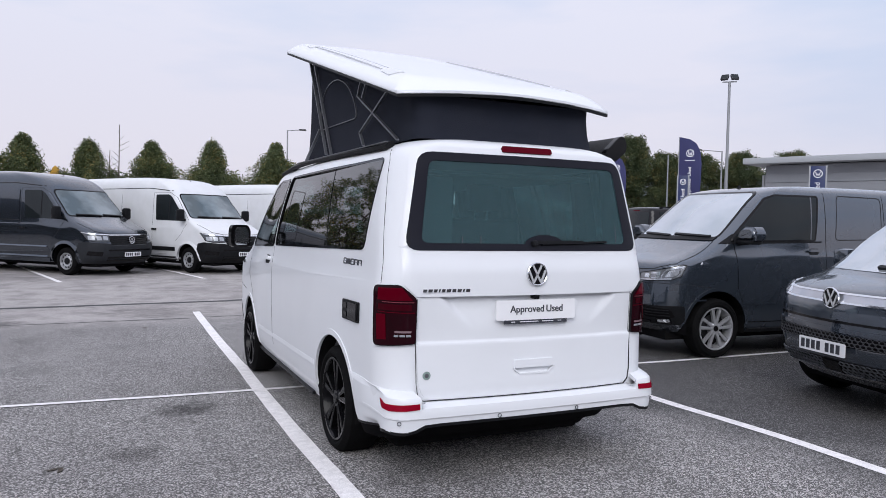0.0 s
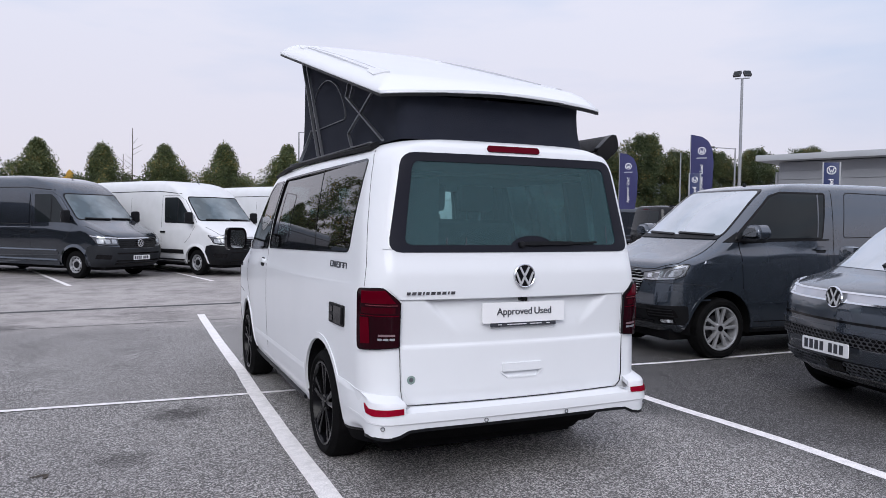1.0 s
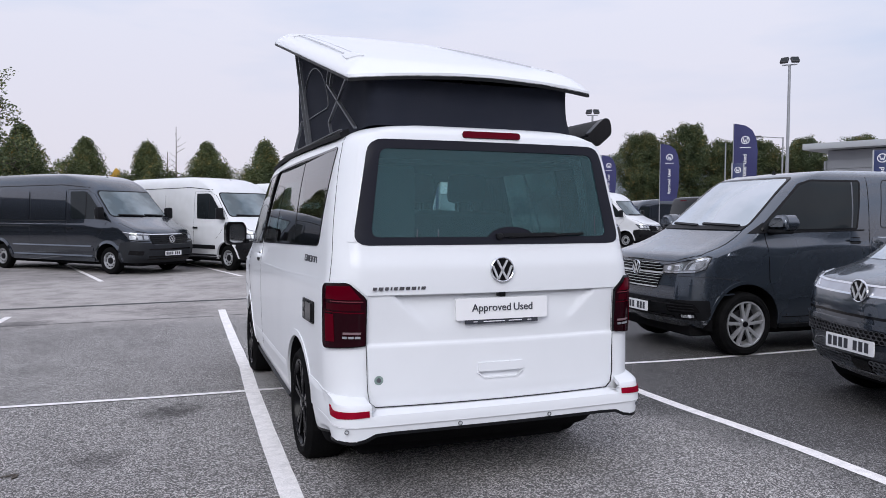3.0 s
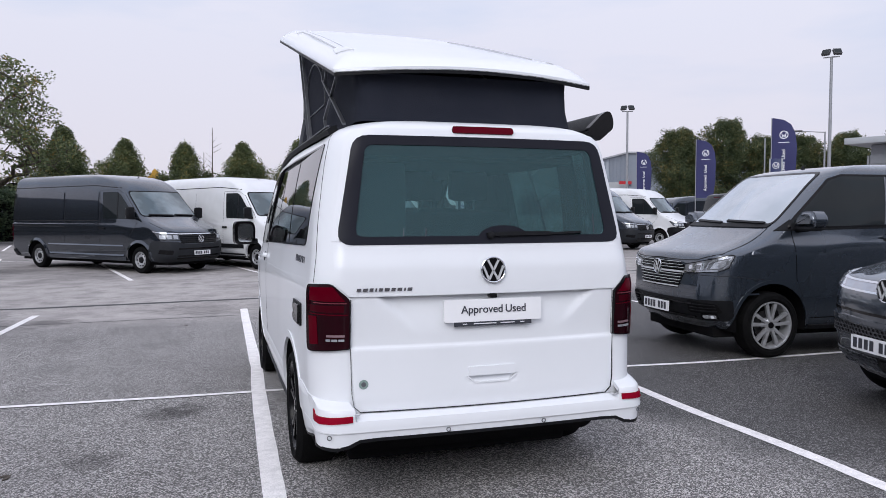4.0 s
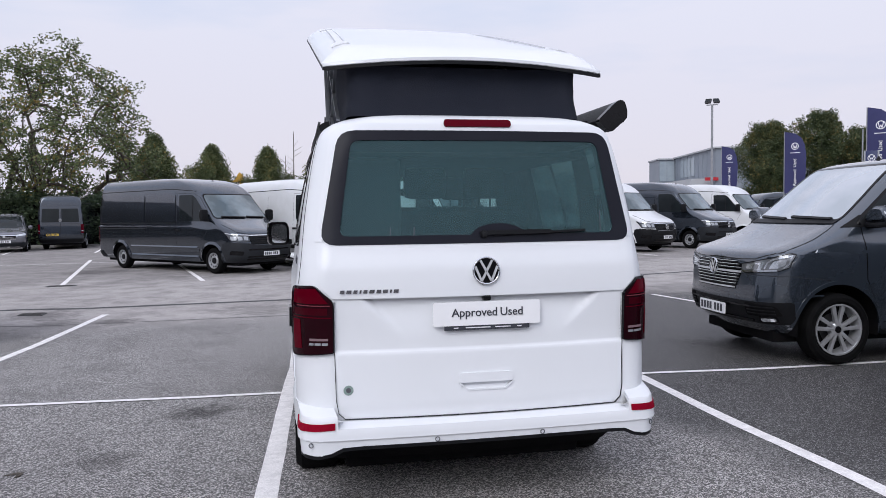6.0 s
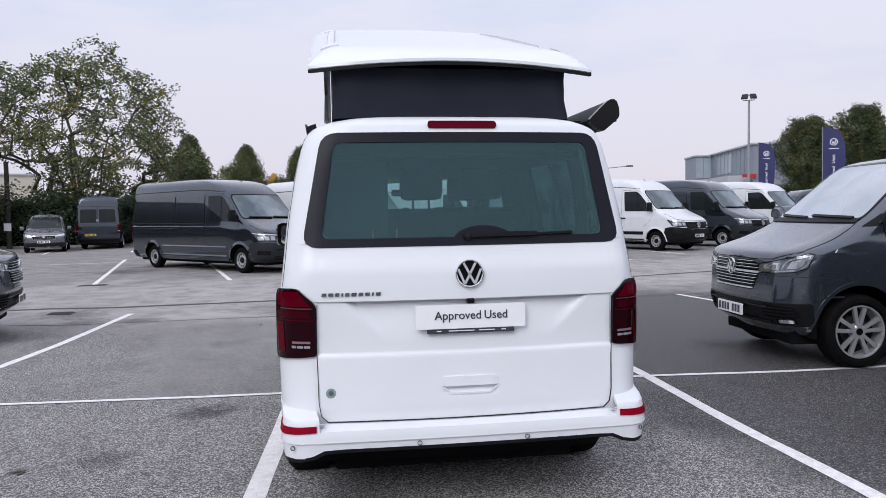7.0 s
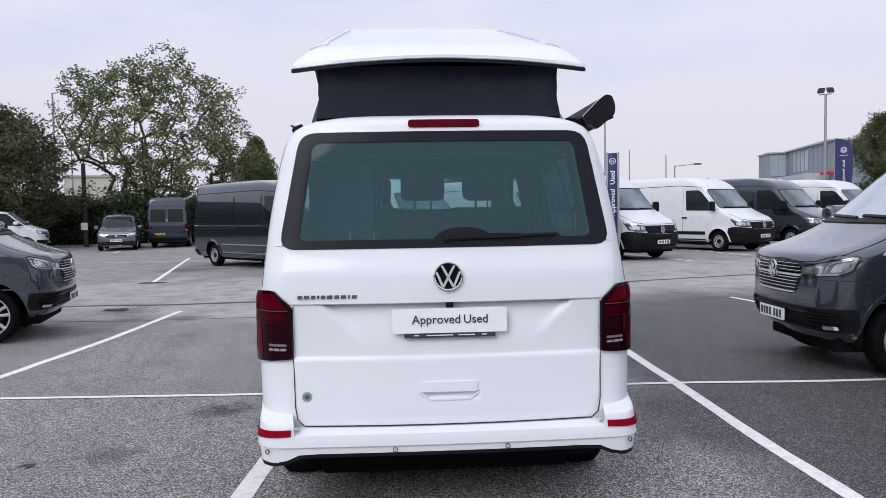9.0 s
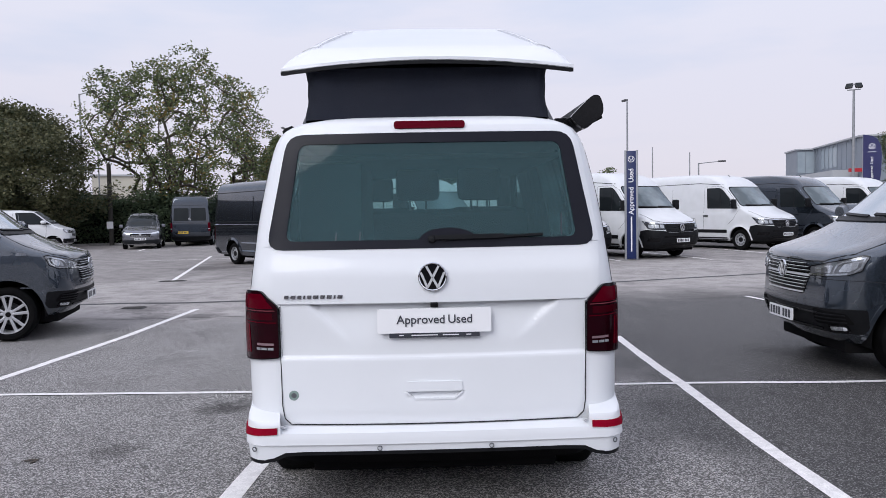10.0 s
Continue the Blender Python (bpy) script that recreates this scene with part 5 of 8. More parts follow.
# tail lamps
for s in (-1, 1):
    prof = rpoly([(s * 0.706, 0.880), (s * 0.950, 0.862), (s * 0.965, 1.178), (s * 0.80, 1.188), (s * 0.706, 1.116)], [0.012, 0.03, 0.03, 0.02, 0.02])
    lamp = part("tail_lamp", patch(prof, MID.wrap, around, 0.014, 0.02, 0.03, 0.03), M_REDDK, camper, "smoked red tail lamp")
    part("red_segment", patch([(s * 0.79, 1.174), (s * 0.930, 1.168), (s * 0.930, 1.108), (s * 0.730, 1.108)], MID.wrap, around, 0.016, 0.004, 0.03, 0.03), M_RED, lamp, "bright red segment")
    part("red_segment", patch([(s * 0.868, 0.900), (s * 0.925, 0.896), (s * 0.935, 1.035), (s * 0.878, 1.035)], MID.wrap, around, 0.016, 0.004, 0.03, 0.03), M_RED, lamp, "bright red segment")
    part("red_segment", patch([(s * 0.735, 1.056), (s * 0.925, 1.056), (s * 0.925, 1.088), (s * 0.735, 1.088)], MID.wrap, around, 0.0155, 0.004, 0.03, 0.03), M_REDMID, lamp, "dull red segment")
    part("lamp_line", ribbon([(s * 0.722, 1.099), (s * 0.900, 1.099)], 0.004, MID.wrap, around, 0.0165, 0.003), M_REDLINE, lamp, "dull pink light line")
    part("lamp_line", ribbon([(s * 0.715, 1.044), (s * 0.930, 1.046)], 0.004, MID.wrap, around, 0.0165, 0.003), M_RED, lamp)
    part("reversing_light", ribbon([(s * 0.733, 0.943), (s * 0.822, 0.943)], 0.011, MID.wrap, around, 0.0165, 0.003), M_PINKLINE, lamp, "clear reversing light")
    for x0, x1 in ((0.735, 0.762), (0.768, 0.796), (0.802, 0.824)):
        part("reversing_light", ribbon([(s * x0, 0.922), (s * x1, 0.922)], 0.011, MID.wrap, around, 0.0165, 0.003), M_LAMPMID, lamp, "clear reversing light")
    part("lamp_rim", ribbon(prof, 0.004, MID.wrap, around, 0.0155, 0.004, closed=True, step=0.02), M_GLOSSBLK, lamp)

# left flank details
sdl = MID.side(-1)
flap = part("power_inlet", patch(rpoly([(0.475, 0.940), (0.76, 0.938), (0.76, 1.054), (0.475, 1.058)], 0.012), sdl, outward, 0.010, 0.01, 0.05, 0.05), M_BLACKP, camper, "black mains power inlet cover")
part("inlet_lid", patch(rpoly([(0.485, 0.950), (0.63, 0.950), (0.63, 1.048), (0.485, 1.048)], 0.008), sdl, outward, 0.022, 0.01, 0.05, 0.05), M_GLOSSBLK, flap)
for z in (0.970, 1.022):
    part("inlet_socket", patch(rpoly([(0.66, z - 0.016), (0.72, z - 0.016), (0.72, z + 0.016), (0.66, z + 0.016)], 0.014), sdl, outward, 0.018, 0.01, 0.05, 0.05), M_GLOSSBLK, flap)
tb = part("trim_badge", ribbon([(0.515, 1.278), (0.845, 1.278)], 0.003, sdl, outward, 0.001, 0.003), M_STRUT, camper, "row of grey badge bars")
for k in range(5):
    y0 = 0.835 - k * 0.066
    part("badge_bar", patch([(y0, 1.262), (y0 - 0.050, 1.262), (y0 - 0.050, 1.294), (y0, 1.294)], sdl, outward, 0.0035, 0.003, 0.05, 0.05) if k in (1,) else
         ribbon([(y0, 1.263), (y0, 1.293), (y0 - 0.050, 1.293), (y0 - 0.050, 1.263)] + ([(y0, 1.263)] if k in (0, 2) else []), 0.008, sdl, outward, 0.0035, 0.003, step=0.03), M_INK, tb)

# roof rails, awning
for s in (-1, 1):
    bm = bmesh.new()
    prev = None
    for k in range(29):
        y = 0.49 + k * 0.098
        c = Vector((s * (0.716 + 0.016 * math.sin(k / 28 * math.pi)), y, 1.962 + 0.012 * math.sin(k / 28 * math.pi) - 0.05 * sstep(2.6, 3.6, y)))
        ringv = [bm.verts.new(c + Vector((dx * s, 0, dz))) for dx, dz in [(a, b * 0.9) for a, b in ((-0.030, -0.012), (0.020, -0.030), (0.028, -0.004), (0.010, 0.014), (-0.022, 0.026))]]
        if prev:
            for j in range(5):
                bm.faces.new((prev[j], prev[(j + 1) % 5], ringv[(j + 1) % 5], ringv[j]))
        else:
            bm.faces.new(ringv)
        prev = ringv
    bm.faces.new(prev)
    rail = part("roof_rail", bm, M_BLACKP, camper, "black roof rail", angle=20)
    part("rail_edge", beam((s * 0.741, 0.47, 1.976), (s * 0.747, 2.6, 1.984), 0.012, 0.006), M_STRUT, rail)
aw = [(0.700, 1.990), (0.790, 2.078), (0.818, 2.098), (0.846, 2.092), (0.862, 2.050), (0.862, 2.004), (0.776, 1.934), (0.752, 1.945)]
awn = part("awning_box", prism(rpoly(aw, 0.012, 3), "y", 0.40, 2.95), M_BLACKP, camper, "black roof awning case")
part("end_cap", prism(rpoly([(x * 1.0 + (0.765 - x) * -0.03, z + (z - 2.02) * 0.04) for x, z in aw], 0.02, 3), "y", 0.36, 0.41), M_GLOSSBLK, awn, "gloss black end cap")
part("awning_seam", prism([(0.846, 2.094), (0.870, 1.990), (0.874, 1.991), (0.850, 2.096)], "y", 0.42, 2.93), M_SEAM, awn)
part("awning_bracket", boxed(0.66, 0.72, 0.55, 0.63, 1.955, 2.01), M_BLACKP, awn)

# tent
def lid_top(y):
    return 2.417 + 0.284 * (y - 0.68)


tent = bmesh.new()
rows = []
base = rpoly([(-0.612, 0.325), (0.600, 0.325), (0.600, 2.86), (-0.612, 2.86)], 0.10, 4)
basep = dense(base, 0.10, True)
for k in range(11):
    t = k / 10
    row = []
    for p in basep:
        cx, cy = p.x, p.y
        pinch = 4 * t * (1 - t) * 0.009
        x = cx - (pinch if cx > 0 else -pinch) * min(1, abs(cx) / 0.5)
        y = cy + (pinch if cy < 1.5 else -pinch) * (1 if (cy < 0.5 or cy > 2.7) else 0) - (0.10 * t if cy > 2.7 else 0) + (0.05 * t if cy < 0.5 else 0)
        zb, zt = 1.992 + 0.02 * sstep(0.3, 2.8, cy), lid_top(y) - 0.085
        wob = 0.006 * noise.noise(Vector((cx * 3, cy * 3, t * 4)))
        row.append(tent.verts.new((x + wob, y + wob, zb + (zt - zb) * t)))
    rows.append(row)
for p, q in zip(rows, rows[1:]):
    n = len(p)
    for k in range(n):
        tent.faces.new((p[k], p[(k + 1) % n], q[(k + 1) % n], q[k]))
canvas = part("tent_canvas", tent, M_CANVAS, camper, "dark grey canvas tent wall", angle=60)
for s in (-1, 1):
    def wall(y, z, s=s):
        t = max(0.0, min(1.0, (z - 2.0) / (lid_top(y) - 0.085 - 2.0)))
        return Vector((s * (0.606 - 4 * t * (1 - t) * 0.009) - 0.006, y, z))
    loop = rpoly([(2.353, 2.245), (2.40, 2.45), (2.20, 2.575), (1.93, 2.590), (1.66, 2.50), (1.50, 2.36), (1.44, 2.235)], [0.03, 0.1, 0.12, 0.12, 0.12, 0.1, 0.06])
    part("window_piping", ribbon(loop, 0.006, wall, outward, 0.010, 0.004, closed=True), M_STRUT, canvas, "grey piping of a canvas window")
    x = s * 0.630
    for a, b in (((2.70, 2.885), (2.14, 2.03)), ((2.56, 2.855), (2.00, 2.02))):
        part("roof_strut", beam((x, *a), (x, *b), 0.014, 0.020, up=(1, 0, 0)), M_STRUT, camper, "grey steel roof strut")
    part("roof_strut", beam((x + s * 0.01, 2.30, 2.24), (x + s * 0.01, 2.75, 2.01), 0.012, 0.022, up=(1, 0, 0)), M_STRUT, camper)
    for a, b in (((1.261, 2.46), (1.33, 2.36)), ((1.15, 2.425), (1.232, 2.335)), ((1.33, 2.365), (0.563, 2.001)), ((0.74, 2.315), (1.268, 2.112)), ((1.268, 2.112), (1.191, 2.020))):
        part("roof_strut", beam((x + s * 0.012, *a), (x + s * 0.012, *b), 0.011, 0.018, up=(1, 0, 0)), M_STRUT, camper)

# raised lid
lid = bmesh.new()
NU, NV = 28, 30


def lid_pt(u, v):
    """u across -1..1, v along 0..1."""
    hw = 0.722 + 0.035 * v
    y = 0.28 + 2.87 * v
    x = hw * u
    rear_bow = 0.10 * abs(u) ** 3 * (1 - v) ** 3
    front_bow = -0.16 * abs(u) ** 3 * v ** 3
    y += rear_bow + front_bow
    low = lid_top(y) - 0.040 - 0.058 * u * u
    z = lid_top(y) + 0.014 * (1 - u * u) - 0.002
    e = max(max(0.0, (abs(u) - 0.80) / 0.20) ** 1.7, max(0.0, 1 - v / 0.085) ** 2, max(0.0, (v - 0.94) / 0.06) ** 2)
    return Vector((x, y, z + (low + 0.018 - z) * e))


def lid_low(u, v):
    p = lid_pt(u, v)
    return Vector((p.x, p.y, lid_top(p.y) - 0.040 - 0.058 * u * u))


us = [math.sin(math.pi / 2 * (-1 + 2 * k / NU)) * 0.35 + (-1 + 2 * k / NU) * 0.65 for k in range(NU + 1)]
vs_ = [0.5 - 0.5 * math.cos(math.pi * k / NV) for k in range(NV + 1)]
top = [[lid.verts.new(lid_pt(u, v)) for u in us] for v in vs_]
bot = [[lid.verts.new(lid_low(u, v)) for u in us] for v in vs_]
for j in range(NV):
    for i in range(NU):
        lid.faces.new((top[j][i], top[j][i + 1], top[j + 1][i + 1], top[j + 1][i]))
        lid.faces.new((bot[j][i], bot[j + 1][i], bot[j + 1][i + 1], bot[j][i + 1]))
for j in range(NV):
    for i in (0, NU):
        lid.faces.new((top[j][i], top[j + 1][i], bot[j + 1][i], bot[j][i]))
for i in range(NU):
    for j in (0, NV):
        lid.faces.new((top[j][i], top[j][i + 1], bot[j][i + 1], bot[j][i]))
lid_ob = part("pop_up_roof", lid, M_WHITE, camper, "white raised pop-up roof shell", angle=50)
edge = [lid_pt(u, 0) for u in us] + [lid_pt(1, v) for v in vs_[1:]] + [lid_pt(u, 1) for u in us[::-1][1:]] + [lid_pt(-1, v) for v in vs_[::-1][1:-1]]
bm = bmesh.new()
loops = []
for p in edge:
    c = p - Vector((0, 0, 0.022))
    q = Vector((c.x * 0.985, 1.7 + (c.y - 1.7) * 0.992, c.z))
    loops.append([bm.verts.new(v) for v in (c + Vector((0, 0, 0.008)), c - Vector((0, 0, 0.012)), q - Vector((0, 0, 0.012)), q + Vector((0, 0, 0.008)))])
for k in range(len(loops)):
    p, q = loops[k], loops[(k + 1) % len(loops)]
    for j in range(4):
        bm.faces.new((p[j], p[(j + 1) % 4], q[(j + 1) % 4], q[j]))
part("roof_seal", bm, M_BLACKP, lid_ob, "black rubber edge seal")
for s in (-1, 1):
    def on_lid(x, y):
        v = (y - 0.28) / 2.87
        return lid_pt(x / (0.722 + 0.035 * v), v)
    part("lid_channel", ribbon([(s * 0.610, 0.82), (s * 0.600, 2.62)], 0.036, on_lid, (0, 0, 1), lambda u, v: 0.004 + 0.007 * math.sin(math.pi * max(0.0, min(1.0, (v - 0.82) / 1.8))), 0.02), M_RAIL, lid_ob, "silver roof bar")
    for e in (0.594, 0.554):
        part("lid_groove", ribbon([(s * (e + 0.035), 0.80), (s * (e + 0.025), 2.64)], 0.0038, on_lid, (0, 0, 1), lambda u, v: 0.006 + 0.007 * math.sin(math.pi * max(0.0, min(1.0, (v - 0.82) / 1.8))), 0.004), M_ALLOY, lid_ob)
    for y0, y1 in ((0.58, 0.83), (2.56, 2.78)):
        part("lid_foot", patch(rpoly([(s * 0.570, y0 + 0.02), (s * 0.662, y0 + 0.04), (s * 0.650, y1), (s * 0.578, y1)], 0.02), on_lid, (0, 0, 1), 0.007, 0.008, 0.04, 0.05), M_RAIL, lid_ob, "pale roof bar foot")

# cabin
floor_in = part("cabin_floor", boxed(-0.80, 0.80, 0.30, 3.9, 0.56, 0.60), M_CABIN, camper)
part("headlining", boxed(-0.66, 0.66, 0.46, 2.45, 1.80, 1.83, bevel=0.01), M_CABIN, camper)


def seat(x, y, w, back_h, heads):
    st = part("cabin_seat", boxed(x - w / 2, x + w / 2, y, y + 0.52, 0.60, 0.98, bevel=0.06), M_SEAT, camper, "dark fabric seat")
    part("backrest", boxed(-w / 2, w / 2, -0.07, 0.07, 0, back_h, bevel=0.05, m=pose(x, y - 0.02, 0.92, 10)), M_SEAT, st)
    for hx in heads:
        part("headrest", boxed(-0.135, 0.135, -0.05, 0.05, 0, 0.20, bevel=0.045, m=pose(x + hx, y - 0.16, 0.92 + back_h + 0.045, 6)), M_SEAT, st)
        for d in (-0.05, 0.05):
            part("headrest_post", tubed((x + hx + d, y - 0.14, 0.90 + back_h), (x + hx + d, y - 0.15, 0.98 + back_h), 0.007), M_STRUT, st)


seat(0.12, 1.45, 1.00, 0.64, (-0.19, 0.19))
seat(-0.42, 2.95, 0.54, 0.66, (0.0,))
seat(0.46, 2.95, 0.54, 0.66, (0.0,))
part("dashboard", boxed(-0.78, 0.78, 3.75, 4.15, 0.75, 1.17, bevel=0.05), M_CABIN, camper)
part("steering_wheel", lathe([(0.0, 0.165), (0.012, 0.18), (0.0, 0.195), (-0.012, 0.18)], "Y", 28, close=True), M_BLACKP, camper).matrix_basis = pose(0.40, 3.62, 1.12, -28)
part("tall_cupboard", boxed(-0.66, -0.34, 0.42, 1.15, 0.60, 1.79, bevel=0.02), M_CABIN, camper, "grey tall cupboard")
part("kitchen_unit", boxed(-0.80, -0.44, 0.80, 2.30, 0.60, 1.20, bevel=0.02), M_CABIN, camper, "grey kitchen unit")
part("rear_shelf", boxed(-0.48, 0.70, 0.32, 1.18, 1.02, 1.07, bevel=0.015), M_SEAT, camper)
for y0, y1 in ((0.52, 0.80), (1.52, 2.60)):
    part("curtain", patch([(y0, 1.34), (y1, 1.34), (y1 - 0.03, 1.86), (y0 + 0.03, 1.86)], lambda y, z: Vector((MID.W(y, z) - 0.075 + 0.012 * math.sin(y * 60), y, z)), outward, 0.0, 0.006, 0.03, 0.2), M_SEAT, camper, "dark cabin curtain")
part("interior_mirror", boxed(-0.10, 0.10, 3.30, 3.33, 1.68, 1.74, bevel=0.015), M_GLOSSBLK, camper)

# ---- parked mid-size grey vans ----
grey = thing("panel_van", pose(10.64, 7.22, 0.006, 0, 0, 86.6) @ Matrix.Diagonal((1.0, 1.0, 1.03, 1)), "dark grey panel van with silver alloy wheels", "van", "parked vans")
mid_van(grey, M_GREY, False, "ten", M_ALLOY, False)
copy_thing(grey, pose(-7.20, 9.77, -0.014, 0, 0, -76.5))
whitevan = thing("panel_van", pose(-19.75, 35.7, 0, 0, 0, -75), "white mid-size panel van with dark windows", "van", "parked vans")
mid_van(whitevan, M_WHITE_VAN, False, "ten", M_ALLOY, False)

# ---- large high-roof van ----
BIG = Shell(
    w=[(0.30, 0.92), (0.46, 0.985), (0.70, 1.01), (1.18, 1.012), (1.28, 1.0), (1.70, 0.975), (2.25, 0.930), (2.42, 0.895), (2.52, 0.84), (2.58, 0.75), (2.61, 0.60), (2.62, 0.42)],
    yr=[(0.30, 0.16), (0.50, 0.03), (0.60, 0.0), (1.20, 0.015), (2.20, 0.09), (2.45, 0.13), (2.56, 0.20), (2.62, 0.40)],
    yf=[(0.30, 6.64), (0.44, 6.80), (0.66, 6.836), (0.90, 6.80), (1.06, 6.72), (1.14, 6.60), (1.22, 6.40), (1.30, 6.19), (1.38, 5.99), (1.45, 5.85), (1.53, 5.75), (1.70, 5.58), (2.00, 5.28), (2.14, 5.17), (2.26, 5.03), (2.38, 4.85), (2.48, 4.60), (2.56, 4.12), (2.62, 3.2)],
    ra=[(0.3, 0.12), (2.2, 0.12), (2.57, 0.2)], rb=0.14, fa=[(0.3, 0.40), (1.0, 0.42), (1.35, 0.32), (1.5, 0.22), (2.1, 0.22), (2.5, 0.4)], fb=[(0.3, 0.45), (1.0, 0.48), (1.35, 0.30), (1.5, 0.17), (2.1, 0.2), (2.5, 0.5)],
    bow=0.02, fbow=0.10, taper=0.02, ftaper=0.03)
BIG_ZS = [0.30, 0.36, 0.42, 0.48, 0.56, 0.66, 0.76, 0.86, 0.96, 1.04, 1.10, 1.16, 1.21, 1.26, 1.31, 1.36, 1.41, 1.45, 1.49, 1.54, 1.60, 1.74, 1.88, 2.02, 2.14, 2.24, 2.32, 2.40, 2.47, 2.53, 2.57, 2.60, 2.62]
BIG_RA, BIG_FA = 1.34, 5.70


def big_van(root, paint, trim, sides=(1,), white_skirt=False, rear=False):
    cut = []
    for ya in (BIG_RA, BIG_FA):
        for c in arch_cut(ya, 0.345, 0.44, 0.98):
            cut.append((c, M_LINER))
    part("body", carve(BIG.mesh(BIG_ZS, nside=40), paint, cut), None, root)
    glass = [(4.24, 2.10), (4.30, 1.40), (5.56, 1.38), (5.50, 1.46), (4.94, 2.02), (4.78, 2.10)]
    for s in (-1, 1):
        sd = BIG.side(s)
        d = part("door_window", patch(rpoly(glass, 0.04), sd, outward, 0.006, 0.008, 0.05, 0.05), M_GLASSDK, root, "dark cab door window")
        part("window_bar", ribbon([(4.86, 1.40), (4.84, 2.08)], 0.030, sd, outward, 0.007, 0.004), M_BLACKP, d)
        for pts in ([(4.14, 2.14), (4.14, 0.55)], [(5.62, 1.32), (5.42, 1.02), (5.20, 0.85)], [(2.62, 2.10), (2.62, 0.52)], [(4.14, 2.15), (4.86, 2.15), (5.08, 2.03), (5.68, 1.40)]):
            part("panel_gap", ribbon(pts, 0.007, sd, outward, 0.0015, 0.004, step=0.12), M_SEAM, root)
        part("side_press", ribbon(rpoly([(0.16, 2.11), (0.18, 1.34), (2.55, 1.34), (2.55, 2.11)], 0.12), 0.022, sd, outward, 0.002, 0.006, closed=True, step=0.12), paint, root)
        part("side_press", ribbon(rpoly([(2.70, 2.11), (2.70, 1.34), (4.04, 1.34), (4.04, 2.11)], 0.12), 0.022, sd, outward, 0.002, 0.006, closed=True, step=0.12), paint, root)
        if trim is None:
            part("side_panel", patch(rpoly([(0.15, 2.10), (0.17, 1.36), (2.58, 1.36), (2.58, 2.12)], 0.06), sd, outward, 0.016, 0.016, 0.10, 0.08), paint, root, "painted pressed side panel")
            part("side_panel", patch(rpoly([(2.66, 2.12), (2.66, 1.36), (4.08, 1.36), (4.08, 2.12)], 0.06), sd, outward, 0.016, 0.016, 0.10, 0.08), paint, root, "painted pressed side panel")
        part("roof_step", ribbon([(0.10, 2.26), (3.9, 2.28), (4.9, 2.20)], 0.02, sd, outward, 0.003, 0.005, step=0.15), M_SEAM, root)
        part("slide_rail", ribbon([(0.14, 1.18), (2.62, 1.19)], 0.022, sd, outward, 0.004, 0.006, step=0.15), M_SEAM, root)
        part("rub_strip", ribbon([(1.88, 0.62), (5.16, 0.62)], 0.11 if white_skirt else 0.07, sd, outward, 0.012 if white_skirt else (lambda u, v: 0.008 + 0.06 * max(0.0, 0.655 - v)), 0.012, step=0.15), trim or M_BLACKP if white_skirt else (trim or paint), root, "side rub strip")
        if white_skirt:
            part("side_step", boxed(s * 0.93 - 0.05, s * 0.93 + 0.05, 3.9, 5.30, 0.34, 0.40, bevel=0.015), M_ALLOY, root, "bright side step")
        part("door_handle", patch(rpoly([(4.14, 1.12), (4.34, 1.12), (4.34, 1.17), (4.14, 1.17)], 0.02), sd, outward, 0.03, 0.02, 0.1, 0.1), M_BLACKP, root)
        part("sill", ribbon([(1.86, 0.37), (5.16, 0.37)], 0.09, sd, outward, lambda u, v: 0.012 + 0.40 * max(0.0, 0.415 - v), 0.02, step=0.15), M_BLACKP if trim else paint, root, "lower sill strip")
        if trim is None:
            for y0, y1 in ((0.17, 2.58), (2.66, 4.08)):
                # dark strip paints the shadow below the raised panel
                part("panel_edge_shade", ribbon([(y0, 1.345), (y1, 1.345)], 0.016, sd, outward, 0.004, 0.004, step=0.15), M_SEAM, root)
            for zc, ya, yb, k in ((1.265, 0.10, 4.10, 0.9), (0.700, 1.90, 5.10, 0.7), (0.455, 1.90, 5.10, 0.7)):
                part("body_crease", ribbon([(ya, zc), (yb, zc)], 0.034, sd, outward, lambda u, v, zc=zc, k=k: 0.002 + k * max(0.0, zc + 0.017 - v), 0.006, step=0.15), paint, root)
            part("body_crease", ribbon([(0.14, 1.03), (5.30, 1.03)], 0.05, sd, outward, lambda u, v: 0.003 + 0.09 * max(0.0, 1.055 - v), 0.006, step=0.15), paint, root)
            part("body_crease", ribbon([(0.14, 0.86), (0.80, 0.86)], 0.022, sd, outward, 0.006, 0.006, step=0.15), paint, root)
        part("fuel_cap", ribbon(rpoly([(3.55, 0.86), (3.75, 0.86), (3.75, 1.06), (3.55, 1.06)], 0.03), 0.008, sd, outward, 0.0015, 0.004, closed=True), M_SEAM, root)
        for ya in (BIG_RA, BIG_FA):
            arc = [(ya + 0.475 * math.cos(t), 0.345 + 0.475 * math.sin(t)) for t in [math.pi * (k / 20) for k in range(21)]]
            part("arch_flare", ribbon(arc, 0.075, sd, outward, lambda u, v, ya=ya: 0.014 + 0.30 * max(0.0, 0.512 - math.hypot(u - ya, v - 0.345)), 0.02), paint, root)
            lin = lathe([(-0.17, 0.437), (0.155, 0.437)], "X", 32)
            bmesh.ops.delete(lin, geom=[f for f in lin.faces if len(f.verts) > 8], context="FACES_ONLY")
            bmesh.ops.delete(lin, geom=[v for v in lin.verts if v.co.z < -0.12], context="VERTS")
            part("arch_liner", lin, M_LINER, root).matrix_basis = pose(s * 0.79, ya, 0.345)
            wheel("wheel", root, (s * 0.865, ya, 0.345), s, 0.345, 0.225, 0.205, "steel", M_STEEL)
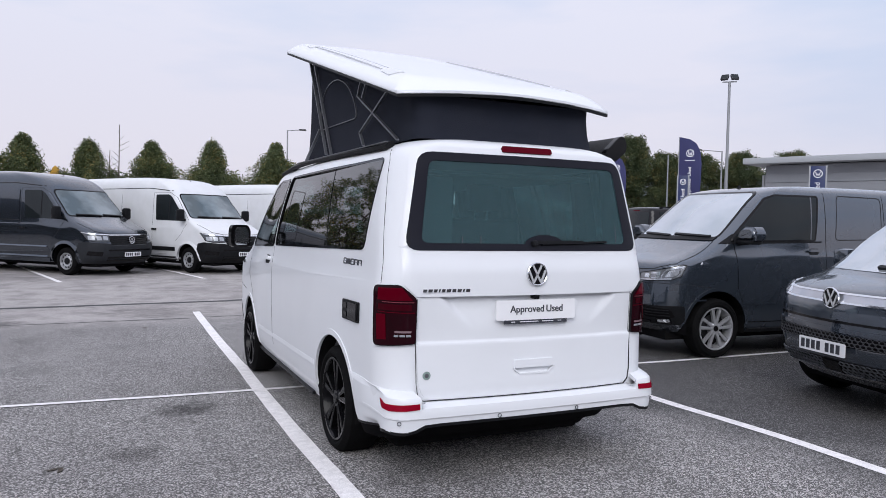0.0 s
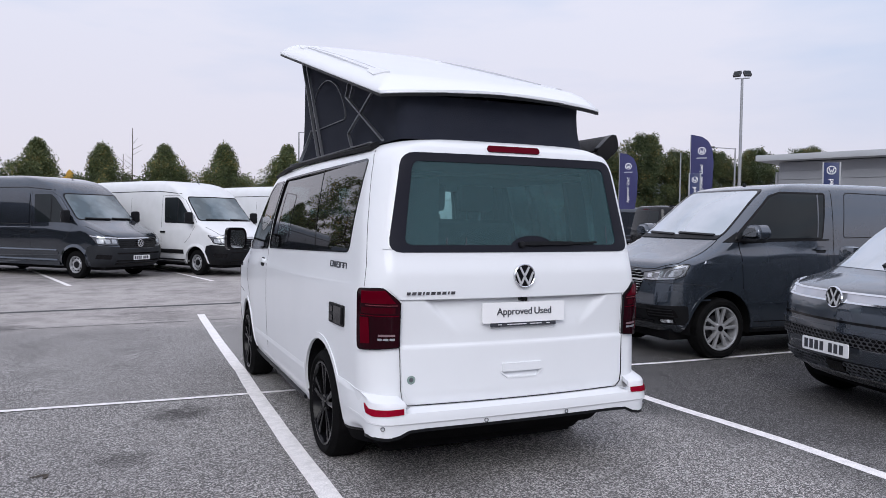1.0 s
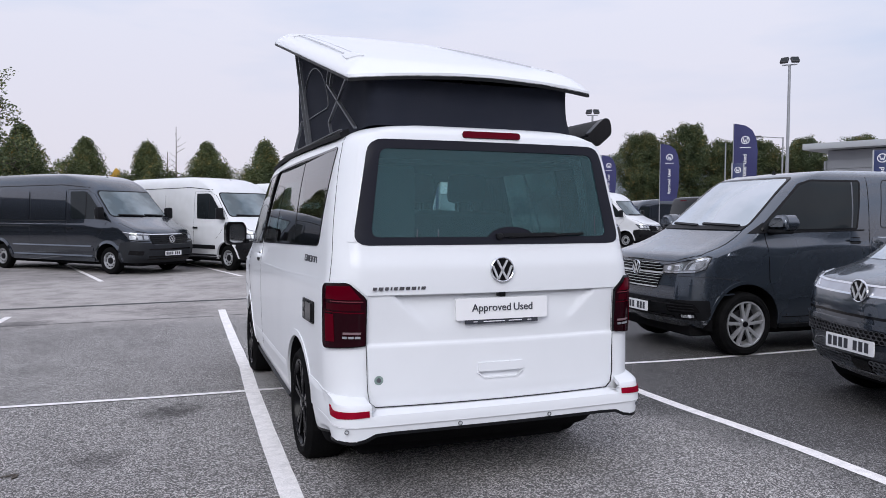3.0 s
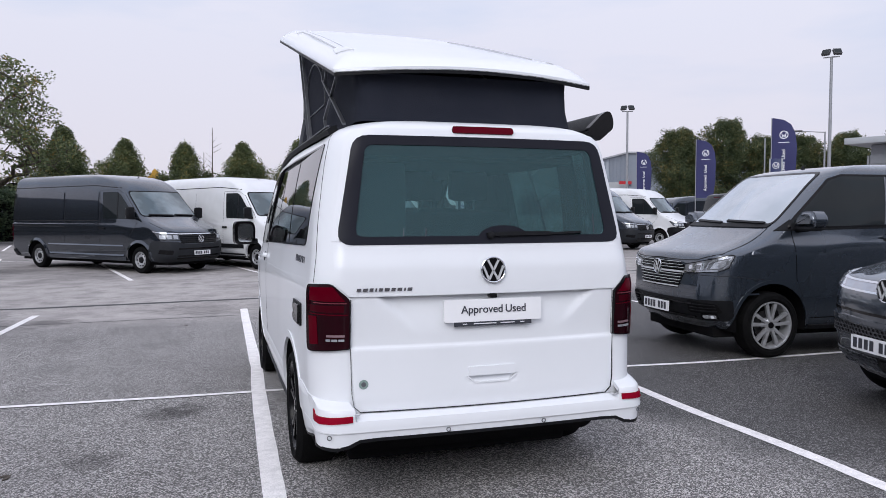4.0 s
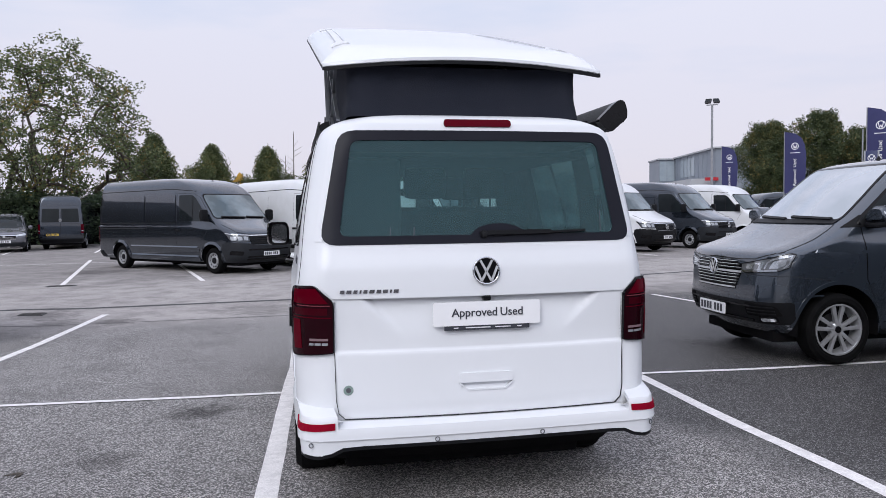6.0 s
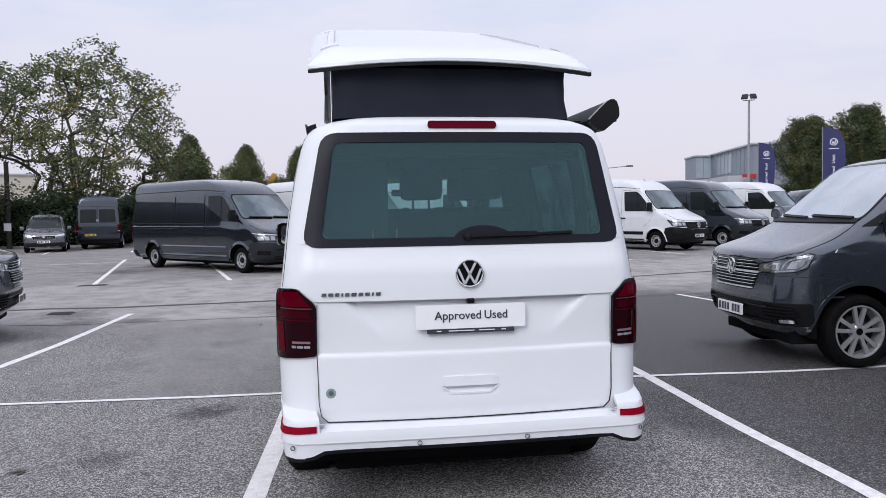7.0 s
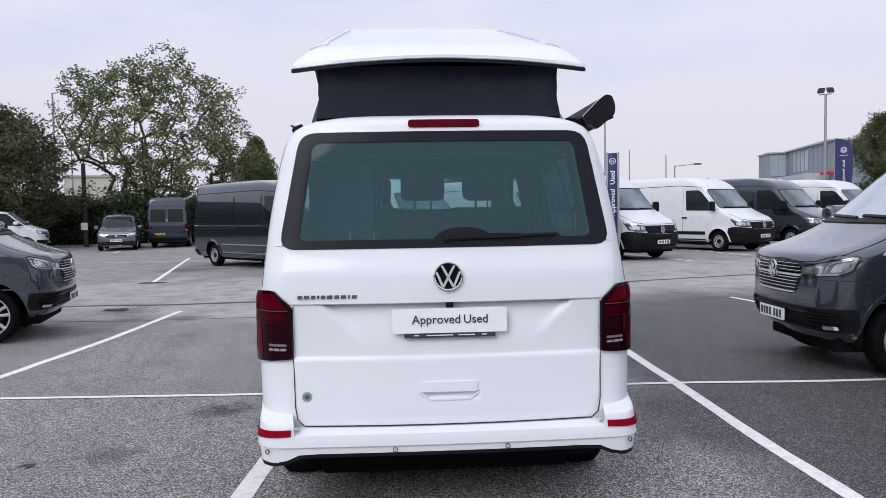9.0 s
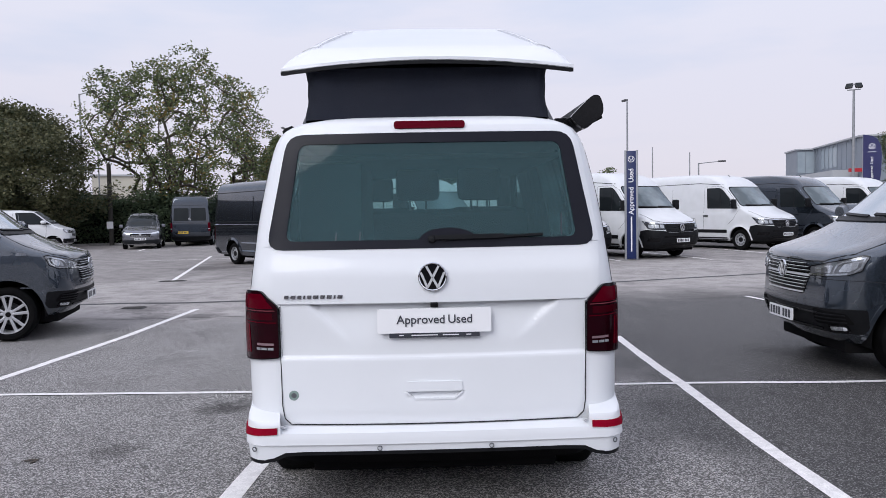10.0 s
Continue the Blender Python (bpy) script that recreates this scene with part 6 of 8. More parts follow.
        mirror = part("door_mirror", boxed(-0.10, 0.10, -0.07, 0.07, -0.15, 0.16, bevel=0.05), M_BLACKP, root, "tall black door mirror")
        mirror.matrix_basis = pose(s * 1.10, 5.52, 1.54)
        part("mirror_arm", boxed(-0.18 if s > 0 else 0.0, 0.0 if s > 0 else 0.18, -0.03, 0.05, -0.16, -0.10, bevel=0.015), M_BLACKP, mirror)
        part("mirror_glass", prism(rpoly([(-0.08, -0.14), (0.08, -0.14), (0.08, 0.14), (-0.08, 0.14)], 0.03), "y", -0.076, -0.070), M_CHROME, mirror)
        lp = [(s * 0.60, 0.845), (s * 0.95, 0.845), (s * 1.14, 0.885), (s * 1.24, 1.085), (s * 1.0, 1.045), (s * 0.60, 1.015)]
        hl = part("headlamp", patch(rpoly(lp, 0.02), BIG.fwrap, around, 0.008, 0.01, 0.06, 0.04), M_LAMPSMOKE, root, "clear headlamp")
        part("lamp_rim", ribbon(rpoly(lp, 0.02), 0.016, BIG.fwrap, around, 0.011, 0.006, closed=True), M_GLOSSBLK, hl)
        part("chrome_strip", ribbon([(s * 0.60, 1.010), (s * 1.0, 1.035), (s * 1.22, 1.072)], 0.020, BIG.fwrap, around, 0.016, 0.006), M_CHROME, hl)
        for a, b in ((0.65, 0.76), (0.80, 0.91), (0.95, 1.10)):
            part("reflector", patch(rpoly([(s * a, 0.885), (s * b, 0.885), (s * b, 0.985), (s * a, 0.975)], 0.02), BIG.fwrap, around, 0.014, 0.004, 0.06, 0.05), M_LAMPMID, hl)
        part("bonnet_gap", ribbon([(s * 0.0, 1.035), (s * 0.60, 1.045), (s * 0.84, 1.10), (s * 0.90, 1.30)], 0.010, BIG.front, FRONT, 0.002, 0.004), M_SEAM, root)
    scr = [(-0.86, 1.475), (0.86, 1.475), (0.79, 2.10), (-0.79, 2.10)]
    ws = part("windscreen", patch(rpoly(scr, 0.08), BIG.front, FRONT, 0.006, 0.006, 0.12, 0.1), M_SCREEN_BIG, root, "grey windscreen with sky reflection in its colour")
    part("screen_border", ring(rpoly([(-0.885, 1.455), (0.885, 1.455), (0.815, 2.125), (-0.815, 2.125)], 0.08), rpoly(scr, 0.07), BIG.front, FRONT, 0.008, 0.006), M_GLOSSBLK, ws)
    for x0, x1 in ((-0.70, -0.05), (0.02, 0.68)):
        part("wiper", ribbon([(x0, 1.47), (x1, 1.49)], 0.024, BIG.front, FRONT, 0.03, 0.01), M_BLACKP, root)
    grille = part("grille", patch(rpoly([(-0.58, 0.83), (-0.54, 0.765), (0.54, 0.765), (0.58, 0.83), (0.58, 1.005), (-0.58, 1.005)], 0.03), BIG.fwrap, FRONT, 0.005, 0.01, 0.1, 0.06), M_GLOSSBLK, root, "black grille with slats")
    for k, z in enumerate((0.80, 0.845, 0.90, 0.95)):
        part("slat", ribbon([(-0.55, z), (0.55, z)], 0.020, BIG.fwrap, FRONT, 0.024, 0.018), M_BLACKP, grille)
    part("chrome_strip", ribbon([(-0.60, 1.005), (0.60, 1.005)], 0.022, BIG.fwrap, around, 0.016, 0.01), M_CHROME, grille)
    emblem(root, pose(0, BIG.Yf(0, 0.885) + 0.035, 0.885, 0, 0, 180), 0.095)
    part("front_bumper", patch(rpoly([(-1.46, 0.31), (1.46, 0.31), (1.50, 0.60), (1.42, 0.80), (1.18, 0.84), (0.62, 0.80), (0.5, 0.755), (-0.5, 0.755), (-0.62, 0.80), (-1.18, 0.84), (-1.42, 0.80), (-1.50, 0.60)], 0.03), BIG.fwrap, around, 0.022, 0.02, 0.09, 0.06), trim or M_BUMPER, root, "dark plastic front bumper")
    for z in (0.40, 0.46, 0.64):
        part("bumper_slat", ribbon([(-0.66, z), (0.66, z)], 0.03, BIG.fwrap, FRONT, 0.028, 0.012), M_GLOSSBLK, root)
    for s in (-1, 1):
        part("bumper_recess", patch(rpoly([(s * 0.80, 0.50), (s * 1.16, 0.52), (s * 1.12, 0.62), (s * 0.78, 0.60)], 0.02), BIG.fwrap, around, 0.026, 0.01, 0.09, 0.06), M_GLOSSBLK, root)
    plate(root, pose(0, 6.885, 0.53, 0, 0, 180))
    part("underbody", boxed(-0.78, 0.78, 0.3, 6.5, 0.22, 0.36), M_LINER, root, "dark underbody")
    part("rear_bumper", patch(rpoly([(-1.10, 0.34), (1.10, 0.34), (1.10, 0.52), (-1.10, 0.52)], 0.03), BIG.wrap, around, 0.035, 0.03, 0.08, 0.06), M_BLACKP, root, "black rear bumper")
    for s in (-1, 1):
        part("rear_door_window", patch(rpoly([(s * 0.05, 1.32), (s * 0.82, 1.32), (s * 0.78, 1.98), (s * 0.05, 1.98)], 0.05), BIG.rear, REAR, 0.010, 0.010, 0.15, 0.15), M_GLASSDK, root, "dark rear door window")
        lp = part("tail_lamp", patch(rpoly([(s * 0.90, 0.78), (s * 1.04, 0.78), (s * 1.04, 1.22), (s * 0.88, 1.22)], 0.03), BIG.wrap, around, 0.012, 0.01, 0.05, 0.05), M_RED, root, "red tail lamp")
        part("lamp_band", ribbon([(s * 0.90, 0.90), (s * 1.03, 0.90)], 0.05, BIG.wrap, around, 0.015, 0.004), M_CLEAR, lp)
    part("rear_door_gap", ribbon([(0, 0.54), (0, 2.15)], 0.014, BIG.rear, REAR, 0.003, 0.004), M_SEAM, root)
    for z in (1.25, 2.12):
        part("rear_door_gap", ribbon([(-0.86, z), (0.86, z)], 0.010, BIG.rear, REAR, 0.003, 0.004), M_SEAM, root)
    emblem(root, pose(0, BIG.Yr(0, 1.42) - 0.02, 1.42), 0.07)
    plate(root, pose(-0.35, BIG.Yr(0.3, 0.72) - 0.02, 0.72), M_PLATEY)
    an = part("roof_aerial", tubed((0, 4.62, 2.40), (0, 4.40, 2.56), 0.016, 0.007), M_BLACKP, root)
    part("aerial_foot", boxed(-0.03, 0.03, 4.55, 4.70, 2.34, 2.42, bevel=0.01), M_BLACKP, an)


DARKLABEL, WHITELABEL = "dark grey high-roof panel van with steel wheels", "white high-roof panel van with black bumpers and steel wheels"
bigdark = thing("large_van", pose(-3.95, 25.3, 0, 0, 0, -137.2), DARKLABEL, "van", "parked vans")
big_van(bigdark, M_DARK, None)
bigwhite = thing("large_van", pose(0.0, 26.2, 0, 0, 0, -149), WHITELABEL, "van", "parked vans")
big_van(bigwhite, M_WHITE_VAN, M_BLACKP, white_skirt=True)
for src, x, y, yaw in ((bigwhite, 3.9, 27.6, -151), (bigwhite, 11.5, 31.2, -152), (bigwhite, 6.87, 28.15, -153), (bigdark, 14.9, 32.6, -152), (bigwhite, 19.0, 35.2, -152)):
    copy_thing(src, pose(x, y, 0, 0, 0, yaw) @ Matrix.Diagonal((1, 1, 1.05 if x > 5 else 1.0, 1)))
copy_thing(bigdark, pose(-9.9, 38.6, 0, 0, 0, 8))

# ---- dark grey electric people carrier ----
BUS = Shell(
    w=[(0.26, 0.86), (0.40, 0.95), (0.65, 0.975), (1.0, 0.98), (1.15, 0.965), (1.5, 0.91), (1.78, 0.82), (1.87, 0.74), (1.92, 0.58), (1.935, 0.4)],
    yr=[(0.26, 0.2), (0.5, 0.0), (1.0, 0.02), (1.7, 0.14), (1.935, 0.4)],
    yf=[(0.26, 4.50), (0.42, 4.67), (0.60, 4.71), (0.85, 4.70), (1.0, 4.64), (1.06, 4.50), (1.12, 4.28), (1.20, 4.12), (1.5, 3.72), (1.75, 3.3), (1.86, 2.95), (1.92, 2.5), (1.935, 2.2)],
    ra=0.2, rb=0.2, fa=[(0.3, 0.42), (1.0, 0.46), (1.3, 0.34), (1.9, 0.3)], fb=[(0.3, 0.42), (1.0, 0.46), (1.3, 0.34), (1.9, 0.3)], bow=0.04, fbow=0.13, taper=0.03, ftaper=0.03)
BUS_ZS = [0.26, 0.32, 0.38, 0.45, 0.55, 0.65, 0.75, 0.85, 0.93, 0.99, 1.03, 1.07, 1.11, 1.16, 1.22, 1.32, 1.44, 1.56, 1.66, 1.75, 1.81, 1.86, 1.895, 1.92, 1.935]
bus = thing("people_carrier", pose(10.18, 3.45, 0.008, 0, 0, 78), "dark grey electric people carrier with light strip and honeycomb bumper", "van", "parked vans")
part("body", carve(BUS.mesh(BUS_ZS, nside=36), M_GREY, [(c, M_LINER) for ya in (0.95, 3.90) for c in arch_cut(ya, 0.36, 0.41, 0.95)]), None, bus)
bf = BUS.fwrap
hood = part("bonnet", patch(rpoly([(-0.62, 0.985), (0.62, 0.985), (0.70, 1.12), (-0.70, 1.12)], 0.05), BUS.front, FRONT, 0.004, 0.006, 0.06, 0.012), M_GREY, bus, "dark grey bonnet panel")
strip = part("light_strip", ribbon([(-0.95, 0.99), (-0.5, 0.955), (0.5, 0.955), (0.95, 0.99)], 0.080, bf, around, 0.012, 0.01), M_STRIPLENS, bus, "bright strip across the nose")
for dz in (-0.036, 0.036):
    part("chrome_line", ribbon([(-0.95, 0.99 + dz), (-0.5, 0.955 + dz), (0.5, 0.955 + dz), (0.95, 0.99 + dz)], 0.014, bf, around, 0.016, 0.006), M_CHROME, strip)
part("nose_panel", patch(rpoly([(-0.86, 0.78), (0.86, 0.78), (0.90, 0.93), (-0.90, 0.93)], 0.04), bf, around, 0.006, 0.01, 0.06, 0.05), M_GREY, bus, "glossy grey nose panel")
part("nose_gap", ribbon([(-0.9, 0.765), (0.9, 0.765)], 0.02, bf, around, 0.007, 0.01), M_GLOSSBLK, bus)
emblem(bus, pose(0, BUS.Yf(0, 0.95) + 0.03, 0.955, 0, 0, 180), 0.088)
for z0, z1, hw in ((0.575, 0.668, 0.98), (0.350, 0.452, 0.90)):
    comb = part("honeycomb_intake", patch(rpoly([(-hw, z0), (hw, z0), (hw + 0.02, z1), (-hw - 0.02, z1)], 0.03), bf, around, 0.004, 0.01, 0.06, 0.05), M_GLOSSBLK, bus, "black honeycomb bumper intake")
    for j in range(3):
        for k in range(40):
            sx = -hw + 0.05 + 0.049 * k + (0.0245 if j % 2 else 0)
            z = z0 + 0.022 + 0.028 * j
            if sx > hw - 0.03 or (z0 < 0.4 and abs(sx) < 0.10):
                continue
            hexa = [(sx + 0.026 * math.cos(math.radians(60 * q)), z + 0.016 * math.sin(math.radians(60 * q))) for q in range(6)]
            # lower cells in grey metal: the glint on their edges is set as colour
            part("honeycomb_cell", ribbon(hexa, 0.0034, bf, around, 0.012, 0.006, closed=True, step=0.2), M_COMB if z0 > 0.5 else M_STRUT, comb, smooth=False)
part("sensor_box", patch(rpoly([(-0.09, 0.36), (0.09, 0.36), (0.09, 0.44), (-0.09, 0.44)], 0.02), bf, around, 0.014, 0.008, 0.05, 0.05), M_GLOSSBLK, bus)
part("nose_lip", ribbon([(-1.0, 0.70), (-0.85, 0.70), (0.85, 0.70), (1.0, 0.70)], 0.035, bf, around, 0.020, 0.012), M_GREY, bus)
part("chin_strip", ribbon([(-0.95, 0.40), (-0.8, 0.345), (0.8, 0.345), (0.95, 0.40)], 0.018, bf, around, 0.02, 0.01), M_CHROME, bus, "bright chin strip")
for s in (-1, 1):
    hl = part("headlamp", patch(rpoly([(s * 0.58, 0.94), (s * 0.98, 0.96), (s * 1.12, 1.04), (s * 0.95, 1.05), (s * 0.62, 0.995)], 0.02), bf, around, 0.010, 0.01, 0.05, 0.04), M_CLEAR, bus, "clear headlamp")
    part("lamp_core", patch(rpoly([(s * 0.72, 0.955), (s * 0.86, 0.962), (s * 0.88, 1.0), (s * 0.74, 0.99)], 0.01), bf, around, 0.014, 0.004, 0.05, 0.04), M_LAMPDK, hl)
    part("side_window", patch(rpoly([(0.4, 1.70), (0.4, 1.22), (3.9, 1.18), (3.3, 1.66)], 0.06), BUS.side(s), outward, 0.004, 0.004, 0.12, 0.1), M_GLASSDK, bus)
    for ya in (0.95, 3.90):
        wheel("wheel", bus, (s * 0.84, ya, 0.36), s, 0.36, 0.24, 0.25, "five", M_ALLOY)
        part("arch_liner", boxed(-0.2, 0.05, -0.3, 0.3, 0.0, 0.36), M_LINER, bus).matrix_basis = pose(s * 0.66, ya, 0.33)
    mr = part("door_mirror", boxed(-0.10, 0.10, -0.06, 0.06, -0.09, 0.09, bevel=0.04), M_GREY, bus)
    mr.matrix_basis = pose(s * 1.08, 3.62, 1.24)
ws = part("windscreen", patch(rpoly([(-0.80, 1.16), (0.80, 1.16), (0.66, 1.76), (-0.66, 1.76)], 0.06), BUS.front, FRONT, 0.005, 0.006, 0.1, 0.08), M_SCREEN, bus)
part("wiper", ribbon([(-0.6, 1.175), (0.1, 1.19)], 0.02, BUS.front, FRONT, 0.03, 0.01), M_BLACKP, bus)
plate(bus, pose(0.03, 4.750, 0.548, 0, 0, 180))
part("underbody", boxed(-0.7, 0.7, 0.4, 4.3, 0.18, 0.32), M_LINER, bus)

# ---- small silver-grey van facing the camera, and dark cars far off ----
CAR = Shell(
    w=[(0.22, 0.80), (0.40, 0.87), (0.75, 0.90), (0.95, 0.88), (1.3, 0.80), (1.62, 0.70), (1.72, 0.58), (1.76, 0.4)],
    yr=[(0.22, 0.15), (0.5, 0.0), (1.0, 0.04), (1.5, 0.2), (1.76, 0.6)],
    yf=[(0.22, 4.2), (0.42, 4.38), (0.7, 4.40), (0.88, 4.30), (0.98, 3.95), (1.06, 3.55), (1.35, 3.10), (1.6, 2.65), (1.72, 2.3), (1.76, 2.0)],
    ra=0.2, rb=0.2, fa=0.36, fb=0.4, bow=0.04, fbow=0.12, taper=0.03, ftaper=0.03)
CAR_ZS = [0.22, 0.3, 0.4, 0.52, 0.64, 0.76, 0.86, 0.93, 0.99, 1.05, 1.15, 1.28, 1.42, 1.54, 1.64, 1.70, 1.74, 1.76]


def small_car(root, paint):
    part("body", carve(CAR.mesh(CAR_ZS, nside=30), paint, [(c, M_LINER) for ya in (0.8, 3.5) for c in arch_cut(ya, 0.31, 0.37, 0.86)]), None, root)
    for s in (-1, 1):
        part("side_window", patch(rpoly([(0.7, 1.56), (0.55, 1.05), (3.3, 1.03), (2.7, 1.54)], 0.06), CAR.side(s), outward, 0.004, 0.004, 0.15, 0.12), M_GLASSDK, root)
        part("headlamp", patch(rpoly([(s * 0.46, 0.72), (s * 0.95, 0.78), (s * 0.98, 0.88), (s * 0.5, 0.80)], 0.03), CAR.fwrap, around, 0.008, 0.01, 0.08, 0.06), M_CLEAR, root)
        part("door_mirror", boxed(-0.09, 0.09, -0.06, 0.06, -0.08, 0.08, bevel=0.04), paint, root).matrix_basis = pose(s * 0.98, 3.05, 1.12)
        part("roof_bar", beam((s * 0.58, 0.7, 1.765), (s * 0.58, 2.5, 1.765), 0.03, 0.03), M_BLACKP, root)
        for ya in (0.8, 3.5):
            wheel("wheel", root, (s * 0.77, ya, 0.31), s, 0.31, 0.2, 0.2, "five", M_ALLOY)
    part("windscreen", patch(rpoly([(-0.70, 1.08), (0.70, 1.08), (0.58, 1.62), (-0.58, 1.62)], 0.06), CAR.front, FRONT, 0.005, 0.006, 0.12, 0.08), M_GLASSDK, root)
    gr = part("grille", patch(rpoly([(-0.42, 0.60), (0.42, 0.60), (0.48, 0.76), (-0.48, 0.76)], 0.05), CAR.fwrap, FRONT, 0.006, 0.01, 0.08, 0.06), M_GLOSSBLK, root)
    part("chrome_frame", ribbon(rpoly([(-0.44, 0.59), (0.44, 0.59), (0.50, 0.77), (-0.50, 0.77)], 0.05), 0.025, CAR.fwrap, FRONT, 0.012, 0.01, closed=True), M_CHROME, gr)
    part("lower_intake", patch(rpoly([(-0.7, 0.30), (0.7, 0.30), (0.7, 0.42), (-0.7, 0.42)], 0.05), CAR.fwrap, FRONT, 0.006, 0.01, 0.08, 0.06), M_BLACKP, root)
    part("lower_bumper", patch(rpoly([(-1.25, 0.24), (1.25, 0.24), (1.25, 0.44), (0.8, 0.46), (-0.8, 0.46), (-1.25, 0.44)], 0.04), CAR.fwrap, around, 0.012, 0.012, 0.09, 0.06), M_BUMPER, root, "black lower bumper")
    part("skid_strip", ribbon([(-0.62, 0.27), (0.62, 0.27)], 0.03, CAR.fwrap, FRONT, 0.020, 0.008), M_CHROME, root, "bright skid strip")
    part("chrome_badge", lathe([(0.0, 0.001), (0.0, 0.05), (-0.01, 0.05), (-0.01, 0.001)], "Y", 16), M_EMBLEM, root).matrix_basis = pose(0, CAR.Yf(0, 0.72) + 0.03, 0.72, 0, 0, 180)
    for z in (0.635, 0.685):
        part("grille_slat", ribbon([(-0.40, z), (0.40, z)], 0.016, CAR.fwrap, FRONT, 0.014, 0.008), M_CHROME, gr)
    plate(root, pose(0, 4.43, 0.50, 0, 0, 180))


pug = thing("small_van", pose(-12.65, 40.15, 0, 0, 0, 196), "silver grey small van with chrome framed grille", "van", "parked vans")
small_car(pug, M_SILVER)
black = thing("window_van", pose(15.0, 18.5, 0.03, 0, 0, -97) @ Matrix.Diagonal((1, 1, 1.03, 1)), "black van with dark windows and roof rails", "van", "parked vans")
mid_van(black, M_BLACKVAN, False, "ten", M_ALLOY, False)
part("rear_window", patch(rpoly([(-0.72, 1.33), (0.72, 1.33), (0.66, 1.84), (-0.66, 1.84)], 0.06), MID.rear, REAR, 0.006, 0.006, 0.10, 0.08), M_GLASSDK, black, "dark rear window")
part("brake_lamp", patch(rpoly([(-0.16, 1.885), (0.16, 1.885), (0.16, 1.905), (-0.16, 1.905)], 0.008), MID.rear, REAR, 0.010, 0.006, 0.05, 0.02), M_RED, black, "red high brake lamp")
for s in (-1, 1):
    part("side_window", patch(rpoly([(0.46, 1.86), (0.53, 1.36), (2.36, 1.345), (2.30, 1.86)], 0.06), MID.side(s), outward, 0.006, 0.006, 0.10, 0.08), M_GLASSDK, black, "dark side window")
    part("tail_lamp", patch(rpoly([(s * 0.86, 0.82), (s * 1.00, 0.82), (s * 1.00, 1.18), (s * 0.86, 1.18)], 0.03), MID.wrap, around, 0.010, 0.008, 0.04, 0.05), M_RED, black, "red tail lamp")
    part("roof_rail", beam((s * 0.66, 0.55, 2.00), (s * 0.66, 3.0, 2.00), 0.03, 0.035), M_BLACKP, black, "black roof rail")
    for y in (0.60, 1.75, 2.92):
        part("rail_foot", boxed(s * 0.66 - 0.02, s * 0.66 + 0.02, y - 0.05, y + 0.05, 1.90, 1.99, bevel=0.006), M_BLACKP, black)
part("rear_bumper", patch(rpoly([(-1.10, 0.36), (1.10, 0.36), (1.10, 0.62), (-1.10, 0.62)], 0.03), MID.wrap, around, 0.020, 0.02, 0.08, 0.06), M_BLACKVAN, black, "black rear bumper")
copy_thing(bigdark, pose(33.8, 41.0, 0, 0, 0, 92))

# ---- ground ----
gbm = bmesh.new()
gs = 600
gx = [-gs, -300, -120, -60, -30, -15, -8, -4, -3.2, -2.9, -2.6, -2.3, -2.0, -1, 0, 1, 2, 3] + [3.4 + 0.2 * k for k in range(20)] + [8, 12, 20, 40, 80, 160, 300, gs]
gy = [-gs, -300, -120, -40, -16, -8, -4, 0, 2] + [2.5 + 0.25 * k for k in range(72)] + [22, 26, 32, 40, 60, 90, 160, 300, gs]
rows = [[gbm.verts.new((x, y, ground_z(x, y))) for x in gx] for y in gy]
for p, q in zip(rows, rows[1:]):
    for k in range(len(gx) - 1):
        gbm.faces.new((p[k], p[k + 1], q[k + 1], q[k]))
ground = solid("ground", gbm, M_ASPHALT, pose(0, 0, 0), "worn grey asphalt car park", "ground", kind="structure", smooth=True)


def line_mark(pts, width, name="bay_line", material=None, label="worn white painted bay line", z=0.004):
    bm = bmesh.new()
    p = dense(pts, 0.25, False)
    L, R = [], []
    for i in range(len(p)):
        d = (p[min(i + 1, len(p) - 1)] - p[max(i - 1, 0)]).normalized()
        s = Vector((-d.y, d.x))
        w0 = width / 2 * (1 + 0.10 * noise.noise(Vector((p[i].x * 2.1, p[i].y * 2.1, 1.0))))
        w1 = width / 2 * (1 + 0.10 * noise.noise(Vector((p[i].x * 2.1, p[i].y * 2.1, 7.0))))
        for row, c in ((L, p[i] + s * w0), (R, p[i] - s * w1)):
            row.append(bm.verts.new((c.x, c.y, z + ground_z(c.x, c.y))))
    for i in range(len(p) - 1):
        bm.faces.new((L[i], R[i], R[i + 1], L[i + 1]))
    return solid(name, bm, material or M_PAINTLINE, Matrix(), label, "road marking", "bay lines", "structure", smooth=False)


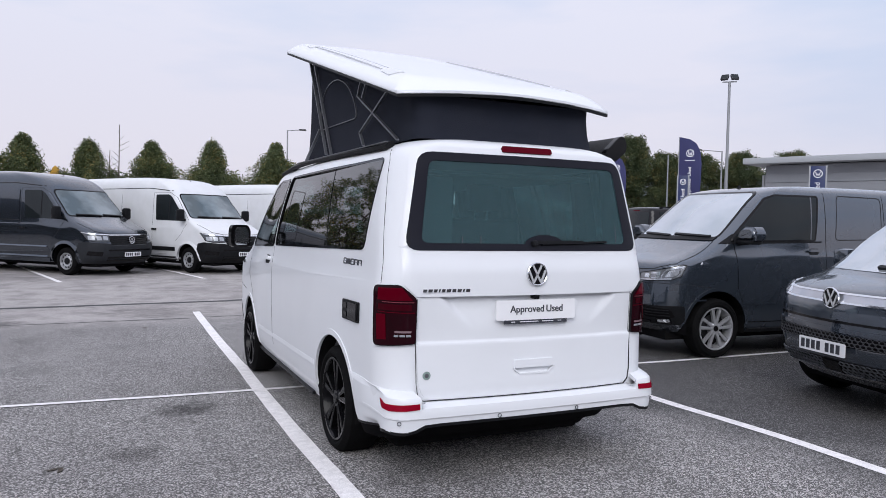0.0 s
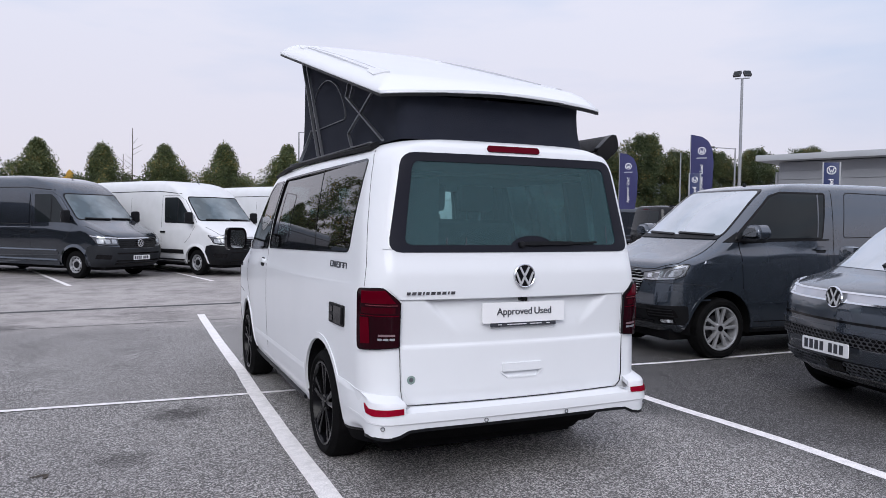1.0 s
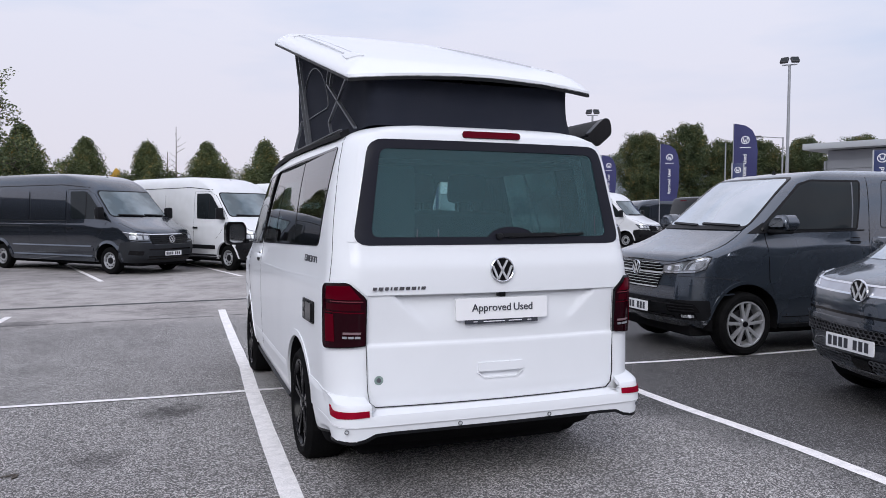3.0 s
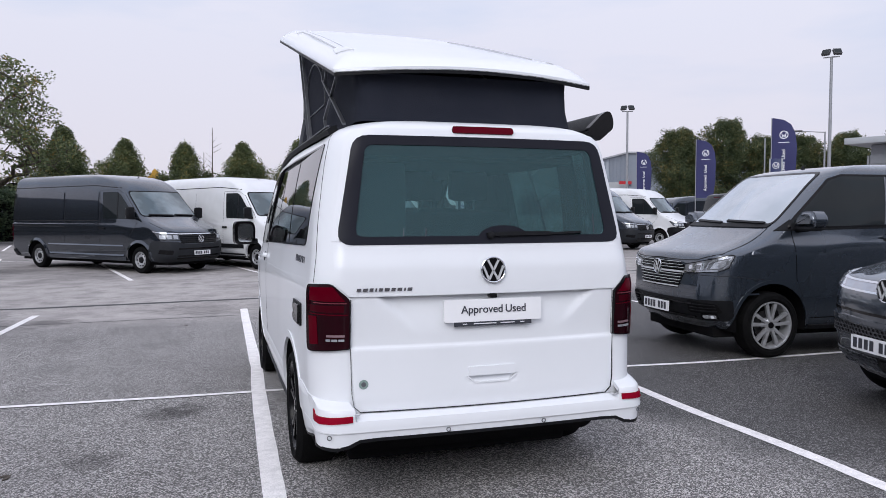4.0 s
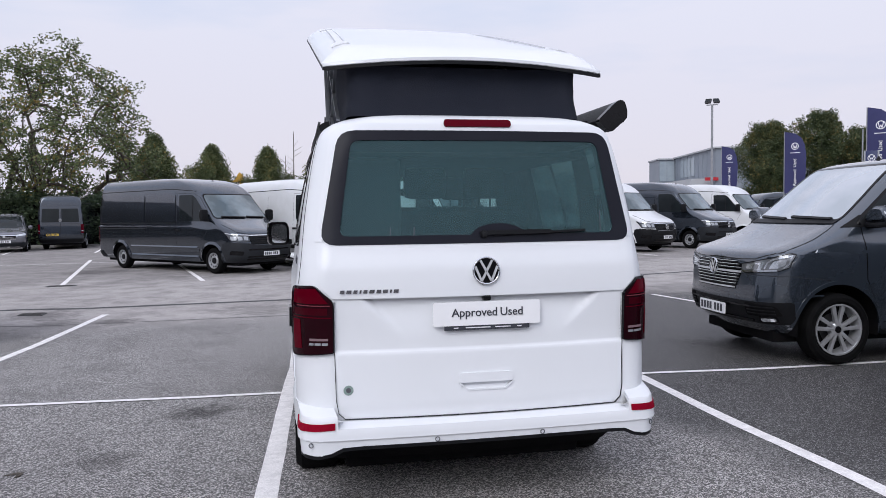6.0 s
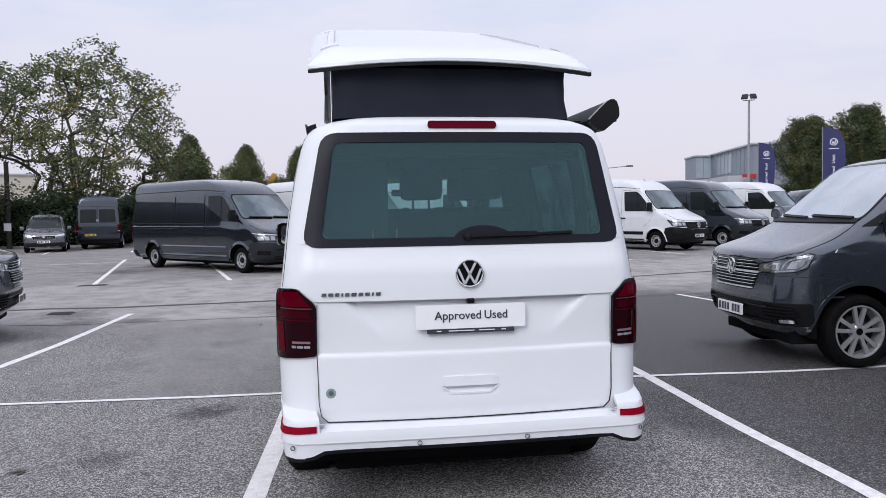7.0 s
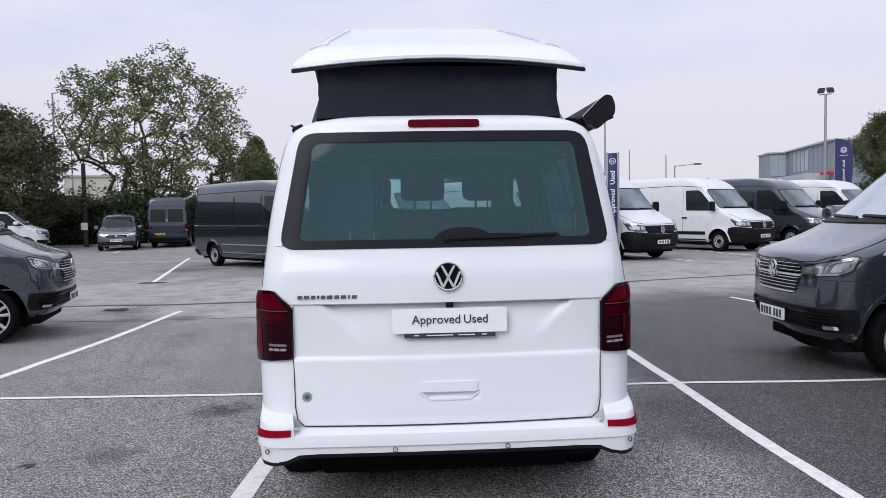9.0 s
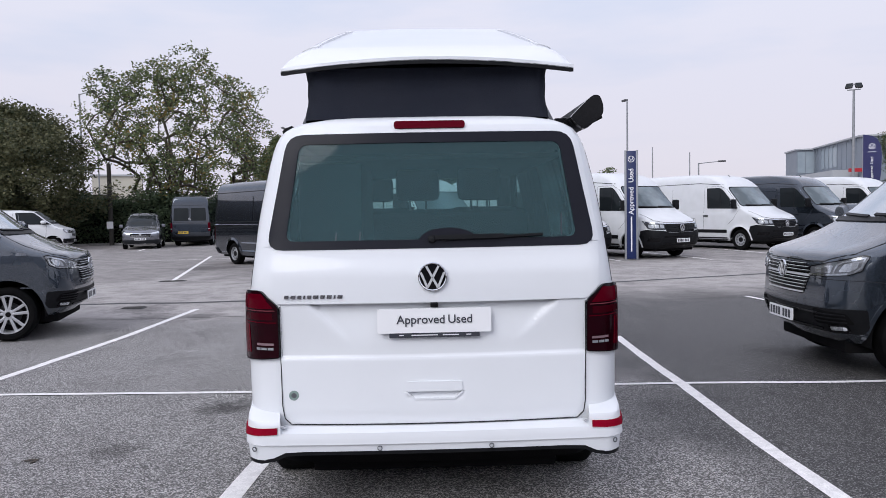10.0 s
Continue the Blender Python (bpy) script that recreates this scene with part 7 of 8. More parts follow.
for pts, w in (([(1.20, -2.0), (1.27, 3.8), (1.305, 5.0), (1.35, 6.74), (1.40, 7.9), (1.46, 12.8)], 0.118), ([(4.12, -2.0), (4.25, 3.4), (4.32, 4.6), (4.42, 5.95), (4.47, 6.65), (4.61, 9.3)], 0.100), ([(-9, 7.12), (-1.3, 6.87), (0.6, 6.74), (1.65, 6.71), (4.06, 6.68), (5.4, 6.63), (13, 6.62)], 0.072),
               ([(-1.90, 7.0), (-1.85, 8.6), (-1.74, 10.2), (-1.62, 12.95)], 0.105), ([(-3.80, 18.1), (-5.92, 28.5)], 0.11), ([(-0.80, 18.4), (-3.0, 27.6)], 0.11),
               ([(2.3, 18.9), (0.3, 28.0)], 0.11), ([(7.78, 12.80), (8.30, 9.2)], 0.09), ([(10.62, 21.4), (9.2, 29.0)], 0.11), ([(13.4, 23.4), (12.2, 31.0)], 0.11), ([(8.0, 21.6), (7.0, 27.5)], 0.11),
               ([(-10.9, 34.2), (-12.2, 40.0)], 0.11), ([(-7.3, 34.5), (-8.4, 40.5)], 0.11), ([(-8.2, 26.4), (-3.3, 27.0)], 0.08)):
    line_mark(pts, w, z=0.0065 if abs(pts[0][1] - pts[-1][1]) < 1.0 else 0.004)
for pts, w in (([(-14, 12.9), (-3.75, 13.72), (2.15, 14.18), (6.4, 15.67), (16, 18.6)], 0.16), ([(-6, 11.7), (-1.0, 11.95), (1.3, 12.05)], 0.035), ([(1.4, 12.1), (7.6, 12.7), (12, 13.4)], 0.03)):
    line_mark(pts, w, "tar_joint", M_TAR, "dark tar joint between asphalt layers", 0.003)

for dx, dy, w, d in ((-2.78, 13.15, 0.40, 0.30), (-3.79, 18.06, 0.62, 0.30)):
    dr = thing("drain_cover", pose(dx, dy, ground_z(dx, dy), 0, 0, 4), "worn cast iron drain cover set in the asphalt", "drain cover", "drain covers", "structure")
    part("drain_frame", prism(rpoly([(-w / 2, -d / 2), (w / 2, -d / 2), (w / 2, d / 2), (-w / 2, d / 2)], 0.02), "z", -0.02, 0.005), M_TAR, dr)
    for k in range(6):
        part("drain_bar", boxed(-w * 0.42, w * 0.42, d * (-0.40 + 0.15 * k), d * (-0.40 + 0.15 * k) + d * 0.08, 0.0, 0.011, bevel=0.003), M_IRON, dr)
for lx, ly, lr in ((-0.14, 4.94, 20), (-0.10, 4.91, 75), (0.62, 11.2, 130)):
    lf = patch(rpoly([(-0.045, 0.0), (-0.01, -0.018), (0.05, -0.004), (0.02, 0.016)], 0.01), lambda u, v: Vector((u, v, 0.006 + 0.10 * abs(v) + 0.8 * u * u)), (0, 0, 1), 0.001, 0.001, 0.02, 0.01)
    solid("fallen_leaf", lf, M_BARK, pose(lx, ly, ground_z(lx, ly), 0, 0, lr), "dry brown fallen leaf on the asphalt", "leaf", "fallen leaves")
kb = bmesh.new()
for k in range(26):
    x = -26 + k * 0.92
    box(kb, x, x + 0.90, 42.2 + 0.03 * (k % 3), 42.35 + 0.03 * (k % 3), 0, 0.12, bevel=0.012)
solid("kerb", kb, M_KERB, Matrix(), "concrete kerb along the hedge", "kerb", kind="structure")


# ---- trees ----
def leaf_cloud(name, centres, per, spread, size, material, seed, parent=None, label="", squash=0.8):
    """Leaves as small tilted quads scattered in clumps round the centres."""
    rg = np.random.RandomState(seed)
    c = np.repeat(np.array(centres), per, axis=0)
    n = len(c)
    d = rg.normal(size=(n, 3))
    d /= np.linalg.norm(d, axis=1)[:, None]
    rad = spread * rg.uniform(0.15, 1.0, n) ** 0.6
    p = c + d * rad[:, None] * np.array((1, 1, squash))
    a = rg.normal(size=(n, 3))
    a[:, 2] *= 0.6
    a /= np.linalg.norm(a, axis=1)[:, None]
    b = np.cross(a, rg.normal(size=(n, 3)))
    b /= np.linalg.norm(b, axis=1)[:, None]
    s = size * rg.uniform(0.6, 1.35, n)[:, None]
    v = np.stack([p - a * s, p - b * s * 0.55, p + a * s, p + b * s * 0.55], axis=1).reshape(-1, 3)
    me = bpy.data.meshes.new(name)
    me.from_pydata(v.tolist(), [], [(4 * k, 4 * k + 1, 4 * k + 2, 4 * k + 3) for k in range(n)])
    me.materials.append(material)
    return me


def big_tree(m, seed, height, radius, label, n=860):
    """A tree of many thin stems that fan out from the ground, grown towards scattered twig ends in a ragged dome."""
    rg = random.Random(seed)
    t = thing("tree", m, label, "tree", "trees")
    nodes, up = [Vector((0, 0, 0))], [-1]
    for k in range(8):
        a, lean = 2.4 * k, 0.08 + 0.050 * k
        here, d = 0, Vector((math.cos(a) * lean, math.sin(a) * lean, 1.0)).normalized()
        for j in range(11):
            p = nodes[here] + d * (0.62 if j else 0.35)
            nodes.append(p)
            up.append(here)
            here = len(nodes) - 1
            d = (d + Vector((rg.uniform(-1, 1), rg.uniform(-1, 1), 0.25)) * 0.12).normalized()
    ends = []
    while len(ends) < n:
        v = Vector((rg.uniform(-1, 1), rg.uniform(-1, 1), rg.uniform(-0.62, 1)))
        lumps = 0.90 + 0.16 * noise.noise(v * 2.6 + Vector((seed, 0, 0)))
        if v.z < -0.62 + 0.40 * math.hypot(v.x, v.y) or not 0.30 < v.length < lumps or (v.length < 0.6 and rg.random() < 0.55) or noise.noise(v * 5.0 + Vector((0, seed, 3))) < -0.20 or (v.x < -0.28 and v.z < -0.16):
            continue
        ends.append(Vector((v.x * radius, v.y * radius, height * 0.50 + v.z * height * 0.56)))
    for k in range(110):
        a, q = rg.uniform(0, 6.283), radius * 0.42 * rg.random() ** 0.6
        ends.append(Vector((q * math.cos(a), q * math.sin(a), height * rg.uniform(0.16, 0.46))))
    ends.sort(key=lambda p: p.length)
    tips = []
    for p in ends:
        arr = np.array([q[:] for q in nodes])
        d = np.linalg.norm(arr - np.array(p[:]), axis=1) + 0.30 * np.maximum(0, arr[:, 2] - p.z + 0.3) * 3
        i = int(d.argmin())
        gap = (p - nodes[i]).length
        steps = max(1, int(gap / 0.55))
        here, start = i, nodes[i].copy()
        for j in range(1, steps + 1):
            f = j / steps
            q = start.lerp(p, f) + Vector((rg.uniform(-1, 1), rg.uniform(-1, 1), 1.2 * math.sin(f * 3.14))) * 0.10 * (1 if j < steps else 0)
            nodes.append(q)
            up.append(here)
            here = len(nodes) - 1
        tips.append(tuple(p))
    load = [1] * len(nodes)
    for i in range(len(nodes) - 1, 0, -1):
        load[up[i]] += load[i]
    verts, faces = [], []
    for i in range(1, len(nodes)):
        a, b = nodes[up[i]], nodes[i]
        q = (b - a).to_track_quat("Z", "Y")
        r0, r1 = (0.0108 * min(load[k], 420) ** 0.5 for k in ((up[i] if up[i] else i), i))
        k0 = len(verts)
        for c, r in ((a, min(r0, r1 * 1.6)), (b, r1)):
            verts += [tuple(c + q @ Vector((r * math.cos(w), r * math.sin(w), 0))) for w in (0, 1.257, 2.513, 3.770, 5.027)]
        faces += [(k0 + w, k0 + (w + 1) % 5, k0 + 5 + (w + 1) % 5, k0 + 5 + w) for w in range(5)]
    me = bpy.data.meshes.new("trunk")
    me.from_pydata(verts, [], faces)
    me.polygons.foreach_set("use_smooth", [True] * len(faces))
    part("trunk", me, M_BARK, t, "dark stems that fan out from the ground")
    part("crown", leaf_cloud("crown", tips, 36, 0.50, 0.092, M_LEAF_BIG, seed), None, t, "loose open crown of green and brown leaves")
    return t


def cone_tree(m, seed, height, radius, material, label, rnd=False, n=420):
    rg = random.Random(seed)
    t = thing("tree", m, label, "tree", "trees")
    bm = bmesh.new()
    tube(bm, (0, 0, -0.1), (0, 0, height * 0.8), 0.16, 0.03, 8)
    centres = []
    for k in range(n):
        f = rg.random() ** 0.8
        z = height * (0.16 + 0.80 * f)
        if rnd:
            rr = radius * math.sqrt(max(0.02, 1 - ((f - 0.42) / 0.60) ** 2))
        else:
            rr = radius * (min(1.0, 0.62 + 2.2 * f) * (1 - f) ** 0.86 + 0.03)
        a = rg.uniform(0, 2 * math.pi)
        rr *= 0.90 + 0.95 * noise.noise(Vector((1.7 * math.cos(a), 1.7 * math.sin(a), f * 5 + seed)))
        q = rr * rg.random() ** 0.42
        centres.append((q * math.cos(a), q * math.sin(a), z + rg.uniform(-0.3, 0.3)))
        if k % 9 == 0:
            tube(bm, (0, 0, z * 0.86), (q * math.cos(a) * 0.9, q * math.sin(a) * 0.9, z), 0.04, 0.012, 4, caps=False)
    part("trunk", bm, M_BARK, t)
    part("crown", leaf_cloud("crown", centres, 84, 0.55, 0.085, material, seed, squash=1.1), None, t)
    return t


big_tree(pose(-12.9, 46.4, 0, 0, 0, 20), 5, 11.3, 6.9, "large spreading tree with an open green crown", n=680)
conea = cone_tree(pose(-6.3, 70.0, 0), 11, 7.8, 3.7, M_LEAF_CONE, "conical hornbeam tree with dense green crown")
coneb = cone_tree(pose(-1.4, 70.3, 0, 0, 0, 70), 12, 7.7, 3.8, M_LEAF_CONE, "conical hornbeam tree with dense green crown")
for src, x, y, rz, k in ((conea, 3.7, 70.2, 130, 1.0), (coneb, 8.8, 69.8, 200, 1.06), (conea, 14.4, 68.9, 250, 1.05), (conea, -9.0, 57.5, 40, 0.95)):
    copy_thing(src, pose(x, y, 0, 0, 0, rz) @ Matrix.Diagonal((k, k, k, 1)))
rounda = cone_tree(pose(47.5, 65.6, 0), 21, 10.3, 3.2, M_LEAF_DARK, "round dark green tree", rnd=True, n=600)
for x, y, rz, k in ((51.2, 62.9, 90, 1.07), (53.8, 60.9, 140, 0.90), (56.3, 58.6, 200, 0.89), (59.2, 55.7, 260, 0.90), (62.5, 52, 330, 0.90), (49.5, 67.5, 30, 0.85)):
    copy_thing(rounda, pose(x, y, 0, 0, 0, rz) @ Matrix.Diagonal((k, k, k, 1)))
copper = cone_tree(pose(-20.2, 40.9, 0), 31, 7.7, 4.0, M_LEAF_BROWN, "dense dark copper tree beside the hedge", rnd=True, n=760)
copy_thing(copper, pose(-25.5, 40.0, 0, 0, 0, 120) @ Matrix.Diagonal((1.05, 1.05, 1.0, 1)))


def hedge(name, x0, x1, y, depth, h, material, seed, label, n=500):
    rg = random.Random(seed)
    t = thing(name, pose(0, 0, 0), label, "hedge", kind="stuff")
    cs = []
    for k in range(n):
        x = rg.uniform(x0, x1)
        hh = h * (0.86 + 0.22 * noise.noise(Vector((x * 0.4, seed, 0))))
        cs.append((x, y + rg.uniform(-depth, depth) / 2, hh * rg.random() ** 0.7))
    part("foliage", leaf_cloud("foliage", cs, 46, 0.5, 0.085, material, seed), None, t)
    # near-black box stands in for the shade deep inside the foliage
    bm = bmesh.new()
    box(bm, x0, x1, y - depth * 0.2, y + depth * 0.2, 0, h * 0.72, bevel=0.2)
    part("hedge_shade_core", bm, M_LINER, t)
    return t


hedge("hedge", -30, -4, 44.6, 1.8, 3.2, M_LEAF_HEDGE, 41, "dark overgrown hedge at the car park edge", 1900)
hedge("far_hedge", -16, 21, 72.5, 2.5, 5.9, M_LEAF_CONE, 42, "far green hedge under the trees", 1100)
hedge("far_hedge", 40, 66, 68.0, 3.0, 4.0, M_LEAF_DARK, 43, "far green hedge under the trees", 500)


# bare saplings
for x, y, h, sd in ((0.95, 69.0, 9.2, 3), (0.2, 69.3, 7.0, 8)):
    bm, tp = bmesh.new(), []
    tube(bm, (0, 0, 0), (0.1, 0, h), 0.07, 0.025, 6)
    rg = random.Random(sd)
    for k in range(9):
        z, a = h * (0.5 + 0.05 * k), rg.uniform(0, 6.28)
        tube(bm, (0.1 * z / h, 0, z), (0.1 * z / h + 0.8 * math.cos(a), 0.8 * math.sin(a), z + 0.5), 0.022, 0.008, 4)
    solid("bare_tree", bm, M_BARK, pose(x, y, 0), "thin bare leafless sapling", "tree", "trees")


# ---- lamps, flags, signs ----
def flood_mast(x, y, h, rz, label="tall steel mast with two floodlights"):
    t = thing("floodlight_mast", pose(x, y, 0, 0, 0, rz), label, "light mast", "light masts")
    part("mast", tubed((0, 0, 0), (0, 0, h - 0.5), 0.13, 0.09, 12), M_GALV, t)
    part("cross_arm", beam((-0.5, 0, h - 0.5), (0.5, 0, h - 0.5), 0.08, 0.08), M_GALV, t)
    for s in (-1, 1):
        f = part("floodlight", boxed(-0.27, 0.27, -0.10, 0.10, -0.23, 0.23, bevel=0.03), M_LAMPHEAD, t, "dark square floodlight")
        f.matrix_basis = pose(s * 0.34, -0.12, h - 0.18, -38, 0, s * 22)
        part("lamp_glass", boxed(-0.22, 0.22, -0.115, -0.10, -0.18, 0.18), M_GLASSDK, f)
    return t


def street_lamp(x, y, h, rz, arm=1.6):
    t = thing("street_lamp", pose(x, y, 0, 0, 0, rz), "grey steel street lamp with a side arm", "street lamp", "street lamps")
    part("pole", tubed((0, 0, 0), (0, 0, h), 0.09, 0.06, 10), M_GALV, t)
    part("arm", tubed((0, 0, h - 0.05), (arm, 0, h + 0.12), 0.04, 0.035, 8), M_GALV, t)
    part("lamp_head", boxed(arm - 0.1, arm + 0.55, -0.14, 0.14, h + 0.06, h + 0.2, bevel=0.04), M_LAMPHEAD, t)


flood_mast(42.1, 41.0, 12.8, -45)
flood_mast(38.1, 60.6, 11.5, -30)
street_lamp(15.4, 68.6, 9.7, 0, 1.2)
street_lamp(47.1, 46.4, 7.9, 135, 1.7)
street_lamp(27.1, 65.9, 5.5, 0, 1.9)
street_lamp(-22.9, 55.1, 10.7, 0, 0.7)
street_lamp(18.5, 58.3, 10.0, 100, 0.2)
for x, y, h in ((43.9, 49.3, 7.6), (23.35, 67.3, 7.1), (26.4, 66.2, 6.5), (-21.9, 55.5, 6.5)):
    solid("steel_pole", tubed((0, 0, 0), (0, 0, h), 0.07, 0.05, 8), M_GALV, pose(x, y, 0), "thin grey steel pole", "pole", "poles")
tp = thing("sign_post", pose(-15.4, 42.0, 0), "dark wooden post with a small white notice", "post")
part("post", tubed((0, 0, 0), (0, 0, 4.6), 0.13, 0.11, 10), M_BRICK, tp)
part("notice", boxed(-0.18, 0.18, -0.16, -0.13, 0.95, 1.35), M_PLATE, tp)


def flag(x, y, z0, h, rz, lean=0.0):
    """A feather flag: curved cloth on a pole, with a round badge and lettering that runs upwards."""
    t = thing("feather_flag", pose(x, y, 0, 0, 0, rz), "navy feather flag lettered Approved Used on a pole", "flag", "feather flags")
    part("pole", tubed((-0.02, 0, 0), (-0.02, 0, z0 + h), 0.03, 0.02, 8), M_GALV, t)
    w = h * 0.33 if h < 3.2 else h * 0.30
    poly = [(0, 0), (w * 0.92, 0.0), (w * 1.02, h * 0.25), (w * 1.05, h * 0.60), (w * 0.98, h * 0.78), (w * 0.80, h * 0.90), (w * 0.5, h * 0.965), (0, h)]
    fn = lambda u, v: Vector((u, 0.07 * math.sin(v * 1.6 + u * 2.5) * (u / w), z0 + v))
    cl = part("flag_cloth", patch(rpoly(poly, 0.05), fn, (0, -1, 0), 0.004, 0.008, 0.12, 0.15), M_FLAG, t)
    part("flag_badge", ribbon([(w * 0.5 + w * 0.17 * math.cos(a), h * 0.76 + w * 0.17 * math.sin(a)) for a in [2 * math.pi * k / 24 for k in range(24)]], w * 0.035, fn, (0, -1, 0), 0.008, 0.002, closed=True, step=0.5), M_WINK, cl, "white ring badge")
    part("flag_badge", ribbon([(w * 0.40, h * 0.795), (w * 0.455, h * 0.722), (w * 0.5, h * 0.765), (w * 0.545, h * 0.722), (w * 0.60, h * 0.795)], w * 0.03, fn, (0, -1, 0), 0.008, 0.002), M_WINK, cl)
    part("flag_line", ribbon([(w * 0.26, h * 0.655), (w * 0.74, h * 0.655)], w * 0.03, fn, (0, -1, 0), 0.008, 0.002), M_WINK, cl)
    for word, at in (("Approved", 0.25), ("Used", 0.49)):
        letters("flag_word", word, h * 0.066, M_WINK, cl, pose(w * 0.5, -0.05, z0 + h * at, 90, -90, 0), bold=0.002)
    return t


flag(27.9, 36.6, 2.4, 3.4, -36)
flag(26.3, 28.8, 2.6, 3.4, -42)
flag(33.2, 51.2, 2.8, 3.6, -32)


def totem(x, y, h, w, rz, d=0.10):
    t = thing("sign_totem", pose(x, y, 0, 0, 0, rz), "navy sign pillar with silver edges lettered Approved Used", "sign", "sign totems")
    part("panel", boxed(-w / 2, w / 2, -d / 2, d / 2, 0.04, h, bevel=0.008), M_TOTEM, t)
    for s in (-1, 1):
        part("edge_strip", boxed(s * w / 2 - 0.03, s * w / 2 + 0.03, -d / 2 - 0.012, d / 2 + 0.012, 0.0, h + 0.02, bevel=0.008), M_GALV, t)
    fn = lambda u, v: Vector((u, -d / 2, v))
    part("badge", ribbon([(w * 0.26 * math.cos(a), h * 0.925 + w * 0.26 * math.sin(a)) for a in [2 * math.pi * k / 24 for k in range(24)]], w * 0.05, fn, (0, -1, 0), 0.004, 0.003, closed=True, step=0.5), M_WINK, t)
    part("badge", ribbon([(-w * 0.15, h * 0.925 + w * 0.14), (-w * 0.06, h * 0.925 - w * 0.14), (0, h * 0.925), (w * 0.06, h * 0.925 - w * 0.14), (w * 0.15, h * 0.925 + w * 0.14)], w * 0.05, fn, (0, -1, 0), 0.004, 0.003), M_WINK, t)
    for word, at in (("Approved", 0.545), ("Used", 0.775)):
        letters("sign_word", word, h * 0.062, M_WINK, t, pose(0, -d / 2 - 0.004, h * at, 90, -90, 0), bold=0.002)
    part("small_print", ribbon([(0.0, h * 0.08), (0.0, h * 0.40)], w * 0.12, fn, (0, -1, 0), 0.003, 0.002), M_WINK, t, "unreadable white small print bar")
    return t


totem(8.40, 21.9, 3.22, 0.33, -14)
totem(25.3, 27.4, 3.95, 0.5, -45)
totem(26.1, 20.7, 4.05, 0.6, -52)

# ---- plain unseen walls, added behind the camera to darken what paint reflects ----
solid("reflection_wall_south", boxed(-33.4, 62, -25.4, -25.0, 0, 5.2), M_CLAD, Matrix(), "unseen plain grey wall added to darken reflections", "wall", kind="structure", smooth=False)
solid("reflection_wall_west", boxed(-33.4, -33.0, -25.0, 46, 0, 5.0), M_BRICK, Matrix(), "unseen plain dark wall added to darken reflections", "wall", kind="structure", smooth=False)

# ---- buildings ----
wk = thing("workshop_building", pose(31.7, 28.2, 0, 0, 0, -68), "low grey clad workshop with a pale overhanging roof", "building")
part("wall", boxed(0, 26, 0, 14, 0, 4.8), M_CLAD, wk, smooth=False)
for k in range(9):
    part("cladding_plank", boxed(0, 26, -0.06, 0, 0.3 + k * 0.45, 0.3 + k * 0.45 + 0.43, bevel=0.01), M_CLAD, wk, smooth=False)
    part("cladding_plank", boxed(-0.06, 0, 0, 14, 0.3 + k * 0.45, 0.3 + k * 0.45 + 0.43, bevel=0.01), M_CLAD, wk, smooth=False)
part("roof", boxed(-0.9, 27, -0.9, 15, 4.85, 5.15, bevel=0.03), M_SHEDROOF, wk)
part("downpipe", tubed((-0.12, 0.0, 0), (-0.12, 0.0, 4.3), 0.06), M_GALV, wk)
sh = thing("warehouse", pose(59.7, 95.0, 0, 0, 0, -13), "large blue-grey sheet metal warehouse", "building")
part("wall", boxed(0, 46, 0, 21, 0, 10.3), M_SHED, sh, smooth=False)
part("roof", boxed(-0.35, 46.3, -0.35, 21.3, 10.3, 10.55, bevel=0.04), M_SHEDROOF, sh, smooth=False)
for k in range(24):
    part("sheet_rib", boxed(k * 1.9, k * 1.9 + 0.12, -0.06, 0, 0, 10.2), M_SHED, sh, smooth=False)
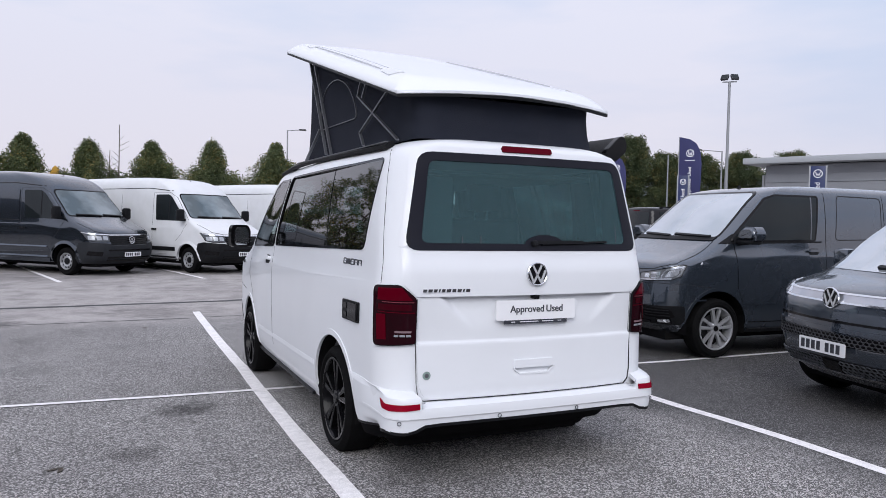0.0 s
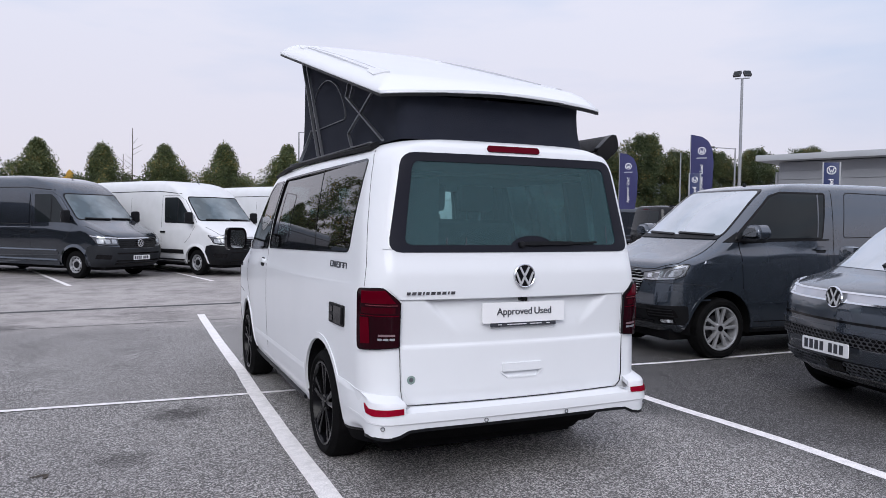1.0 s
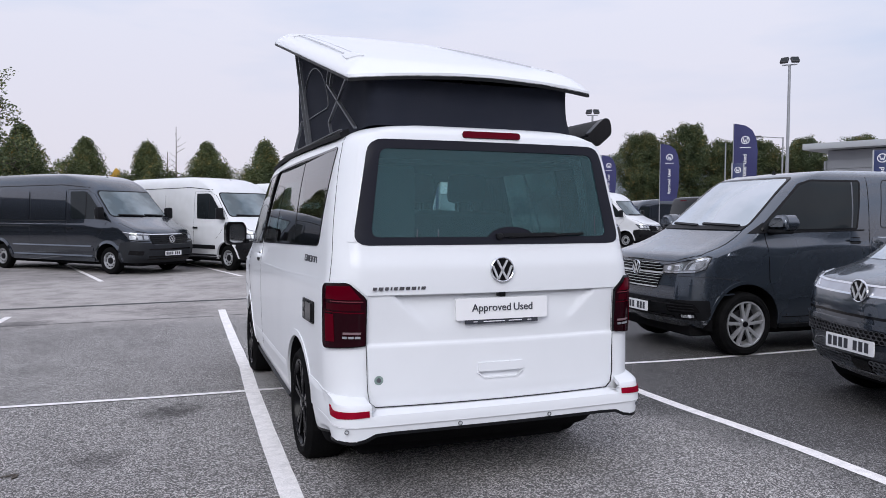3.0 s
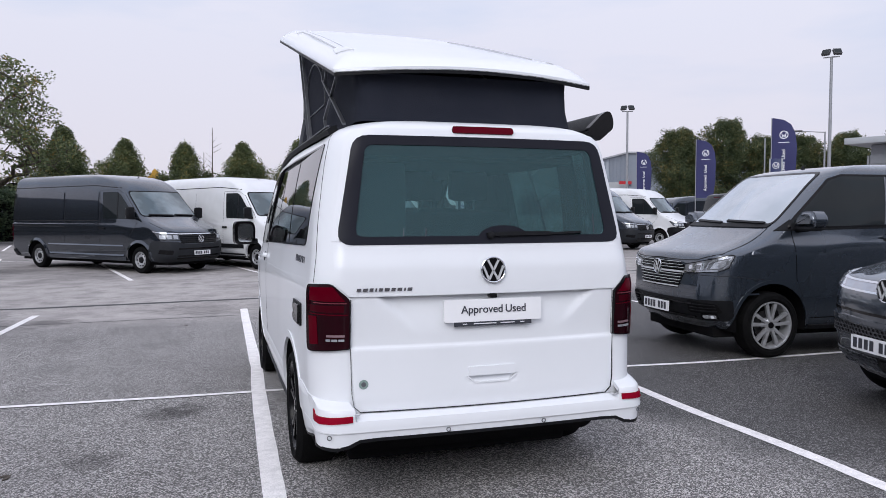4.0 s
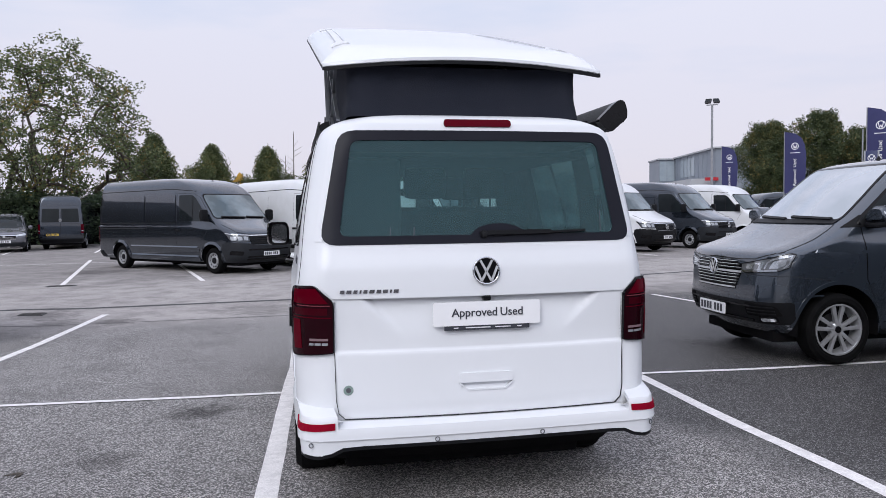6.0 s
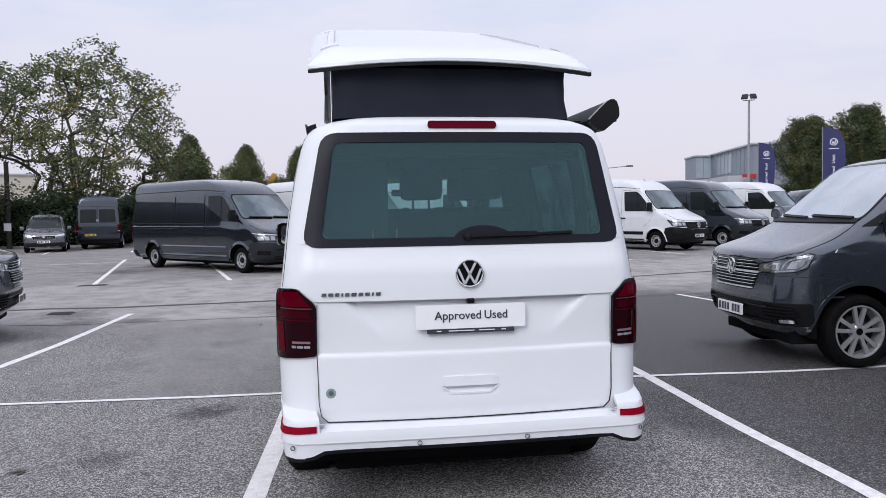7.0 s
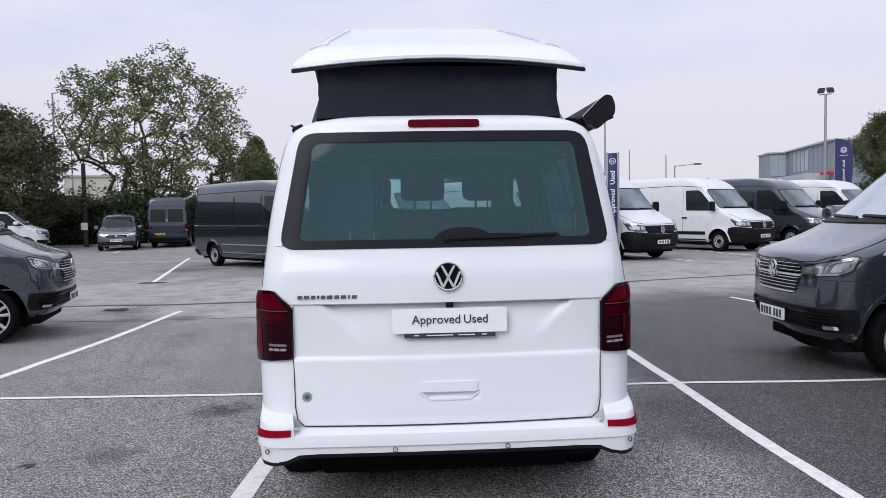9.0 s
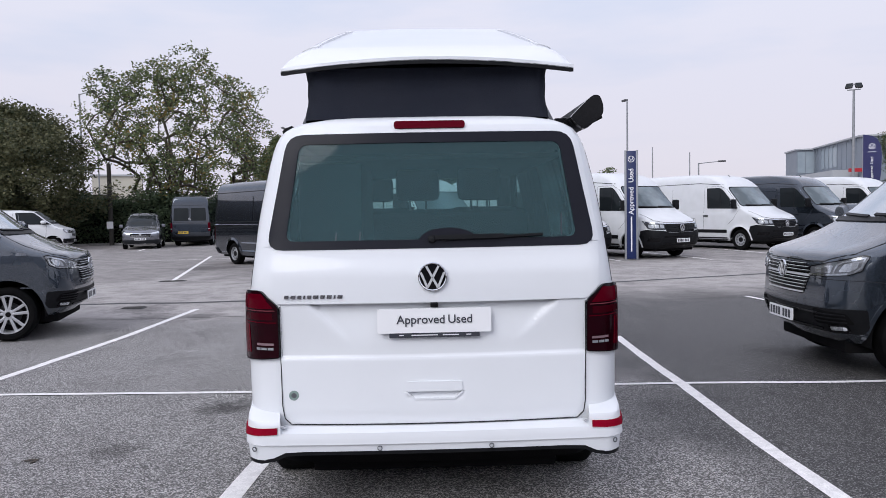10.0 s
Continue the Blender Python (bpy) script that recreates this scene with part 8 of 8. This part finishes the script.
for k in range(11):
    part("sheet_rib", boxed(-0.06, 0, k * 1.9, k * 1.9 + 0.12, 0, 10.2), M_SHED, sh, smooth=False)
part("back_wing", boxed(-2.7, 0, 20.4, 27, 0, 10.2), M_SHED, sh, smooth=False)
part("wing_roof", boxed(-2.9, -0.4, 20.1, 27.2, 10.2, 10.45, bevel=0.04), M_SHEDROOF, sh, smooth=False)
for k in range(2):
    part("glazed_panel", boxed(-2.55 + k * 1.22, -1.43 + k * 1.22, 20.3, 20.42, 6.6, 9.9), M_PALEGLASS, sh, "pale translucent wall panel", smooth=False)
for k in range(4):
    part("glazed_panel", boxed(-0.09, -0.02, 9.7 + k * 1.9, 11.2 + k * 1.9, 6.9, 9.8), M_PALEGLASS, sh, "pale translucent wall panel", smooth=False)
part("flue", tubed((10, 8, 10), (10, 8, 12.0), 0.35), M_GALV, sh)
part("low_annex", boxed(-3.2, -0.1, 1.0, 20.2, 0, 6.1), M_SHEDROOF, sh, smooth=False)
part("red_fascia", boxed(-1.6, 0.2, -0.5, -0.1, 5.75, 6.2), M_REDPAINT, sh, smooth=False)
cb = thing("far_building", pose(-54.6, 129.5, 0, 0, 0, 20), "pale cream industrial building far off", "building")
part("wall", boxed(-1, 7, 0, 8, 0, 8.9), M_CREAM, cb, smooth=False)
part("roof", boxed(-1.3, 7.3, -0.3, 8.3, 8.9, 9.2), M_SHEDROOF, cb, smooth=False)
part("portal", boxed(-4, 3.2, -4, -3.7, 0, 5.6), M_BRICK, cb, smooth=False)
dg = thing("yellow_digger", pose(-4.0, 70.4, 0), "yellow digger arm above the hedge", "digger")
part("arm", beam((0, 0, 1.0), (0.25, 0, 4.9), 0.3, 0.35), M_YELLOW, dg)
part("bucket", prism(rpoly([(-0.55, 4.70), (-0.15, 4.62), (0.35, 4.85), (0.42, 5.25), (0.10, 5.55), (-0.12, 5.30), (-0.18, 5.0), (-0.40, 4.86)], 0.05), "y", -0.35, 0.35), M_YELLOW, dg, "curved yellow bucket", smooth=False)
part("cab", boxed(-0.8, 1.2, -0.7, 0.7, 0, 1.6, bevel=0.1), M_YELLOW, dg)
